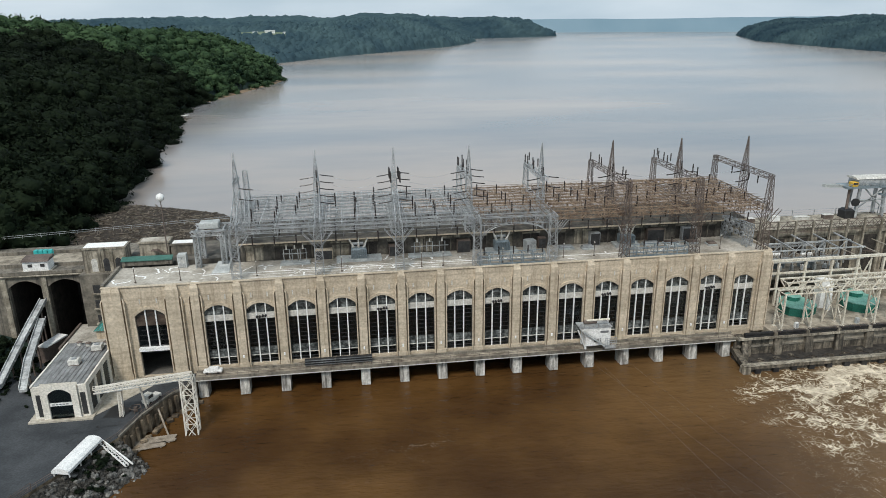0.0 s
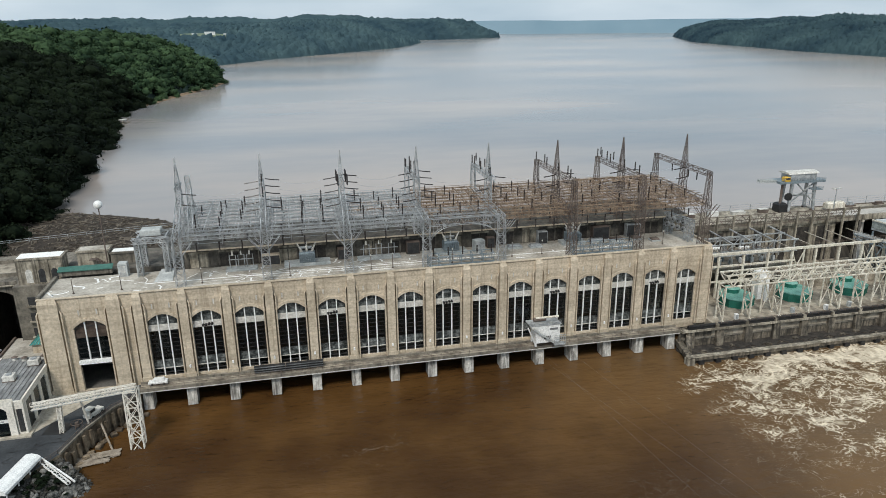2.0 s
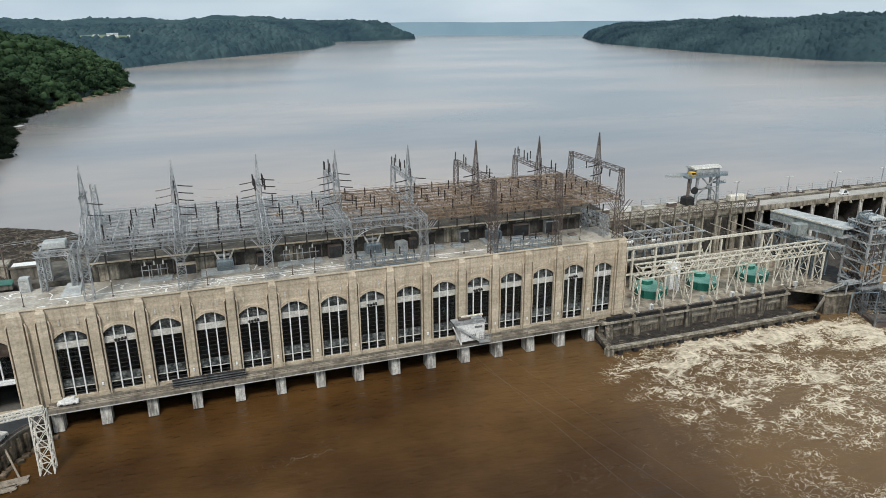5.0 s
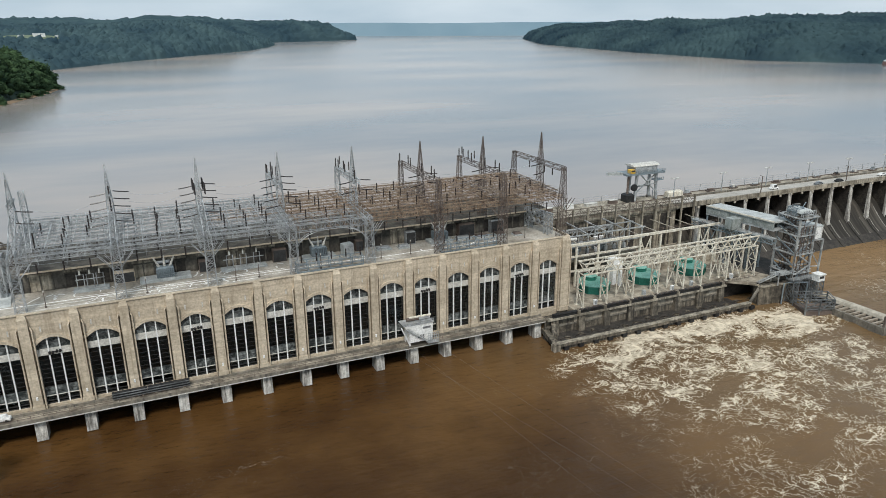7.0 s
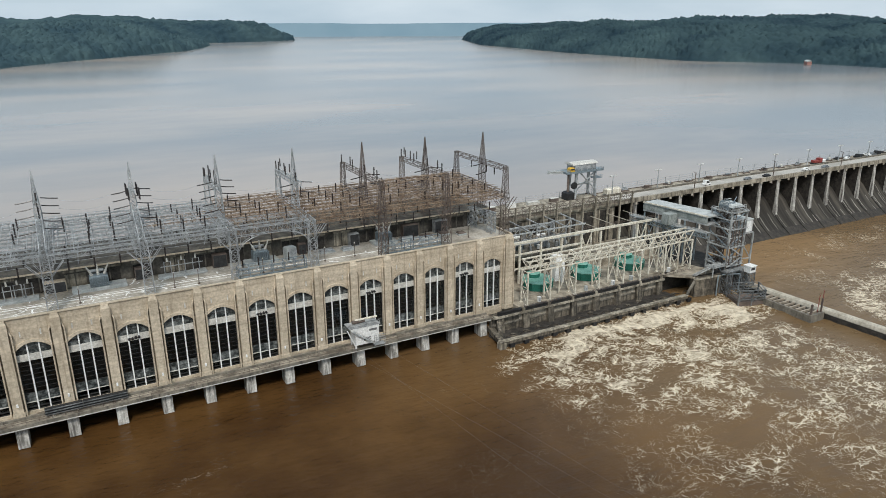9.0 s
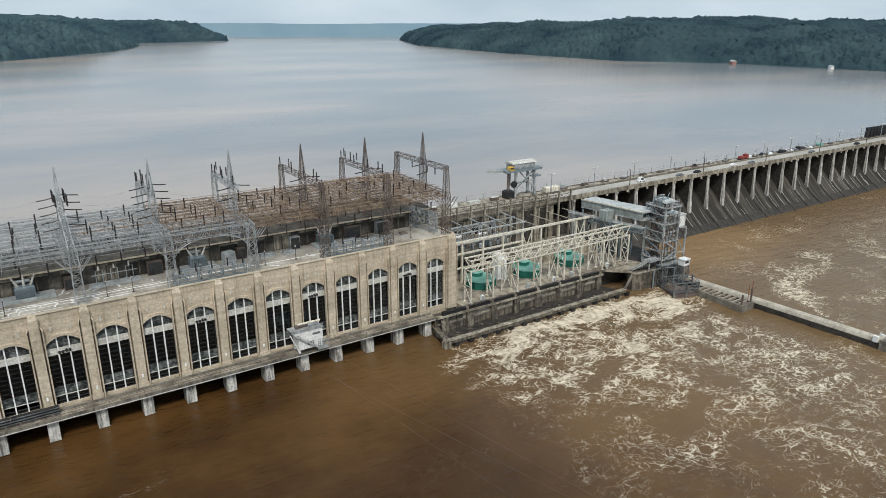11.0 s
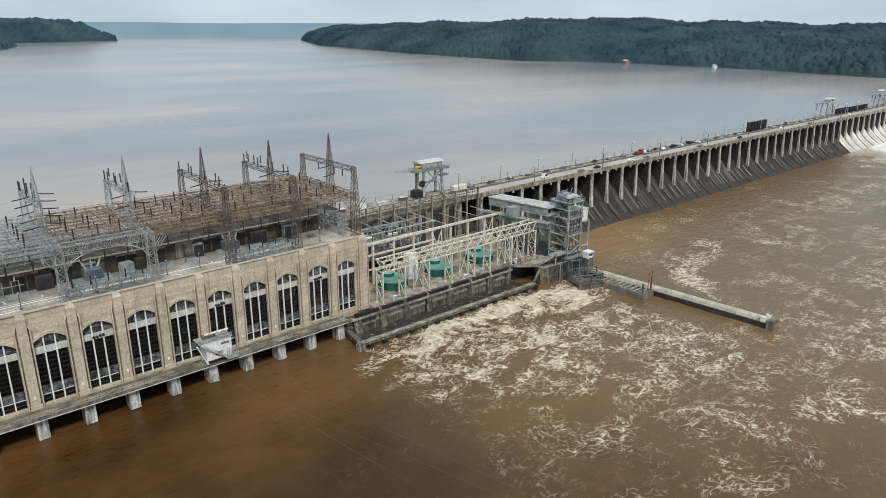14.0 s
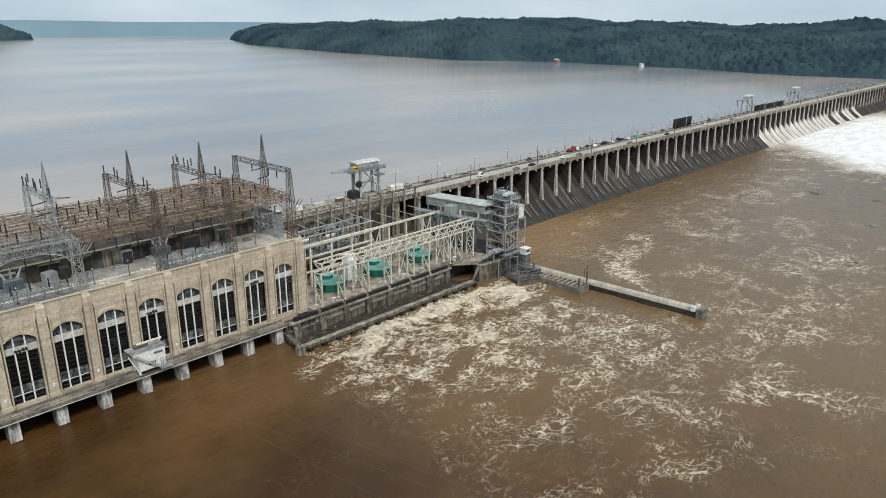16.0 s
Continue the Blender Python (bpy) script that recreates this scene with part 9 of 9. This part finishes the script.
# ---- far shore buildings ----
def barn(x, y, z, w, d, h, mat, label, turn=0):
    t = thing("barn", label, "barn", "far farm buildings", at=pose(x, y, z, 0, 0, turn))
    part("wall", Geo().box(-w / 2, w / 2, -d / 2, d / 2, -4, h), mat, t)
    part("roof", Geo().extrude_x([(-d / 2 - 0.5, h), (d / 2 + 0.5, h), (0, h + d * 0.35)], -w / 2 - 0.5, w / 2 + 0.5), M_PADBL, t)


for x, y, w, d, h, turn in ((-392, 1764, 24, 14, 9, 12), (-410, 1764, 9, 8, 12, 12), (-352, 1776, 14, 9, 5, 0), (-328, 1778, 18, 10, 5, 20), (-310, 1774, 10, 8, 4, 0), (-178, 1936, 40, 15, 7, 14), (-214, 1926, 20, 11, 4, 14), (-140, 1946, 18, 11, 4, 14),
                            (-640, 1862, 38, 10, 4, -10), (-604, 1856, 14, 9, 4, -10), (-668, 1872, 16, 9, 4, -10), (-472, 1744, 10, 8, 6, 0), (-245, 1905, 12, 8, 4, 0)):
    barn(x, y - 24, left_height(x, y - 24), w * 0.62, d * 0.62, h * 0.62 + 1, M_WHITE, "white farm building on the far plateau", turn)
g = Geo()
for x0, x1, y0, y1 in CLEARINGS:
    nx, ny = 12, 10
    for i in range(nx):
        for j in range(ny):
            q = [(x0 + (x1 - x0) * (i + a) / nx, y0 + (y1 - y0) * (j + b) / ny) for a, b in ((0, 0), (1, 0), (1, 1), (0, 1))]
            g.add([(x, y, left_height(x, y) + 1.5) for x, y in q], [(0, 1, 2, 3)])
mesh_thing("ground_field", g, M_FIELD, "pale green crop fields on the far plateau", "field", kind="structure")
barn(1366, 926, 24.5, 15, 9, 6, M_BRICK, "small brick boathouse on the east shore", 60)
barn(1388, 727, 25, 9, 7, 4, M_WHITE, "small white cabin on the east shore", 60)

t = thing("floating_dock", "small pale floating dock against the wooded west shore", "dock", at=pose(-139, 642, POOL, 0, 0, 70))
part("deck", Geo().box(-6, 6, -2.5, 2.5, 0.1, 0.9), M_WOOD, t)
part("shelter_roof", Geo().box(-4, 4, -2.2, 2.2, 3.4, 3.7), M_BAND, t)
for x in (-3.8, 3.8):
    for y in (-2, 2):
        part("post", Geo().strut((x, y, 0.9), (x, y, 3.4), 0.14), M_WOOD, t)
